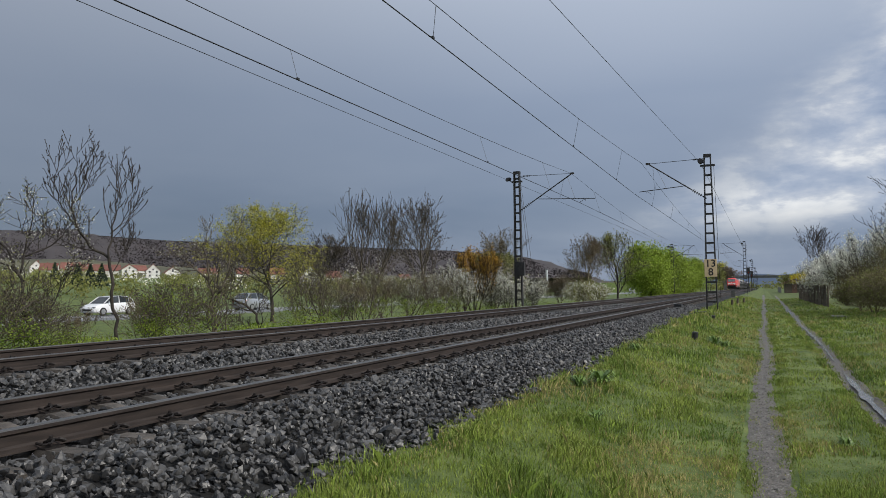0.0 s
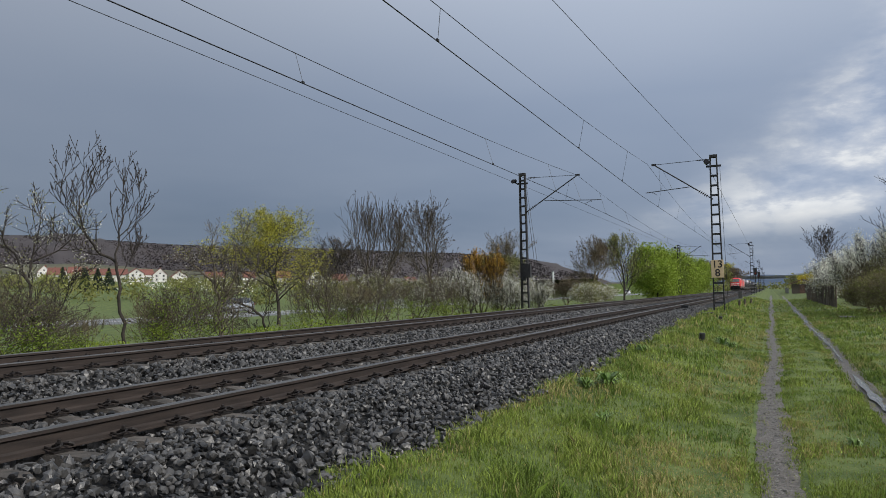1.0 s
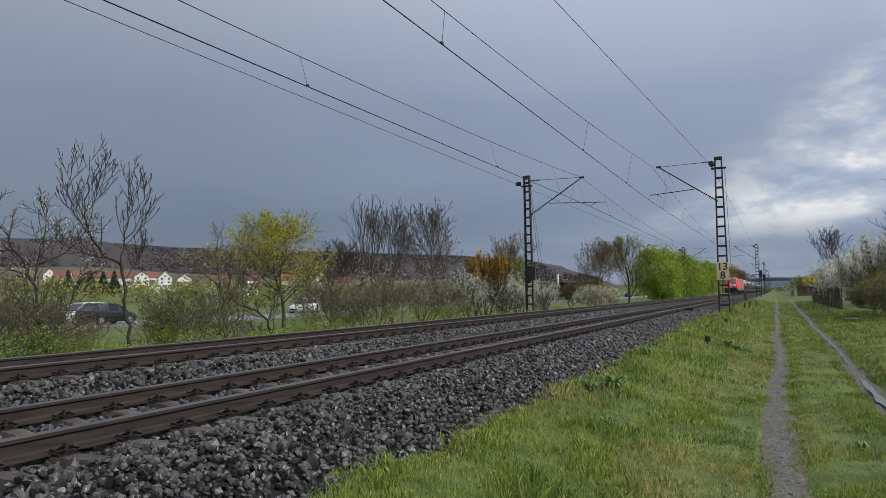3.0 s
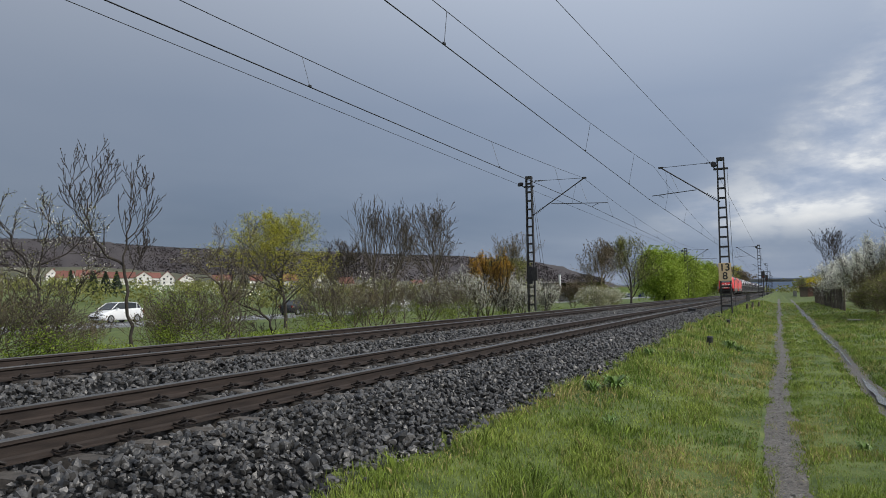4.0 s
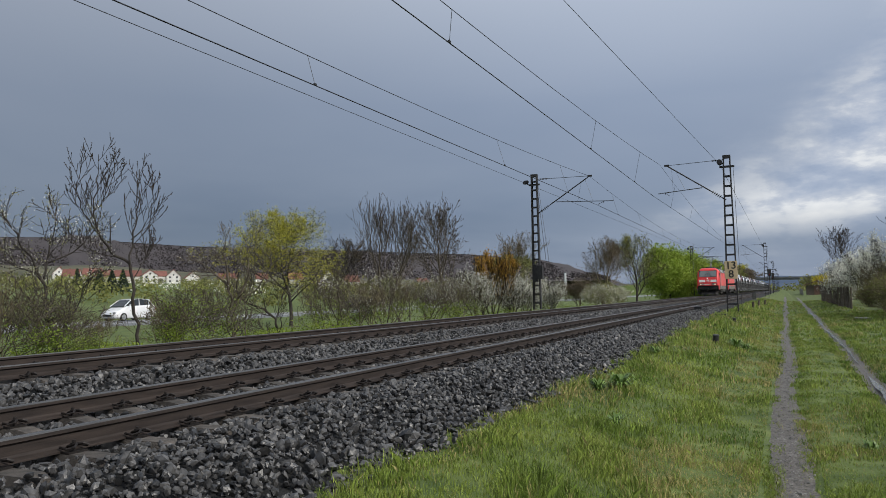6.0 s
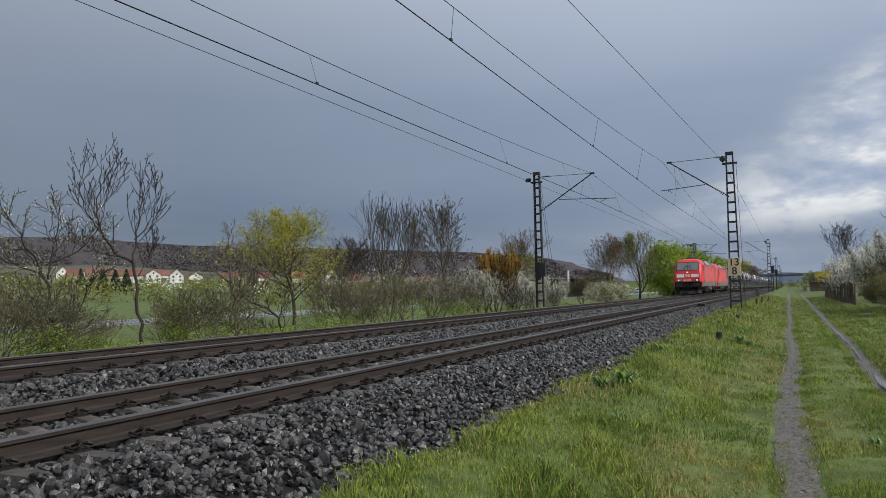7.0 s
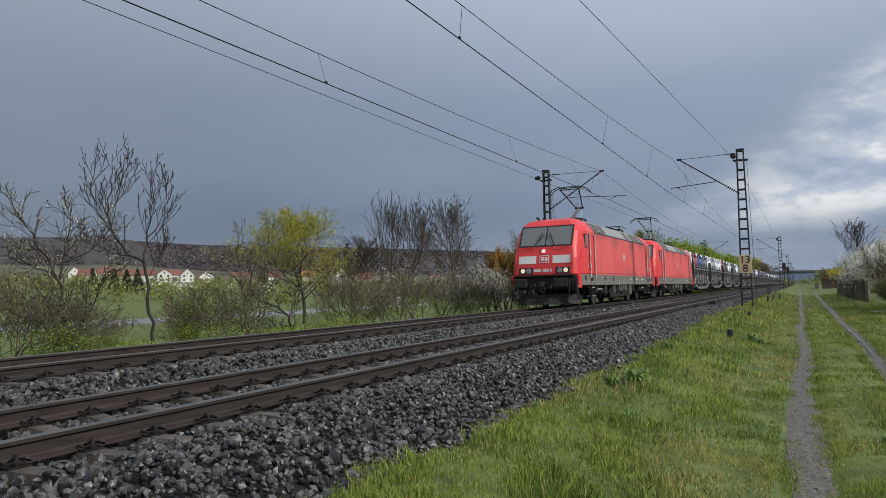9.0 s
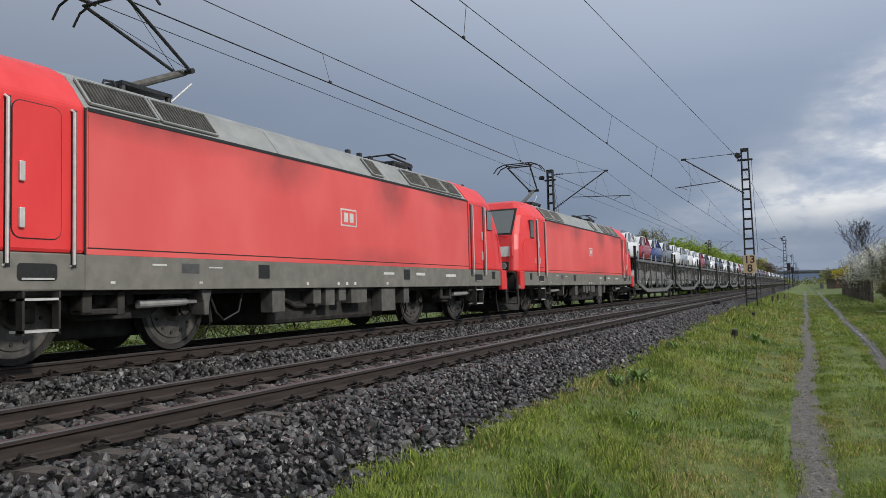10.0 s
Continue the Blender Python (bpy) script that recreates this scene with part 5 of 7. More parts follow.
def build_plants():
    P = lambda x, y, r=0: pose(x, y, gz(x, y), 0, 0, r)
    plant("tree", "young bare tree with dark buds beside the tracks", "tree", P(-15.6, 14.7, 46.7), 5.65, 3.5, 11, M_BARK_D, 4, (("crown", L_DARKBUD, 1300, 0.026, 0.01, 0.3, 1.3),), trunk=0.0105, up=0.9, fan=0.9, kids=(8, 11, 4), wob=0.07, twig=0.0075, ratio=0.5,
          mains=(((1.0, 0.8, 0), ((0, 0), (-0.01, 0.1), (-0.03, 0.25), (-0.03, 0.36), (-0.05, 0.487))), ((0.75, 0.12), ((-0.05, 0.487), (-0.13, 0.54), (-0.19, 0.63), (-0.21, 0.75), (-0.195, 0.88), (-0.187, 1.0))),
                 ((0.55, 0.12), ((-0.05, 0.487), (-0.045, 0.6), (-0.03, 0.70), (0.0, 0.80), (-0.01, 0.94))), ((0.35, 0.1), ((-0.19, 0.63), (-0.25, 0.72), (-0.28, 0.82), (-0.27, 0.97))),
                 ((0.3, 0.1), ((-0.045, 0.6), (0.02, 0.67), (0.055, 0.78), (0.04, 0.90))), ((0.3, 0.08), ((-0.09, 0.515), (-0.17, 0.53), (-0.25, 0.57), (-0.33, 0.66))), ((0.25, 0.08), ((-0.03, 0.42), (0.03, 0.52), (0.05, 0.60))), ((0.3, 0.1), ((-0.21, 0.73), (-0.15, 0.82), (-0.12, 0.97)))))
    plant("tree", "leaning bare thorn tree with pale young tips", "tree", P(-15.5, 12.4, 51.3), 4.35, 3.6, 23, M_BARK_D, 4, (("crown", L_WHITE, 1300, 0.020, 0.03, 0.55, 1), ("young_leaves", L_OLIVE, 1500, 0.022, 0.05, 0.3, 1.2)), trunk=0.0115, up=0.45, fan=1.0, kids=(8, 12, 6), wob=0.16, twig=0.0072, ratio=0.55,
          mains=(((1.0, 0.75), ((0, 0), (-0.03, 0.15), (-0.10, 0.35), (-0.115, 0.5), (-0.17, 0.63))), ((0.6, 0.12), ((-0.12, 0.53), (-0.10, 0.68), (-0.06, 0.82), (-0.09, 0.97))), ((0.6, 0.12), ((-0.17, 0.63), (-0.24, 0.74), (-0.29, 0.85), (-0.38, 1.0))),
                 ((0.45, 0.1), ((-0.10, 0.62), (0.02, 0.68), (0.10, 0.76), (0.16, 0.88))), ((0.5, 0.1), ((-0.05, 0.22), (0.04, 0.36), (0.08, 0.5), (0.16, 0.6))), ((0.5, 0.1), ((-0.02, 0.1), (-0.14, 0.24), (-0.28, 0.32), (-0.42, 0.46))), ((0.4, 0.1), ((-0.14, 0.56), (-0.26, 0.6), (-0.40, 0.72)))))
    plant("tree", "gnarled thorn tree with several pale stems", "tree", P(-15.5, 18.0, 40.7), 4.0, 3.4, 31, M_BARK, 4, (("crown", L_OLIVE, 700, 0.020, 0.03, 0.4, 1), ("blossom", L_WHITE, 350, 0.018, 0.03, 0.5, 1)), trunk=0.017, up=0.4, fan=1.0, kids=(8, 11, 6), wob=0.18, twig=0.0072, ratio=0.6,
          mains=(((1.0, 0.6), ((0.12, 0), (0.05, 0.14), (-0.01, 0.28), (0.03, 0.42), (0.0, 0.54))), ((0.8, 0.5), ((0.02, 0.0), (0.06, 0.16), (0.03, 0.33), (0.08, 0.46))), ((0.6, 0.12), ((0.0, 0.54), (-0.10, 0.64), (-0.17, 0.70), (-0.28, 0.76))), ((0.6, 0.12), ((0.0, 0.54), (0.0, 0.68), (-0.04, 0.80), (0.0, 0.93))),
                 ((0.5, 0.1), ((0.08, 0.46), (0.16, 0.62), (0.14, 0.78), (0.20, 1.0))), ((0.4, 0.1), ((0.05, 0.4), (0.2, 0.5), (0.30, 0.64), (0.32, 0.72)))))
    plant("tree", "tall shrub with crooked dark stem", "tree", P(-15.2, 20.0, 37.2), 2.75, 3.0, 37, M_BARK_D, 4, (("crown", L_OLIVE, 400, 0.018, 0.04, 0.2, 1),), trunk=0.020, up=0.5, fan=1.0, wob=0.2, kids=(7, 10, 6), twig=0.0075, ratio=0.6,
          mains=(((1.0, 0.5), ((0, 0), (0.02, 0.2), (-0.02, 0.38), (-0.14, 0.5), (-0.36, 0.58), (-0.48, 0.72), (-0.44, 0.95))), ((0.5, 0.1), ((-0.02, 0.38), (0.06, 0.55), (0.02, 0.75))), ((0.5, 0.1), ((0, 0.12), (-0.16, 0.26), (-0.26, 0.3))), ((0.4, 0.1), ((-0.36, 0.58), (-0.28, 0.72), (-0.32, 0.9)))))
    plant("tree", "maple in yellow-green spring leaf beyond the hedge", "tree", P(-27, 36.9), 7.4, 7.4, 41, M_BARK_D, 4, (("crown", L_LIME, 20000, 0.045, 0.12, 0.2, 1),), trunk=0.018, up=0.30, fan=1.1, kids=(24, 10, 6), first=0.24, twig=0.007, ratio=0.52, wob=0.10)
    plant("tree", "dark reddish bare tree beyond the hedge", "tree", P(-28, 43.8), 6.2, 4.4, 43, M_BARK_D, 4, (("crown", L_BUD, 2500, 0.04, 0.06, 0.3, 1),), trunk=0.014, up=0.7, kids=(14, 8, 6), twig=0.011)
    plant("tree", "tall upright bare tree with olive limbs", "tree", P(-30, 54.2), 10.4, 5.6, 47, M_BARK, 4, (("crown", L_DARKBUD, 2200, 0.05, 0.05, 0.35, 1),), trunk=0.013, up=0.35, fan=0.72, kids=(14, 8, 4), first=0.28, twig=0.012, stems=2, wob=0.09)
    plant("tree", "tall upright bare tree with brown limbs", "tree", P(-30, 66.0), 11.7, 7.0, 53, M_BARK, 4, (("crown", L_DARKBUD, 2600, 0.06, 0.06, 0.35, 1),), trunk=0.015, up=0.30, fan=0.85, kids=(20, 8, 4), first=0.26, twig=0.013, wob=0.09)
    plant("shrub", "shrub in orange young leaf", "shrub", P(-15.5, 40.7), 4.6, 2.4, 61, M_BARK_D, 4, (("foliage", L_ORANGE, 6500, 0.042, 0.09, 0.1, 1),), trunk=0.012, up=0.9, fan=0.55, kids=(10, 7, 5), first=0.15, stems=4, twig=0.007)
    for x, y, h, w, sd in ((-15.2, 37.6, 3.5, 2.8, 67), (-14.7, 42.0, 3.0, 2.4, 68), (-15.2, 46.1, 3.1, 2.9, 69), (-15.2, 51.2, 2.7, 2.4, 70)):
        plant("shrub", "blackthorn shrub in white blossom", "shrub", P(x, y, sd * 9), h, w, sd, M_BARK_D, 4, (("blossom", L_WHITE, 5200, 0.034, 0.12, 0.1, 1), ("foliage", L_OLIVE, 1500, 0.03, 0.12, 0.0, 1)), HEDGE, trunk=0.014, up=0.7, kids=(9, 7, 5), first=0.15, stems=4, twig=0.006)
    plant("tree", "bare tree with a yellowish lower crown", "tree", P(-24, 68.9), 8.1, 5.2, 71, M_BARK_O, 4, (("crown", L_OLIVE, 2600, 0.09, 0.2, 0.1, 0.65), ("upper_crown", L_BUD, 1500, 0.06, 0.1, 0.5, 1)), trunk=0.015, up=0.8, kids=(14, 8, 6), twig=0.012)
    plant("shrub", "pale blossoming hedge shrub beside the line", "shrub", P(-15.4, 68.5), 2.5, 3.6, 73, M_BARK_O, 4, (("blossom", L_WHITE, 2600, 0.06, 0.14, 0.05, 1), ("foliage", L_OLIVE, 3000, 0.07, 0.16, 0.0, 1)), trunk=0.014, up=0.6, kids=(9, 7, 5), stems=5, twig=0.008)
    plant("shrub", "pale blossoming hedge shrub beside the line", "shrub", P(-15.6, 73.5, 60), 2.3, 4.2, 74, M_BARK_O, 4, (("blossom", L_WHITE, 4200, 0.06, 0.14, 0.05, 1), ("foliage", L_OLIVE, 2000, 0.07, 0.16, 0.0, 1)), trunk=0.014, up=0.6, kids=(9, 7, 5), stems=5, twig=0.008)
    for x, y, h, w, sd, lv in ((-23.0, 90.0, 3.7, 5.0, 75, L_BUD), (-20.0, 93.0, 3.3, 4.6, 76, L_OLIVE)):
        plant("shrub", "reddish-brown bush on the meadow before the factory", "shrub", P(x, y, sd * 7), h, w, sd, M_BARK_O, 4, (("foliage", lv, 4200, 0.07, 0.16, 0.0, 1),), trunk=0.013, up=0.5, kids=(9, 7, 5), first=0.1, stems=5, twig=0.012)
    plant("tree", "brown budding tree beside the line", "tree", P(-17.5, 78.5), 7.8, 5.6, 79, M_BARK_O, 4, (("crown", L_BUD, 5000, 0.07, 0.16, 0.1, 1),), trunk=0.017, up=0.55, fan=1.0, kids=(16, 8, 6), first=0.15, twig=0.012)
    plant("tree", "olive budding tree with dark trunk beside the line", "tree", P(-15.3, 86.0), 8.3, 5.4, 83, M_BARK_D, 4, (("crown", L_OLIVE, 6500, 0.07, 0.18, 0.15, 1),), trunk=0.019, up=0.55, fan=1.0, kids=(15, 8, 6), first=0.15, twig=0.012)
    for x, y, h, w, sd in ((-15.2, 113.5, 8.6, 6.4, 88), (-15.2, 119.5, 8.8, 6.6, 89), (-15.0, 129.0, 8.4, 6.6, 90), (-14.6, 142.0, 8.2, 6.0, 91), (-14.6, 158.0, 7.8, 5.5, 92), (-14.6, 176.0, 8.2, 5.6, 93)):
        plant("tree", "dense bright green leafy tree beside the line", "tree", P(x, y, sd * 7), h, w, sd, M_BARK_D, 4, (("crown", L_GREEN, 17000, 0.13, 0.45, 0.04, 1), ("lower_crown", L_GREEN, 9000, 0.13, 0.75, 0.0, 0.5)), "green trees along the line", trunk=0.016, up=0.4, fan=1.1, kids=(18, 8, 6), first=0.05, twig=0.012, stems=2)
    for x, y, h, w, sd, lm, lb in ((-15, 205, 8.5, 7, 97, L_BUD, "brown bare tree far along the line"), (-14.8, 240, 9, 7, 98, L_OLIVE, "olive tree far along the line"), (-14.5, 303, 10, 9, 99, L_BUD, "brown bare tree far along the line"), (-16, 390, 14, 10, 100, L_LIME, "yellow-green tree far along the line")):
        plant("tree", lb, "tree", P(x, y), h, w, sd, M_BARK_O, 4, (("crown", lm, 6000, 0.20, 0.4, 0.15, 1),), trunk=0.015, up=0.7, kids=(12, 7, 5), twig=0.03)
    # mixed bare shrubs of the hedge
    base = []
    for i, (h, w, sd, bark, lv, lc) in enumerate(((2.7, 3.0, 111, M_BARK, L_OLIVE, 900), (3.3, 3.2, 112, M_BARK, L_OLIVE, 700), (2.1, 2.4, 113, M_BARK, L_MOSS, 1700), (2.9, 2.8, 114, M_BARK_O, L_BUD, 500), (3.4, 3.2, 115, M_BARK, L_WHITE, 1300))):
        base.append(plant("shrub", ("tangled bare hedge shrub with olive twigs", "tall bare hedge shrub with few leaves", "low dark hedge shrub coming into leaf", "brown budding hedge shrub", "hedge shrub with scattered white blossom")[i], "shrub", P(-15.6, (10.3, 24.5, 16.0, 26.5, 29.8)[i]), h, w, sd, bark, 4, (("foliage", lv, lc, 0.024, 0.05, 0.15, 1), ("lower_leaves", L_MOSS, 900, 0.028, 0.12, 0.0, 0.45)), HEDGE, trunk=(0.009, 0.013, 0.009, 0.009, 0.013)[i], up=0.55, fan=0.95, kids=(7, 5, 4), first=0.25, stems=(3, 3, 3, 3, 3)[i], twig=0.0068, wob=0.17))
    for x, y, k, f in ((-15.9, 10.7, 3, 0.9), (-15.9, 7.6, 3, 0.8), (-16.2, 9.0, 3, 1.0), (-15.4, 11.3, 0, 0.75), (-15.6, 13.1, 3, 0.6), (-15.6, 16.8, 2, 1.0), (-15.6, 15.7, 3, 0.7), (-15.5, 17.3, 0, 0.9), (-15.8, 19.1, 1, 0.75), (-16.0, 12.0, 0, 0.8), (-15.5, 23.2, 1, 0.8), (-16.0, 25.6, 0, 0.9), (-15.5, 27.2, 4, 0.7),
                       (-15.5, 28.1, 1, 0.9), (-15.9, 29.0, 3, 0.95), (-15.3, 31.4, 4, 0.85), (-15.6, 32.3, 3, 1.0), (-15.8, 33.2, 0, 1.0), (-15.4, 34.9, 4, 0.95), (-15.9, 36.3, 1, 0.9), (-15.6, 39.2, 4, 0.8), (-16.2, 44.0, 0, 0.8), (-16.0, 48.5, 4, 0.8), (-16.3, 55.0, 3, 0.8)):
        o = copy_thing(base[k], pose(x, y, gz(x, y), 0, 0, 77 * k + 31 * y))
        o.scale = (f, f, f)
    # the side of the path
    plant("tree", "young bare tree with dark buds by the fence", "tree", P(5.2, 90.9), 8.5, 4.0, 131, M_BARK_D, 4, (("crown", L_DARKBUD, 800, 0.05, 0.06, 0.4, 1),), trunk=0.014, up=0.45, fan=0.75, kids=(14, 7, 4), first=0.35, twig=0.014)
    for x, y, h, w, sd in ((5.8, 64.3, 4.6, 3.4, 137), (6.2, 71.0, 4.8, 3.4, 138), (7.0, 58.0, 5.6, 3.4, 139), (5.4, 82.0, 4.4, 3.4, 140), (5.0, 75.0, 3.6, 3.0, 141)):
        plant("shrub", "blackthorn shrub in full white blossom", "shrub", P(x, y, sd * 3), h, w, sd, M_BARK_D, 4, (("blossom", L_WHITE, 8500, 0.06, 0.2, 0.25, 1), ("foliage", L_OLIVE, 1200, 0.05, 0.15, 0.0, 0.6)), "hedge beside the path", trunk=0.014, up=0.6, kids=(10, 8, 5), first=0.15, stems=4, twig=0.008)
    plant("tree", "large bare tree beside the path", "tree", P(7.7, 53.5), 8.8, 5.4, 149, M_BARK_D, 4, (("crown", L_BUD, 900, 0.035, 0.05, 0.4, 1),), trunk=0.016, up=0.7, fan=0.8, kids=(16, 9, 5), first=0.2, twig=0.010, ratio=0.5)
    for x, y, h, w, sd, lv in ((5.5, 46.0, 2.5, 3.0, 151, L_OLIVE), (5.4, 50.5, 2.3, 3.0, 152, L_OLIVE), (6.2, 42.0, 2.7, 3.4, 153, L_OLIVE), (6.0, 57.0, 3.4, 3.0, 154, L_BUD), (6.6, 80, 3.6, 3.2, 155, L_BUD), (7.5, 47, 4.2, 3.4, 156, L_OLIVE), (8.0, 100, 4.0, 5.0, 157, L_OLIVE)):
        plant("shrub", "brown hedge shrub with small olive leaves", "shrub", P(x, y, sd * 5), h, w, sd, M_BARK_O, 4, (("foliage", lv, 5200, 0.045, 0.12, 0.0, 1),), "hedge beside the path", trunk=0.012, up=0.6, kids=(10, 8, 6), first=0.1, stems=6, twig=0.007)
    for x, y, h, w, sd, lv, lb in ((10.5, 230, 5.5, 5, 161, L_YELLOW, "shrub in yellow blossom beside the shed"), (17, 300, 9, 12, 162, L_OLIVE, "olive trees behind the shed"), (26, 260, 9, 12, 163, L_LIME, "yellow-green trees behind the shed"), (12, 330, 7, 9, 164, L_OLIVE, "olive bush far along the path"), (14, 150, 6, 8, 165, L_BUD, "brown bushes behind the fence"), (11, 118, 5, 6, 166, L_OLIVE, "olive bushes behind the fence")):
        plant("shrub", lb, "shrub", P(x, y), h, w, sd, M_BARK_O, 4, (("foliage", lv, 6000, 0.16, 0.4, 0.0, 1),), trunk=0.012, up=0.7, kids=(11, 7, 5), first=0.1, stems=4, twig=0.02)
    # green undergrowth at the foot of the hedge
    rs = np.random.RandomState(4)
    n = 26000
    y = 6 + 60 * rs.beta(1.0, 2.0, n)
    cl = np.array([noise.noise(Vector((a * 0.55, 2.2, 0))) for a in y])
    x = -14.2 - rs.gamma(2.0, 0.55, n)
    top = np.clip(0.30 + 0.55 * (cl + 0.35), 0.12, 0.95)
    z = 0.05 + rs.uniform(0, 1, n) ** 0.8 * top
    v, f = leaf_quads(np.stack([x, y, z], 1), 0.045, rs)
    tagged(new("undergrowth", big_mesh("undergrowth", v, f, L_MOSS)), "fresh green nettles and weeds under the hedge", "undergrowth", kind="stuff")


build_plants()


# ---- road, fields, town and hills ----
M_WALL = mat("house_render_white", (0.55, 0.54, 0.51), (0.70, 0.69, 0.66), 0.6, 0.8, vary=0.2)
M_TILE = mat("roof_tile_red", (0.13, 0.055, 0.043), (0.22, 0.09, 0.068), 1.5, 0.8, vary=0.25)
M_PANE = glass("house_window", (0.04, 0.045, 0.05))
M_FOREST = mat("bare_forest_hill", (0.040, 0.034, 0.037), (0.060, 0.051, 0.052), 0.02, 0.95, bump=0.6, bscale=0.05, big=0.35, world_space=True)
M_VINE = mat("vineyard_slope", (0.060, 0.062, 0.036), (0.12, 0.115, 0.062), 0.02, 0.95, big=0.3, world_space=True)
# blue of the far ridge is air haze, painted into the base colour
M_HAZE_HILL = mat("distant_hill_haze", (0.045, 0.075, 0.13), (0.065, 0.10, 0.16), 0.004, 1.0, world_space=True)
M_CONIFER = mat("conifer_needles", (0.012, 0.022, 0.012), (0.03, 0.05, 0.025), 3, 0.9, island=0.3)
M_BRIDGE = mat("bridge_concrete", (0.10, 0.105, 0.11), (0.17, 0.175, 0.18), 0.8, 0.85)
M_WOOD = mat("weathered_wood", (0.05, 0.041, 0.032), (0.11, 0.09, 0.07), 6, 0.9, vary=0.25, stretch=(6, 6, 0.6))
M_ROOFB = mat("shed_roof_brown", (0.10, 0.055, 0.04), (0.17, 0.095, 0.07), 2, 0.8)
M_FACT = mat("factory_cladding", (0.50, 0.52, 0.54), (0.62, 0.64, 0.66), 0.3, 0.6)


def build_road():
    v = [(x, y, ground_z(-46, y) + (0.16 if abs(x + 46) < 3.9 else -0.1)) for y in (-60, 0, 40, 80, 140, 220, 320, 420) for x in (-50.5, -49.4, -42.6, -41.5)]
    f = [(j * 4 + i, j * 4 + i + 1, j * 4 + i + 5, j * 4 + i + 4) for j in range(7) for i in range(3)]
    rd = tagged(new("road", big_mesh("road", v, f, M_ROAD)), "wet grey asphalt country road beyond the hedge", "road", kind="structure")
    for x in (-49.1, -42.9):
        part("edge_line", Geo().box(x - 0.07, x + 0.07, -50, 400, ground_z(-46, 60) + 0.165, ground_z(-46, 60) + 0.172), M_WHITE, rd)
    for k in range(40):
        y = -20 + 9 * k
        part("centre_dash", Geo().box(-46.06, -45.94, y, y + 4, ground_z(-46, 60) + 0.165, ground_z(-46, 60) + 0.172), M_WHITE, rd)
    for y in (33, 83, 133):
        m = thing("delineator_post", "white roadside marker post on the grass", "marker post", "marker posts", pose(-41.2, y, ground_z(-41.2, y)))
        part("post", Geo().box(-0.06, 0.06, -0.05, 0.05, 0, 1.0), M_WHITE, m, bevel=0.02)
        part("band", Geo().box(-0.065, 0.065, -0.055, 0.055, 0.70, 0.88), M_BLACK, m)


def house(at, w, d, h, roof, label, wall=None):
    o = thing("house", label, "house", "houses of the village", at)
    part("wall", Geo().box(-w / 2, w / 2, -d / 2, d / 2, -3, h).add([(-w / 2, -d / 2, h), (w / 2, -d / 2, h), (0, -d / 2, h + roof), (-w / 2, d / 2, h), (w / 2, d / 2, h), (0, d / 2, h + roof)], [(0, 1, 2), (5, 4, 3), (0, 2, 5, 3), (2, 1, 4, 5)]), wall or M_WALL, o)
    for s in (-1, 1):
        e = 0.5
        part("roof", Geo().loft([[(s * (w / 2 + e), y, h - e * roof / (w / 2)), (0, y, h + roof), (0, y, h + roof + 0.3), (s * (w / 2 + e), y, h - e * roof / (w / 2) + 0.3)] for y in (-d / 2 - 0.4, d / 2 + 0.4)]), M_TILE, o, "red tiled roof slope")
    for y, sg in ((-d / 2, -1), (d / 2, 1)):
        for x in (-w / 4, w / 4):
            for z in (1.0, 3.6):
                if z + 1.2 < h:
                    part("window", Geo().box(x - 0.6, x + 0.6, y - 0.06, y + 0.06, z, z + 1.3), M_PANE, o)
        part("window", Geo().box(-0.5, 0.5, y - 0.06, y + 0.06, h + 0.4, h + 1.5), M_PANE, o)
    for s in (-1, 1):
        for y in (-d / 4, d / 4):
            part("window", Geo().box(s * w / 2 - 0.06, s * w / 2 + 0.06, y - 0.6, y + 0.6, 1.0, 2.3), M_PANE, o)
    part("chimney", Geo().box(0.5, 1.1, 1, 1.6, h + roof - 1.0, h + roof + 0.9), M_TILE, o)
    return o


def polar(az, dist):
    return -dist * math.sin(radians(az)), dist * math.cos(radians(az))


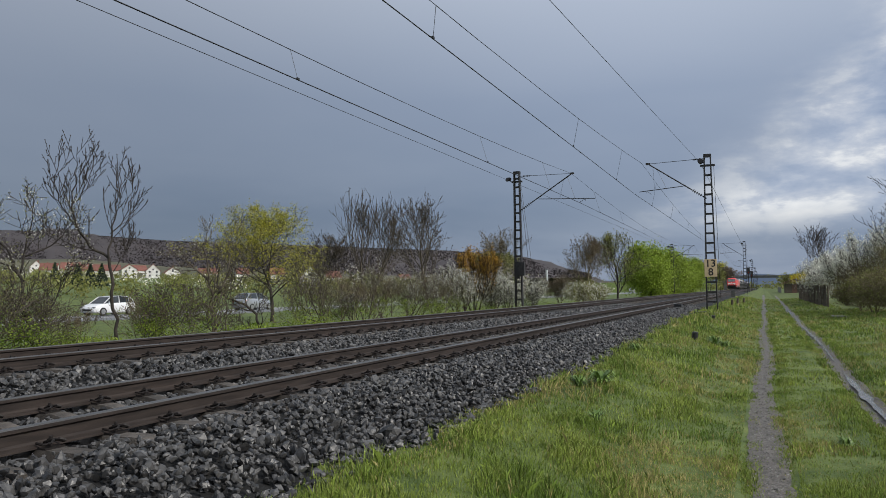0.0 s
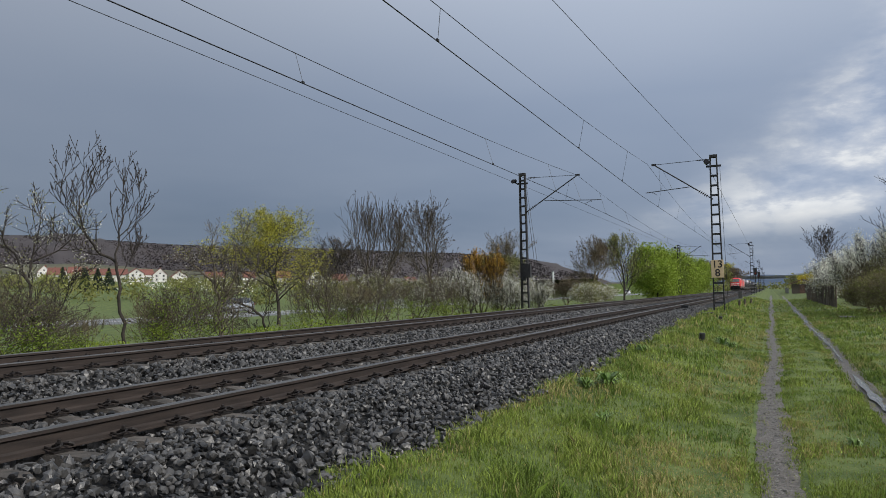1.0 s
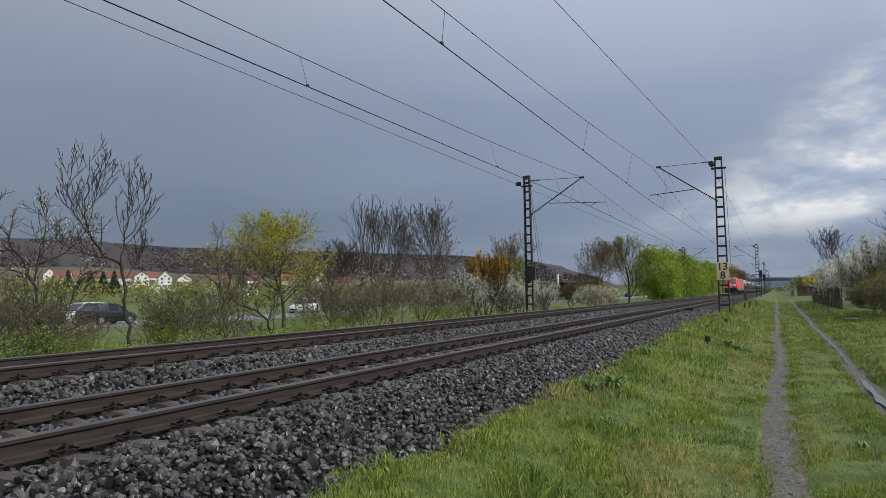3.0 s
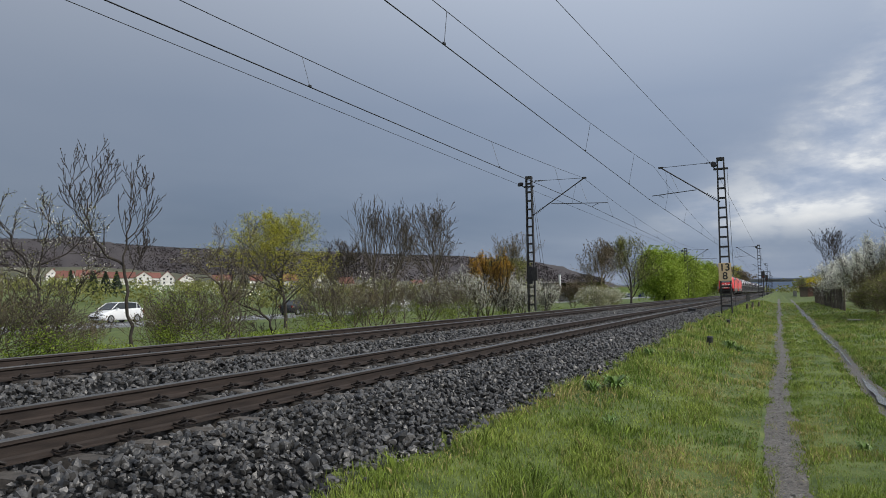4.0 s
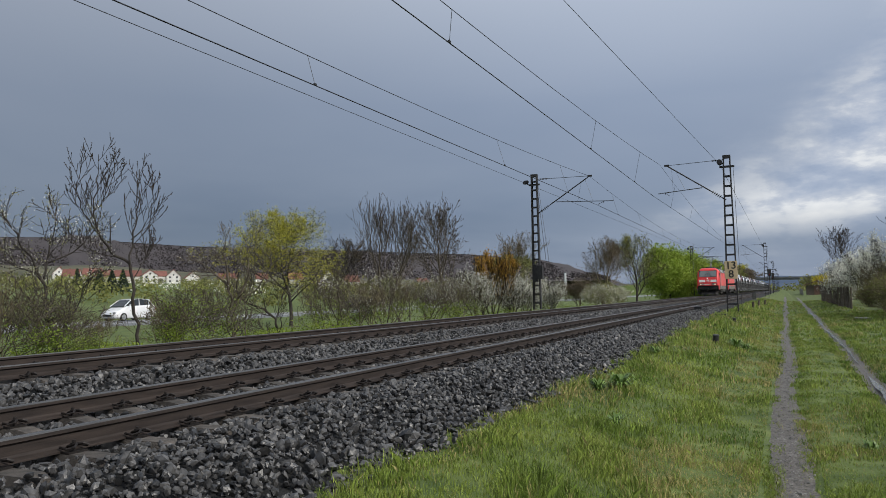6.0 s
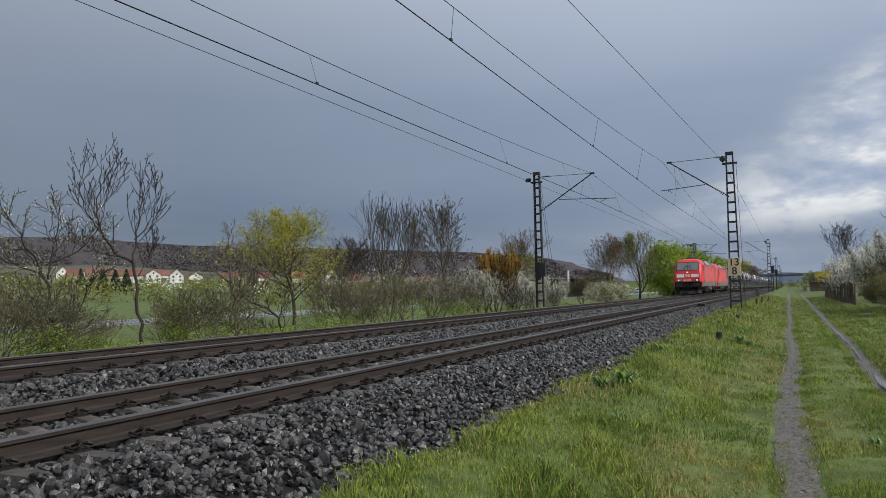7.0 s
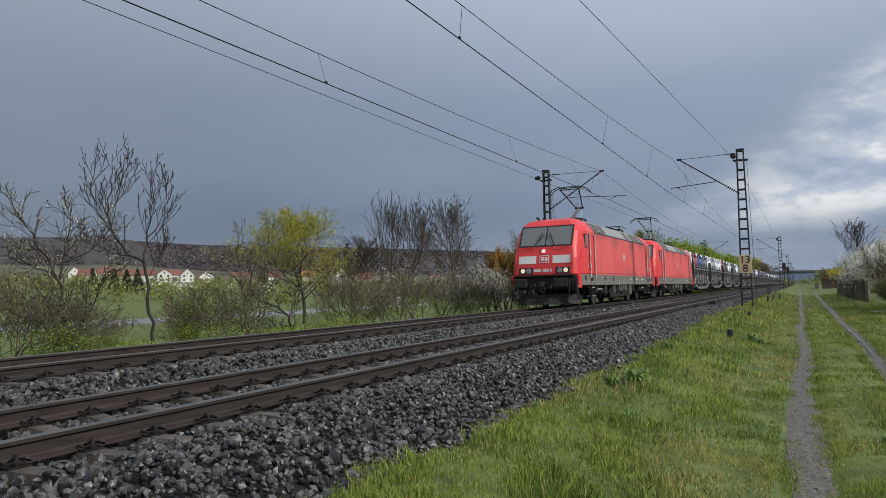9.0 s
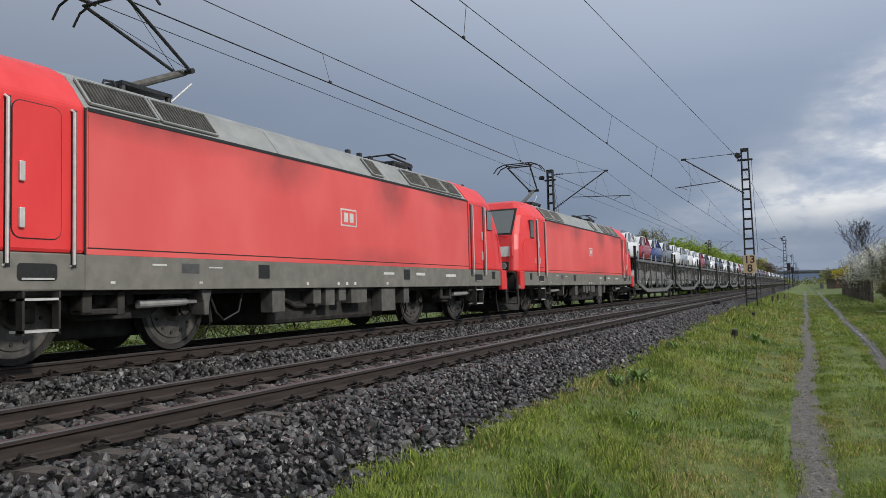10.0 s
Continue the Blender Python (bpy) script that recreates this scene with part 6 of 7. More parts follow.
def build_town():
    rnd = random.Random(12)
    spots = [(51.0, 400), (50.2, 430), (49.6, 390), (49.0, 455), (48.3, 410), (47.6, 440), (47.2, 385), (46.6, 430), (45.9, 395), (45.3, 450), (44.6, 410), (44.0, 385), (43.4, 430), (42.6, 400), (40.5, 420), (39.4, 395), (38.6, 430), (37.2, 405), (36.0, 440), (35.0, 410), (52.0, 420), (53.2, 400), (31.5, 430), (29.0, 450), (26.0, 440), (24.5, 460), (47.9, 500), (45.0, 505), (49.8, 510), (42.0, 500)]
    for az, d in spots[::2] + spots[1:12:4]:
        x, y = polar(az, d)
        d *= rnd.uniform(1.1, 1.5)
        x, y = polar(az + rnd.uniform(-0.4, 0.4), d)
        w, dd, h = rnd.uniform(8, 10), rnd.uniform(9, 12), rnd.uniform(4.0, 5.5)
        house(pose(x, y, ground_z(x, y), 0, 0, rnd.choice((40, 55, 130, 145)) + rnd.uniform(-10, 10)), w, dd, h, rnd.uniform(3, 4.5), rnd.choice(["white rendered village house with a red tiled roof", "cream rendered village house with a red gabled roof"]))
    x, y = polar(33.4, 235)
    house(pose(x, y, ground_z(x, y), 0, 0, 35), 6.0, 8, 4.6, 3.6, "tall white gabled house among the fields")
    x, y = polar(40.2, 300)
    for az, d in ((49.4, 245), (48.6, 250), (47.9, 240), (50.8, 260), (36.5, 280), (30.2, 270)):
        x, y = polar(az, d)
        c = thing("conifer", "dark conifer in the village gardens", "tree", "garden conifers", pose(x, y, ground_z(x, y) - 0.2))
        part("trunk", Geo().rod((0, 0, 0), (0, 0, 3), 0.25, 6), M_BARK_D, c)
        rs = np.random.RandomState(int(az * 10))
        k = 1400
        q = rs.uniform(0, 1, k)
        r = (1 - q) * 2.3 * (0.5 + 0.5 * rs.uniform(0, 1, k)) + 0.1
        a = rs.uniform(0, 2 * np.pi, k)
        v, f = leaf_quads(np.stack([r * np.cos(a), r * np.sin(a), 0.8 + q * 6.5], 1), 0.28, rs)
        o = new("crown", big_mesh("conifer_crown", v, f, M_CONIFER))
        o.parent = c
    # garden bushes and orchard tops between the houses
    rs = np.random.RandomState(8)
    for name, m, n, lo, hi, lab in (("garden_bushes", L_OLIVE, 30000, 150, 520, "olive garden bushes and orchards before the village"), ("orchard_blossom", L_WHITE, 2600, 230, 460, "white blossoming fruit trees in the village")):
        cen = [(rs.uniform(22, 56), rs.uniform(lo, hi)) for _ in range(110)]
        pts = []
        for az, d in cen:
            x, y = polar(az, d)
            k = n // 110
            s = rs.uniform(1.2, 2.6)
            p = rs.normal(size=(k, 3)) * (s, s, s * 0.6) + (x, y, ground_z(x, y) + s * 0.9)
            pts.append(p)
        v, f = leaf_quads(np.concatenate(pts), 0.42, rs)
        tagged(new(name, big_mesh(name, v, f, m)), lab, "bushes", kind="stuff")
    # belts of trees towards the horizon
    pts = []
    for _ in range(150):
        s = rs.choice([-1, 1])
        x, y = (rs.uniform(-260, -22), rs.uniform(330, 900)) if s < 0 else (rs.uniform(14, 220), rs.uniform(220, 800))
        k, r = 90, rs.uniform(2.2, 4.5)
        pts.append(rs.normal(size=(k, 3)) * (r, r, r * 0.55) + (x, y, ground_z(x, y) + r * 0.9))
    for _ in range(46):
        x, y, r = rs.uniform(-45, 75), rs.uniform(470, 620), rs.uniform(2.0, 3.4)
        pts.append(rs.normal(size=(90, 3)) * (r, r, r * 0.55) + (x, y, r * 0.9))
    v, f = leaf_quads(np.concatenate(pts), 0.9, rs)
    tagged(new("far_woods", big_mesh("far_woods", v, f, L_OLIVE)), "olive-brown spring woods towards the horizon", "woods", kind="stuff")
    x, y = polar(13.4, 420)
    fa = thing("factory", "long low factory hall with pale cladding", "building", at=pose(x, y, 0, 0, 0, 15))
    part("hall", Geo().box(-6, 6, -10, 10, -1, 5.4), M_FACT, fa)
    part("roof", Geo().box(-6.3, 6.3, -10.3, 10.3, 5.4, 5.9), M_FACT, fa)
    x, y = polar(15.3, 400)
    ch = thing("silo_tower", "slim white silo tower beside the factory", "tower", at=pose(x, y, 0))
    part("shaft", Geo().rod((0, 0, -1), (0, 0, 12.3), 0.6, 16), M_FACT, ch)
    part("cap", Geo().rod((0, 0, 12.3), (0, 0, 12.7), 0.7, 16), M_BRIDGE, ch)


def ridge(name, label, prof, near, far, material, base=0.0, rough=6.0, step=0.25):
    """A hill whose crest shows at the given elevations over the given headings."""
    azs = np.arange(prof[0][0], prof[-1][0], step)
    el = np.interp(azs, [p[0] for p in prof], [p[1] for p in prof])
    rows = [(0.0, 0.0), (0.25, 0.22), (0.5, 0.52), (0.75, 0.80), (0.9, 0.95), (1.0, 1.0), (1.2, 0.9)]
    v = []
    for a, e in zip(azs, el):
        for q, k in rows:
            d = near + (far - near) * q
            x, y = polar(a, d)
            z = base + k * (e * far + 1.7 - base)
            z += rough * (0.3 + k) * noise.noise(Vector((x * 0.008, y * 0.008, 1))) * 0.5 + (0.35 * rough * noise.noise(Vector((x * 0.06, y * 0.06, 5))) if k > 0.2 else 0)
            v.append((x, y, z))
    w = len(rows)
    f = [(j * w + i, j * w + i + 1, (j + 1) * w + i + 1, (j + 1) * w + i) for j in range(len(azs) - 1) for i in range(w - 1)]
    return tagged(new(name, big_mesh(name, v, f, material, True)), label, "hill", kind="structure")


def build_hills():
    ridge("backdrop_hill", "long hill covered with bare brown forest", [(8, 0.004), (11, 0.010), (13.0, 0.02), (13.7, 0.0258), (15, 0.0352), (16.9, 0.0427), (22.5, 0.0527), (31.2, 0.0603), (37.5, 0.0642), (43.4, 0.0673), (47.2, 0.0734), (49.2, 0.0752), (49.45, 0.0795), (51.3, 0.081), (51.6, 0.0768), (52.1, 0.0770), (60, 0.075), (75, 0.07), (95, 0.05)], 900, 1500, M_FOREST, 8, 9)
    ridge("backdrop_slope", "lower vineyard and field slope above the village", [(12, 0.003), (18, 0.010), (26, 0.020), (35, 0.028), (44, 0.036), (50, 0.045), (60, 0.045), (80, 0.03)], 480, 900, M_VINE, 9, 5)
    # wooded like the others; its blue is haze painted in the material
    ridge("backdrop_far_hill", "distant wooded ridge at the horizon, painted haze blue", [(-40, 0.010), (-20, 0.014), (-6, 0.0165), (-1, 0.0155), (2, 0.0150), (6, 0.012), (12, 0.01), (20, 0.008)], 3200, 4200, M_HAZE_HILL, 0, 12, 0.5)
    # forest texture on the crest: single crowns
    rs = np.random.RandomState(3)
    pts = []
    for _ in range(26000):
        a = rs.uniform(12, 56)
        d = rs.uniform(1050, 1500)
        e = np.interp(a, [8, 13.7, 16.9, 22.5, 31.2, 43.4, 52.1, 60], [0.004, 0.0258, 0.0427, 0.0527, 0.0603, 0.0673, 0.0770, 0.075])
        q = (d - 900) / 600
        k = np.interp(q, [0, 0.25, 0.5, 0.75, 0.9, 1], [0, 0.22, 0.52, 0.8, 0.95, 1])
        x, y = polar(a, d)
        pts.append((x, y, 8 + k * (e * 1500 + 1.7 - 8) + 1.0))
    v, f = leaf_quads(np.array(pts), 1.5, rs, 0.8)
    tagged(new("forest_crowns", big_mesh("forest_crowns", v, f, M_FOREST)), "bare crowns of the forest on the hill", "forest", kind="stuff")


def build_far_line():
    br = thing("road_bridge", "concrete road bridge across the railway", "bridge", at=pose(0, 420, 0))
    part("deck", Geo().box(-32, 30, -4, 4, 6.2, 7.0), M_BRIDGE, br)
    part("parapet", Geo().box(-32, 30, -4.2, -3.9, 7.0, 7.6), M_BRIDGE, br)
    for x in (-18, 26):
        part("pier", Geo().box(x - 0.8, x + 0.8, -3, 3, -0.5, 6.2), M_BRIDGE, br)
    for s, x0, x1 in ((-1, -30, -260), (1, 27, 240)):
        part("embankment", Geo().loft([[(x0, -16 + 10 * k, -0.5), (x0, 16 - 10 * k, -0.5), (x0, 4.5, 6.2), (x0, -4.5, 6.2)] if k == 0 else [(x1, -6, -0.5), (x1, 6, -0.5), (x1, 4, 0.6), (x1, -4, 0.6)] for k in (0, 1)]), M_GRASS, br, "grassy road embankment")
    for x, y in ((-3.1, 190), (-3.0, 235), (-13.2, 215)):
        sg = thing("railway_signal", "dark colour-light signal post beside the line", "railway signal", "signals along the line", pose(x, y, 0.4))
        part("post", Geo().rod((0, 0, 0), (0, 0, 5.0), 0.09, 8), M_MAST, sg)
        hd = part("signal_head", Geo().box(-0.35, 0.35, -0.15, 0.15, 4.2, 5.9), M_BLACK, sg, bevel=0.05)
        part("lamp", Geo().rod((0, -0.16, 4.7), (0, -0.19, 4.7), 0.11, 12), M_TAIL, hd)
    for x, y, h in ((-1.78, 21.6, 0.26), (-2.05, 34.5, 0.20), (-2.2, 60, 0.45), (-2.0, 66, 0.5), (-1.7, 74, 0.5)):
        st = thing("marker_stub", "short dark stump of a post in the grass", "post", "stumps in the verge", pose(x, y, ground_z(x, y) - 0.05, 4, 3, 15))
        part("stump", Geo().rod((0, 0, 0), (0, 0, h), 0.095, 9, 0.08), M_WOOD if h > 0.4 else M_BLACK, st, bevel=0.012)
        part("cap", Geo().rod((0.005, 0, h), (0.005, 0, h + 0.03), 0.10, 9, 0.07), M_BLACK, st)
    cb = thing("trackside_cabinet", "grey trackside cabinet on a low base", "cabinet", at=pose(-3.2, 92, 0.45))
    part("body", Geo().box(-0.2, 0.2, -0.2, 0.2, 0.1, 0.85), M_BOX, cb, bevel=0.02)
    part("base", Geo().box(-0.24, 0.24, -0.24, 0.24, -0.3, 0.1), M_CONC2, cb)
    part("door", Geo().box(-0.17, 0.17, -0.212, -0.2, 0.15, 0.8), M_BOX, cb)
    tr = thing("cable_trough", "concrete cable trough lid by the mast", "cable trough", at=pose(-3.0, 40.3, 0.36))
    part("lid", Geo().box(-0.28, 0.28, -0.3, 0.3, 0, 0.12), M_UNDER, tr, bevel=0.02)
    part("box", Geo().box(-0.5, 0.5, -0.25, 0.25, -0.2, 0.0), M_CONC2, tr)
    bl = thing("rail_lubricator", "small black box fixed beside the rail", "trackside box", at=pose(-4.45, 44, 0.60))
    part("box", Geo().box(-0.2, 0.2, -0.3, 0.3, 0.0, 0.16), M_BLACK, bl, bevel=0.02)
    part("lid", Geo().box(-0.22, 0.22, -0.32, 0.32, 0.16, 0.19), M_BLACK, bl)


def build_fence():
    fe = thing("garden_fence", "weathered wooden picket fence with wire along the path", "fence", at=Matrix.Identity(4))
    rnd = random.Random(3)
    pk = Geo().box(-0.015, 0.015, -0.045, 0.045, 0, 1.55).add([(-0.015, -0.045, 1.55), (0.015, -0.045, 1.55), (0.015, 0.045, 1.55), (-0.015, 0.045, 1.55), (0, 0, 1.64)], [(0, 1, 4), (1, 2, 4), (2, 3, 4), (3, 0, 4)])
    me = clean(pk.mesh("picket", M_WOOD))
    y = 62.0
    while y < 100:
        x = 4.35 - 0.010 * (y - 62)
        part("picket", me, None, fe, at=pose(x, y, ground_z(x, y) - 0.03, rnd.uniform(-2, 2), rnd.uniform(-3, 3), rnd.uniform(-6, 6)))
        y += 0.24
    for y in range(62, 101, 3):
        x = 4.39 - 0.010 * (y - 62)
        part("post", Geo().rod((x, y, 0), (x, y, 1.75), 0.06, 7), M_WOOD, fe)
    for z in (0.45, 1.3):
        part("rail", Geo().box(-0.02, 0.02, 0, 38.2, -0.04, 0.04), M_WOOD, fe, at=pose(4.39, 62, z + 0.1, 0, 0, 0.57))
    # across towards the gardens
    for k in range(9):
        x = 4.0 + 0.9 * k
        part("post", Geo().rod((x, 100.2, 0), (x, 100.2, 1.7), 0.06, 7), M_WOOD, fe)
    pf = thing("pale_fence", "pale board fence far along the path", "fence", at=pose(4.0, 200, 0))
    for k in range(24):
        part("board", Geo().box(-0.03, 0.03, 1.9 * k, 1.9 * k + 1.75, 0.1, 1.5), M_CONC2, pf)
    sh = thing("garden_shed", "wooden garden shed with a brown pitched roof", "shed", at=pose(6.4, 186, ground_z(6.4, 186)))
    part("wall", Geo().box(-2.0, 2.2, -2.5, 2.5, 0, 2.1), M_WOOD, sh)
    part("roof", Geo().loft([[(-2.6, y, 2.0), (0.1, y, 3.0), (2.8, y, 2.0), (2.8, y, 2.15), (0.1, y, 3.18), (-2.6, y, 2.15)] for y in (-3, 3)]), M_ROOFB, sh)
    part("door", Geo().box(-0.5, 0.5, -2.54, -2.5, 0, 1.9), M_ROOFB, sh)
    sb = thing("stone_slab", "flat pale stone slab lying in the grass", "stone slab", at=pose(3.6, 44, ground_z(3.6, 44)))
    part("slab", Geo().box(-0.35, 0.35, -0.5, 0.5, -0.02, 0.07), M_CONC2, sb, bevel=0.02)


def build_traffic():
    """Cars on the road: lane, colour, place at the start, speed along the road."""
    zr = ground_z(-46, 60) + 0.17
    for lane, col, y0, v, high, lb in TRAFFIC:
        c = motor_car(col, lb, "cars on the road", high=high)
        ROAD_CARS.append((c, lane, y0, v, zr))


ROAD_CARS = []
TRAFFIC = [
    (-47.8, "white", 43.9, -21.1, 0.0, "white hatchback driving on the country road"),
    (-44.3, "silver", 57.6, 26.9, 0.1, "silver estate car driving on the country road"),
    (-47.8, "silver", 82.4, -24.1, 0.0, "silver saloon car driving on the country road"),
    (-47.8, "white", 115.3, -25.0, 0.1, "white estate car driving on the country road"),
    (-44.3, "black", -0.8, 23.8, 0.0, "black car driving on the country road"),
    (-44.3, "black", -30.5, 23.3, 0.0, "black saloon car driving on the country road"),
    (-47.8, "white", 147.6, -26.1, 0.1, "white family car driving on the country road"),
    (-47.8, "white", 188.4, -24.1, 0.2, "white high-roofed car driving on the country road"),
    (-47.8, "black", 243.3, -27.4, 0.0, "black hatchback driving on the country road"),
    (-47.8, "black", 239.8, -23.5, 0.15, "black off-road car driving on the country road"),
    (-44.3, "blue", 182.0, 22.0, 0.1, "blue car driving far along the country road"),
    (-47.8, "white", 300.0, -24.0, 0.1, "white car driving far along the country road"),
    (-47.8, "grey", 360.0, -24.0, 0.0, "grey car driving far along the country road"),
]
build_road()
build_town()
build_hills()
build_far_line()
build_fence()
build_traffic()


# ---- ballast stones ----

def stone_shapes(count, seed):
    """Angular crushed stones of 20 facets, about one unit across."""
    p = (1 + 5 ** 0.5) / 2
    v = np.array([(-1, p, 0), (1, p, 0), (-1, -p, 0), (1, -p, 0), (0, -1, p), (0, 1, p), (0, -1, -p), (0, 1, -p), (p, 0, -1), (p, 0, 1), (-p, 0, -1), (-p, 0, 1)], float)
    v /= np.linalg.norm(v[0])
    f = np.array([(0, 11, 5), (0, 5, 1), (0, 1, 7), (0, 7, 10), (0, 10, 11), (1, 5, 9), (5, 11, 4), (11, 10, 2), (10, 7, 6), (7, 1, 8), (3, 9, 4), (3, 4, 2), (3, 2, 6), (3, 6, 8), (3, 8, 9), (4, 9, 5), (2, 4, 11), (6, 2, 10), (8, 6, 7), (9, 8, 1)])
    rs = np.random.RandomState(seed)
    out = []
    for _ in range(count):
        q = v * rs.uniform(0.88, 1.22, (12, 1))
        # cut by a few planes for flat faces
        for _ in range(6):
            n = rs.normal(size=3)
            n /= np.linalg.norm(n)
            d = rs.uniform(0.45, 0.72)
            over = np.maximum(q @ n - d, 0)
            q = q - over[:, None] * n
        q *= np.array([1.0, rs.uniform(0.62, 0.95), rs.uniform(0.5, 0.8)])
        out.append(q)
    return np.array(out), f


def scatter_stones():
    shapes, tri = stone_shapes(40, 2)
    rs = np.random.RandomState(6)
    P, S = [], []

    def strip(x0, x1, y0, y1, pitch, lift, rad):
        n = int((x1 - x0) * (y1 - y0) / pitch ** 2)
        x = rs.uniform(x0, x1, n)
        y = rs.uniform(y0, y1, n)
        z = np.array([bed_z(a, b) for a, b in zip(x, y)])
        keep = np.ones(n, bool)
        for xc, ys in ((XN, Y_SLEEPER), (XF, Y_SLEEPER2)):
            inside = np.abs(x - xc) < 1.26
            ph = np.abs((y - ys + PITCH / 2) % PITCH - PITCH / 2)
            keep &= ~(inside & (ph < 0.135))
            for s in (-1, 1):
                keep &= np.abs(x - xc - s * HG) > 0.10
        t = np.array([toe(b) for b in y])
        keep &= x < t + 0.10 * rs.normal(size=n) + 0.05
        x, y, z = x[keep], y[keep], z[keep]
        r = rad * rs.lognormal(0, 0.28, len(x))
        P.append(np.stack([x, y, z + lift * rs.uniform(-1, 1.3, len(x)) + 0.002], 1))
        S.append(r)

    for y0, y1, pitch, rad in ((1.5, 9, 0.057, 0.042), (9, 16, 0.059, 0.043), (16, 28, 0.066, 0.047), (28, 50, 0.090, 0.057)):
        strip(-4.45, -2.5, y0, y1, pitch * 1.12, 0.032, rad * 0.86)
        strip(-4.3, -3.0, y0, y1, pitch * 1.9, 0.05, rad * 0.88)
        strip(-7.2, -4.45, max(y0, 3), y1, pitch * 1.05, 0.014, rad * 0.92)
        strip(-8.6, -7.0, max(y0, 4), y1, pitch * 1.15, 0.032, rad * 0.98)
        strip(-11.2, -8.6, max(y0, 5), y1, pitch * 1.7, 0.012, rad)
    P, S = np.concatenate(P), np.concatenate(S)
    k = rs.randint(0, len(shapes), len(P))
    # random turns
    q = rs.normal(size=(len(P), 4))
    q /= np.linalg.norm(q, axis=1, keepdims=True)
    w, a, b, c = q.T
    R = np.stack([1 - 2 * (b * b + c * c), 2 * (a * b - c * w), 2 * (a * c + b * w), 2 * (a * b + c * w), 1 - 2 * (a * a + c * c), 2 * (b * c - a * w), 2 * (a * c - b * w), 2 * (b * c + a * w), 1 - 2 * (a * a + b * b)], 1).reshape(-1, 3, 3)
    near = np.where((P[:, 0] > -3.9) & (P[:, 0] < -2.9) & (P[:, 1] > 3.6) & (P[:, 1] < 5.2))[0][:300]
    rest = np.setdiff1d(np.arange(len(P)), near)
    V = np.einsum("nij,nkj->nki", R[rest], shapes[k[rest]]) * S[rest, None, None] + P[rest][:, None, :]
    F = tri[None] + 12 * np.arange(len(rest))[:, None, None]
    ob = new("loose_stones", big_mesh("loose_stones", V.reshape(-1, 3), F.reshape(-1, 3), M_STONE))
    ob.parent = BED
    tagged(ob, "dark grey angular crushed basalt stones", kind="stuff")
    meshes = [big_mesh("stone", s, tri, M_STONE_ONE) for s in shapes]
    for i in near:
        o = new("stone", meshes[k[i]])
        o.parent = BED
        m = Matrix([[*R[i][j] * S[i], P[i][j]] for j in range(3)] + [[0, 0, 0, 1]])
        o.matrix_basis = m


M_STONE_ONE = mat("single_stone", (0.036, 0.0355, 0.035), (0.084, 0.082, 0.080), 1.2, 0.40, bump=0.18, bscale=3.0, big=0.15, vary=0.85, spec=0.5)


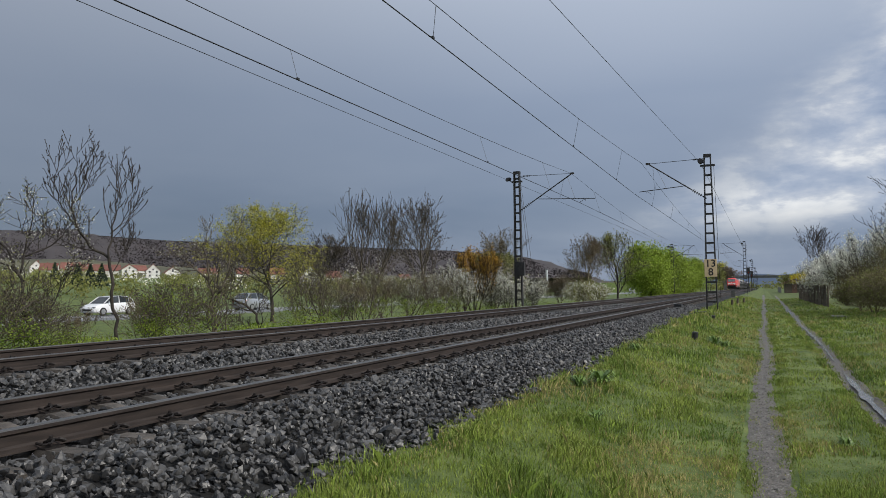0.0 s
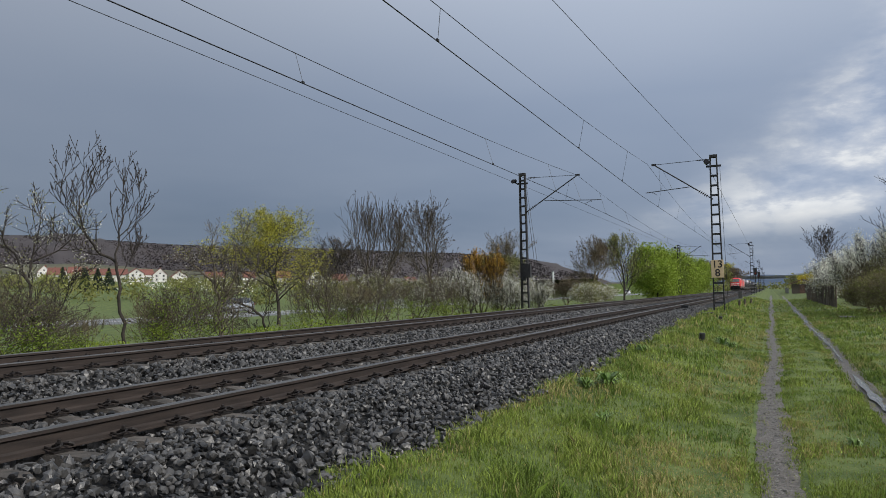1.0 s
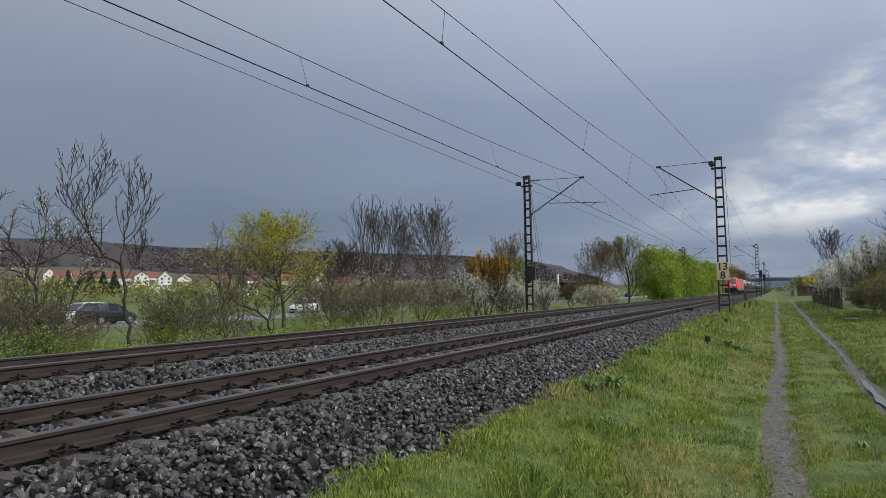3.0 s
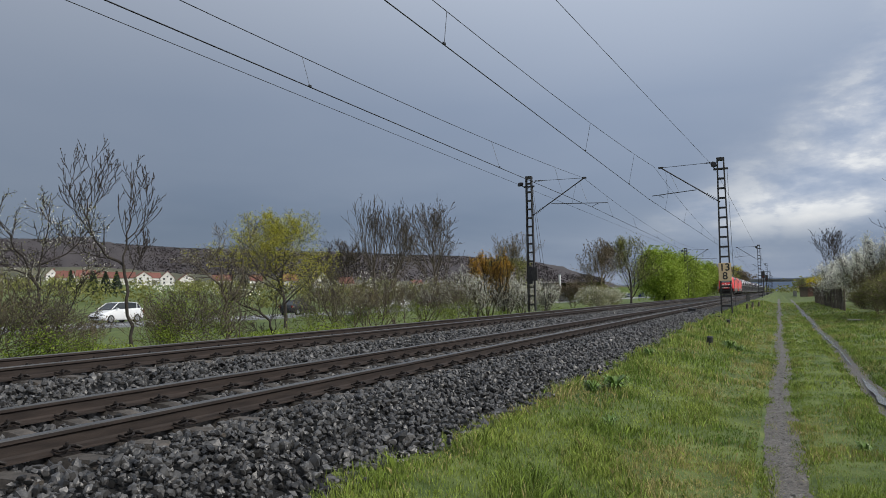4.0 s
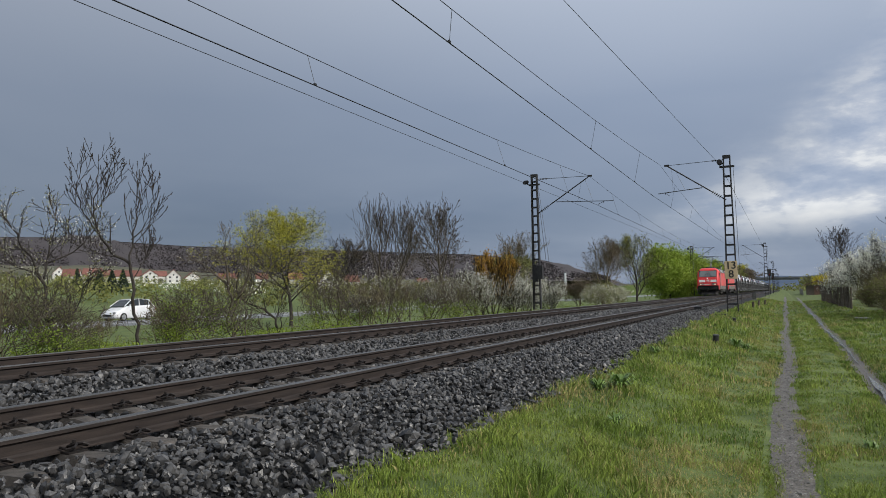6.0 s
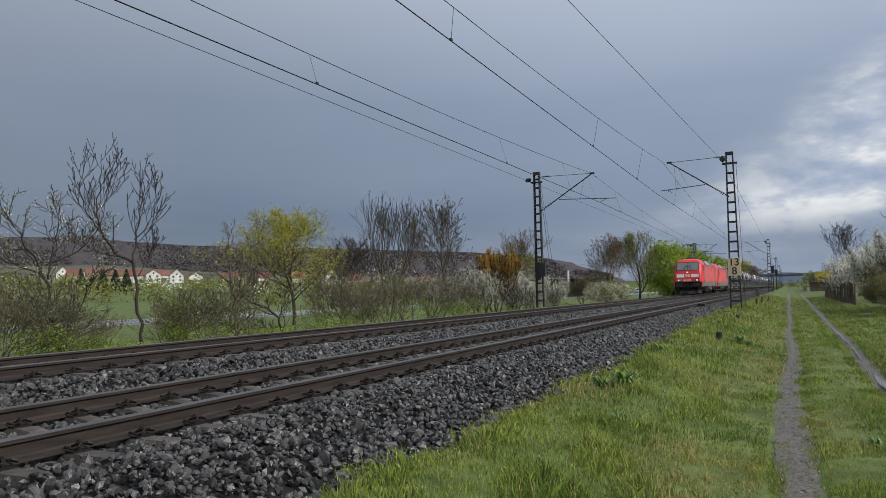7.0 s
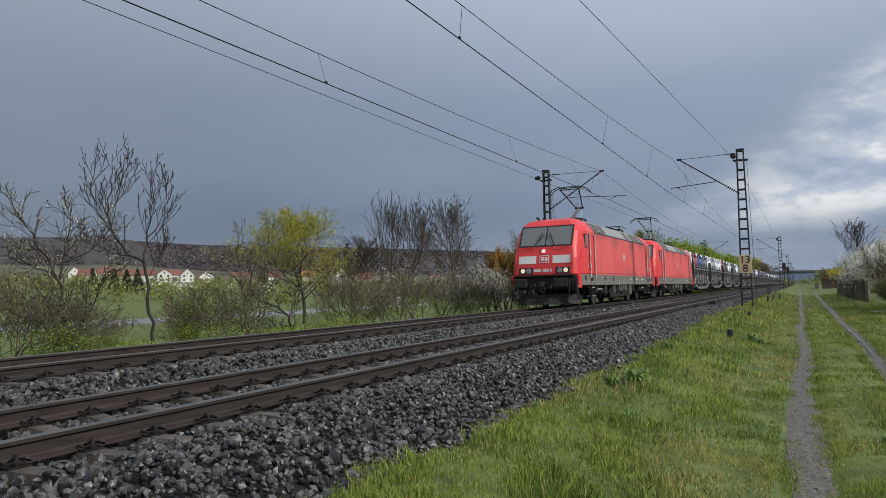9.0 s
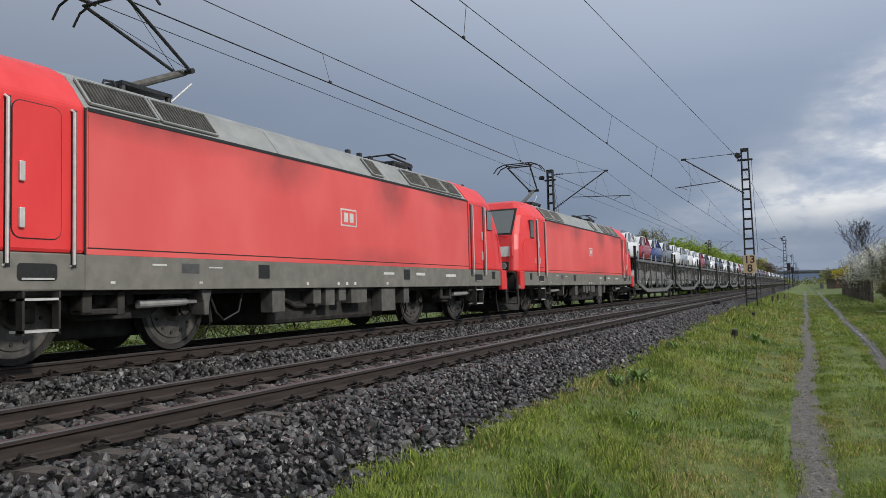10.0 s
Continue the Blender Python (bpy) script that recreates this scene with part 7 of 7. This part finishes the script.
# ---- grass ----
def grow_grass():
    rs = np.random.RandomState(9)

    def field(x0, x1, y0, y1, per_m2, hgt, wid):
        n = int((x1 - x0) * (y1 - y0) * per_m2)
        x, y = rs.uniform(x0, x1, n), rs.uniform(y0, y1, n)
        cl = np.array([noise.noise(Vector((a * 1.6, b * 1.2, 4))) + 0.6 * noise.noise(Vector((a * 5, b * 5, 9))) for a, b in zip(x, y)])
        t = np.array([toe(b) for b in y])
        keep = (x > t - 0.12 + 0.12 * rs.normal(size=n)) & (rs.uniform(0, 1, n) < 0.80 + 0.6 * cl)
        on_path = np.abs(x + 0.02 - 0.05 * np.sin(y * 0.35)) < 0.03 + 0.19 * rs.uniform(0, 1, n) ** 1.5 + 0.08 * cl
        c2 = 1.38 + 0.004 * y + 0.04 * np.sin(y * 0.3)
        on_rut = np.abs(x - c2) < 0.05 + 0.15 * rs.uniform(0, 1, n) ** 1.4 + 0.08 * cl
        keep &= ~on_path & ~on_rut
        x, y, cl = x[keep], y[keep], cl[keep]
        z = np.array([ground_z(a, b) for a, b in zip(x, y)])
        # taller on the verge, short between the wheel tracks
        tall = np.where(x < -0.9, 1.0, np.where(x < -0.3, 0.62, np.where(x < 1.1, 0.55, 0.70)))
        h = hgt * tall * (0.62 + 1.5 * np.clip(cl + 0.15, 0, 1)) * rs.uniform(0.55, 1.25, len(x))
        return np.stack([x, y, z - 0.01], 1), h, wid * rs.uniform(0.7, 1.3, len(x))

    out = [field(-3.0, 3.2, 3.2, 8, 4200, 0.088, 0.0050), field(-3.0, 3.6, 8, 14, 1600, 0.095, 0.0075), field(-3.4, 4.6, 14, 26, 560, 0.105, 0.013), field(-3.6, 6.5, 26, 55, 130, 0.14, 0.030), field(-3.6, 5.0, 55, 110, 22, 0.15, 0.06),
           # short fringe that creeps over the edges of the wheel tracks
           field(-0.42, 0.40, 3.2, 14, 3200, 0.075, 0.006), field(-0.45, 0.42, 14, 45, 700, 0.10, 0.014), field(1.05, 1.85, 4, 14, 2600, 0.075, 0.006), field(1.05, 2.0, 14, 45, 700, 0.10, 0.014)]
    P = np.concatenate([o[0] for o in out])
    h = np.concatenate([o[1] for o in out])
    w = np.concatenate([o[2] for o in out])
    a = rs.uniform(0, 2 * np.pi, len(P))
    lean = rs.uniform(0.1, 0.75, len(P))
    b = rs.uniform(0, 2 * np.pi, len(P))
    side = np.stack([np.cos(a), np.sin(a), 0 * a], 1) * (w / 2)[:, None]
    mid = P + np.stack([np.cos(b) * lean * h * 0.25, np.sin(b) * lean * h * 0.25, h * 0.55], 1)
    tip = P + np.stack([np.cos(b) * lean * h * 0.85, np.sin(b) * lean * h * 0.85, h * (1 - 0.25 * lean)], 1)
    V = np.stack([P - side, P + side, mid + side * 0.8, tip, mid - side * 0.8], 1)
    straw_p = np.array([noise.noise(Vector((p[0] * 0.9, p[1] * 0.35, 21))) for p in P]) + np.where((P[:, 0] < -0.25) & (P[:, 0] > -1.1), 0.22, 0.0)
    straw = rs.uniform(0, 1, len(P)) < np.clip(0.10 + 0.9 * (straw_p - 0.05), 0.04, 0.55)
    for sel, name, m, lab in ((~straw, "grass", M_BLADE, "fresh green meadow grass on the verge"), (straw, "dry_grass", M_STRAW, "straw-coloured dry grass among the green")):
        v = V[sel].reshape(-1, 3)
        f = np.arange(len(v)).reshape(-1, 5)
        tagged(new(name, big_mesh(name, v, f, m)), lab, "grass", kind="stuff")


def scatter_pebbles():
    """Gravel pressed into the trodden path."""
    shapes, tri = stone_shapes(12, 5)
    rs = np.random.RandomState(15)
    n = 4200
    y = 3 + 17 * rs.beta(1, 1.6, n)
    x = -0.02 + 0.05 * np.sin(y * 0.35) + rs.normal(size=n) * 0.075
    z = np.array([ground_z(a, b) for a, b in zip(x, y)]) + 0.012
    s = 0.008 * rs.lognormal(0, 0.4, n)
    V = shapes[rs.randint(0, 12, n)] * s[:, None, None] + np.stack([x, y, z], 1)[:, None, :]
    F = tri[None] + 12 * np.arange(n)[:, None, None]
    tagged(new("path_gravel", big_mesh("path_gravel", V.reshape(-1, 3), F.reshape(-1, 3), M_PEBBLE)), "grey gravel pressed into the trodden path", "gravel", kind="stuff")


M_PEBBLE = mat("path_pebble", (0.10, 0.095, 0.085), (0.26, 0.25, 0.23), 20, 0.6, island=0.5)
def weed_clump(x, y, size, seed, label):
    """A rosette of broad curved leaves."""
    rs = np.random.RandomState(seed)
    c = thing("weed_clump", label, "plant", "weeds in the verge", pose(x, y, ground_z(x, y) - 0.02))
    n = 70
    a, q = rs.uniform(0, 2 * np.pi, n), rs.uniform(0.5, 1.0, n)
    v, f = [], []
    for i in range(n):
        d = np.array([np.cos(a[i]), np.sin(a[i]), 0])
        s = np.array([-d[1], d[0], 0])
        L, up, w = size * q[i], size * rs.uniform(0.4, 1.0), size * 0.06
        o = len(v)
        for k, (r, z) in enumerate(((0.02, 0), (0.35, 0.7), (0.75, 0.95), (1.0, 0.7))):
            p = d * L * r + np.array([0, 0, up * z])
            ww = w * (0.6, 1.0, 0.8, 0.1)[k]
            v += [p - s * ww, p + s * ww]
        f += [(o + 2 * k, o + 2 * k + 1, o + 2 * k + 3, o + 2 * k + 2) for k in range(3)]
    o = new("leaves", big_mesh("weed_leaves", v, f, M_WEED))
    o.parent = c


M_WEED = mat("broad_weed_leaf", (0.085, 0.16, 0.03), (0.17, 0.26, 0.05), 3, 0.45, island=0.3)
for cx, cy, cs, k in ((-2.15, 10.6, 0.26, 1), (-2.35, 10.1, 0.20, 2), (-1.25, 21.5, 0.30, 3), (-1.0, 21.0, 0.24, 4), (-1.75, 8.3, 0.15, 5), (0.75, 9.0, 0.14, 6), (2.3, 13.5, 0.20, 7), (-2.5, 16.0, 0.2, 8)):
    weed_clump(cx, cy, cs, k, "clump of broad dark green weed leaves in the grass")
scatter_stones()
scatter_pebbles()
grow_grass()


# ---- what moves ----
def motions():
    for ob, dy, dz, turn in MOVING:
        walk(ob, [(t, pose(XF, train_y(t) + dy, ZF + dz, 0, 0, turn)) for t in (0, 2.5, 5, 7.5, 10)])
    # wheels roll with the train: row for row less than a quarter turn
    for ob, (x, y, z) in SPINNING:
        walk(ob, [(k / 30, pose(x, y, z, math.degrees(TRAIN_V / 0.625 * k / 30), 0, 0)) for k in range(301)])
    for ob, lane, y0, v, z in ROAD_CARS:
        walk(ob, [(t, pose(lane, y0 + v * t, z, 0, 0, 180 if v > 0 else 0)) for t in (0, 5, 10)])


motions()
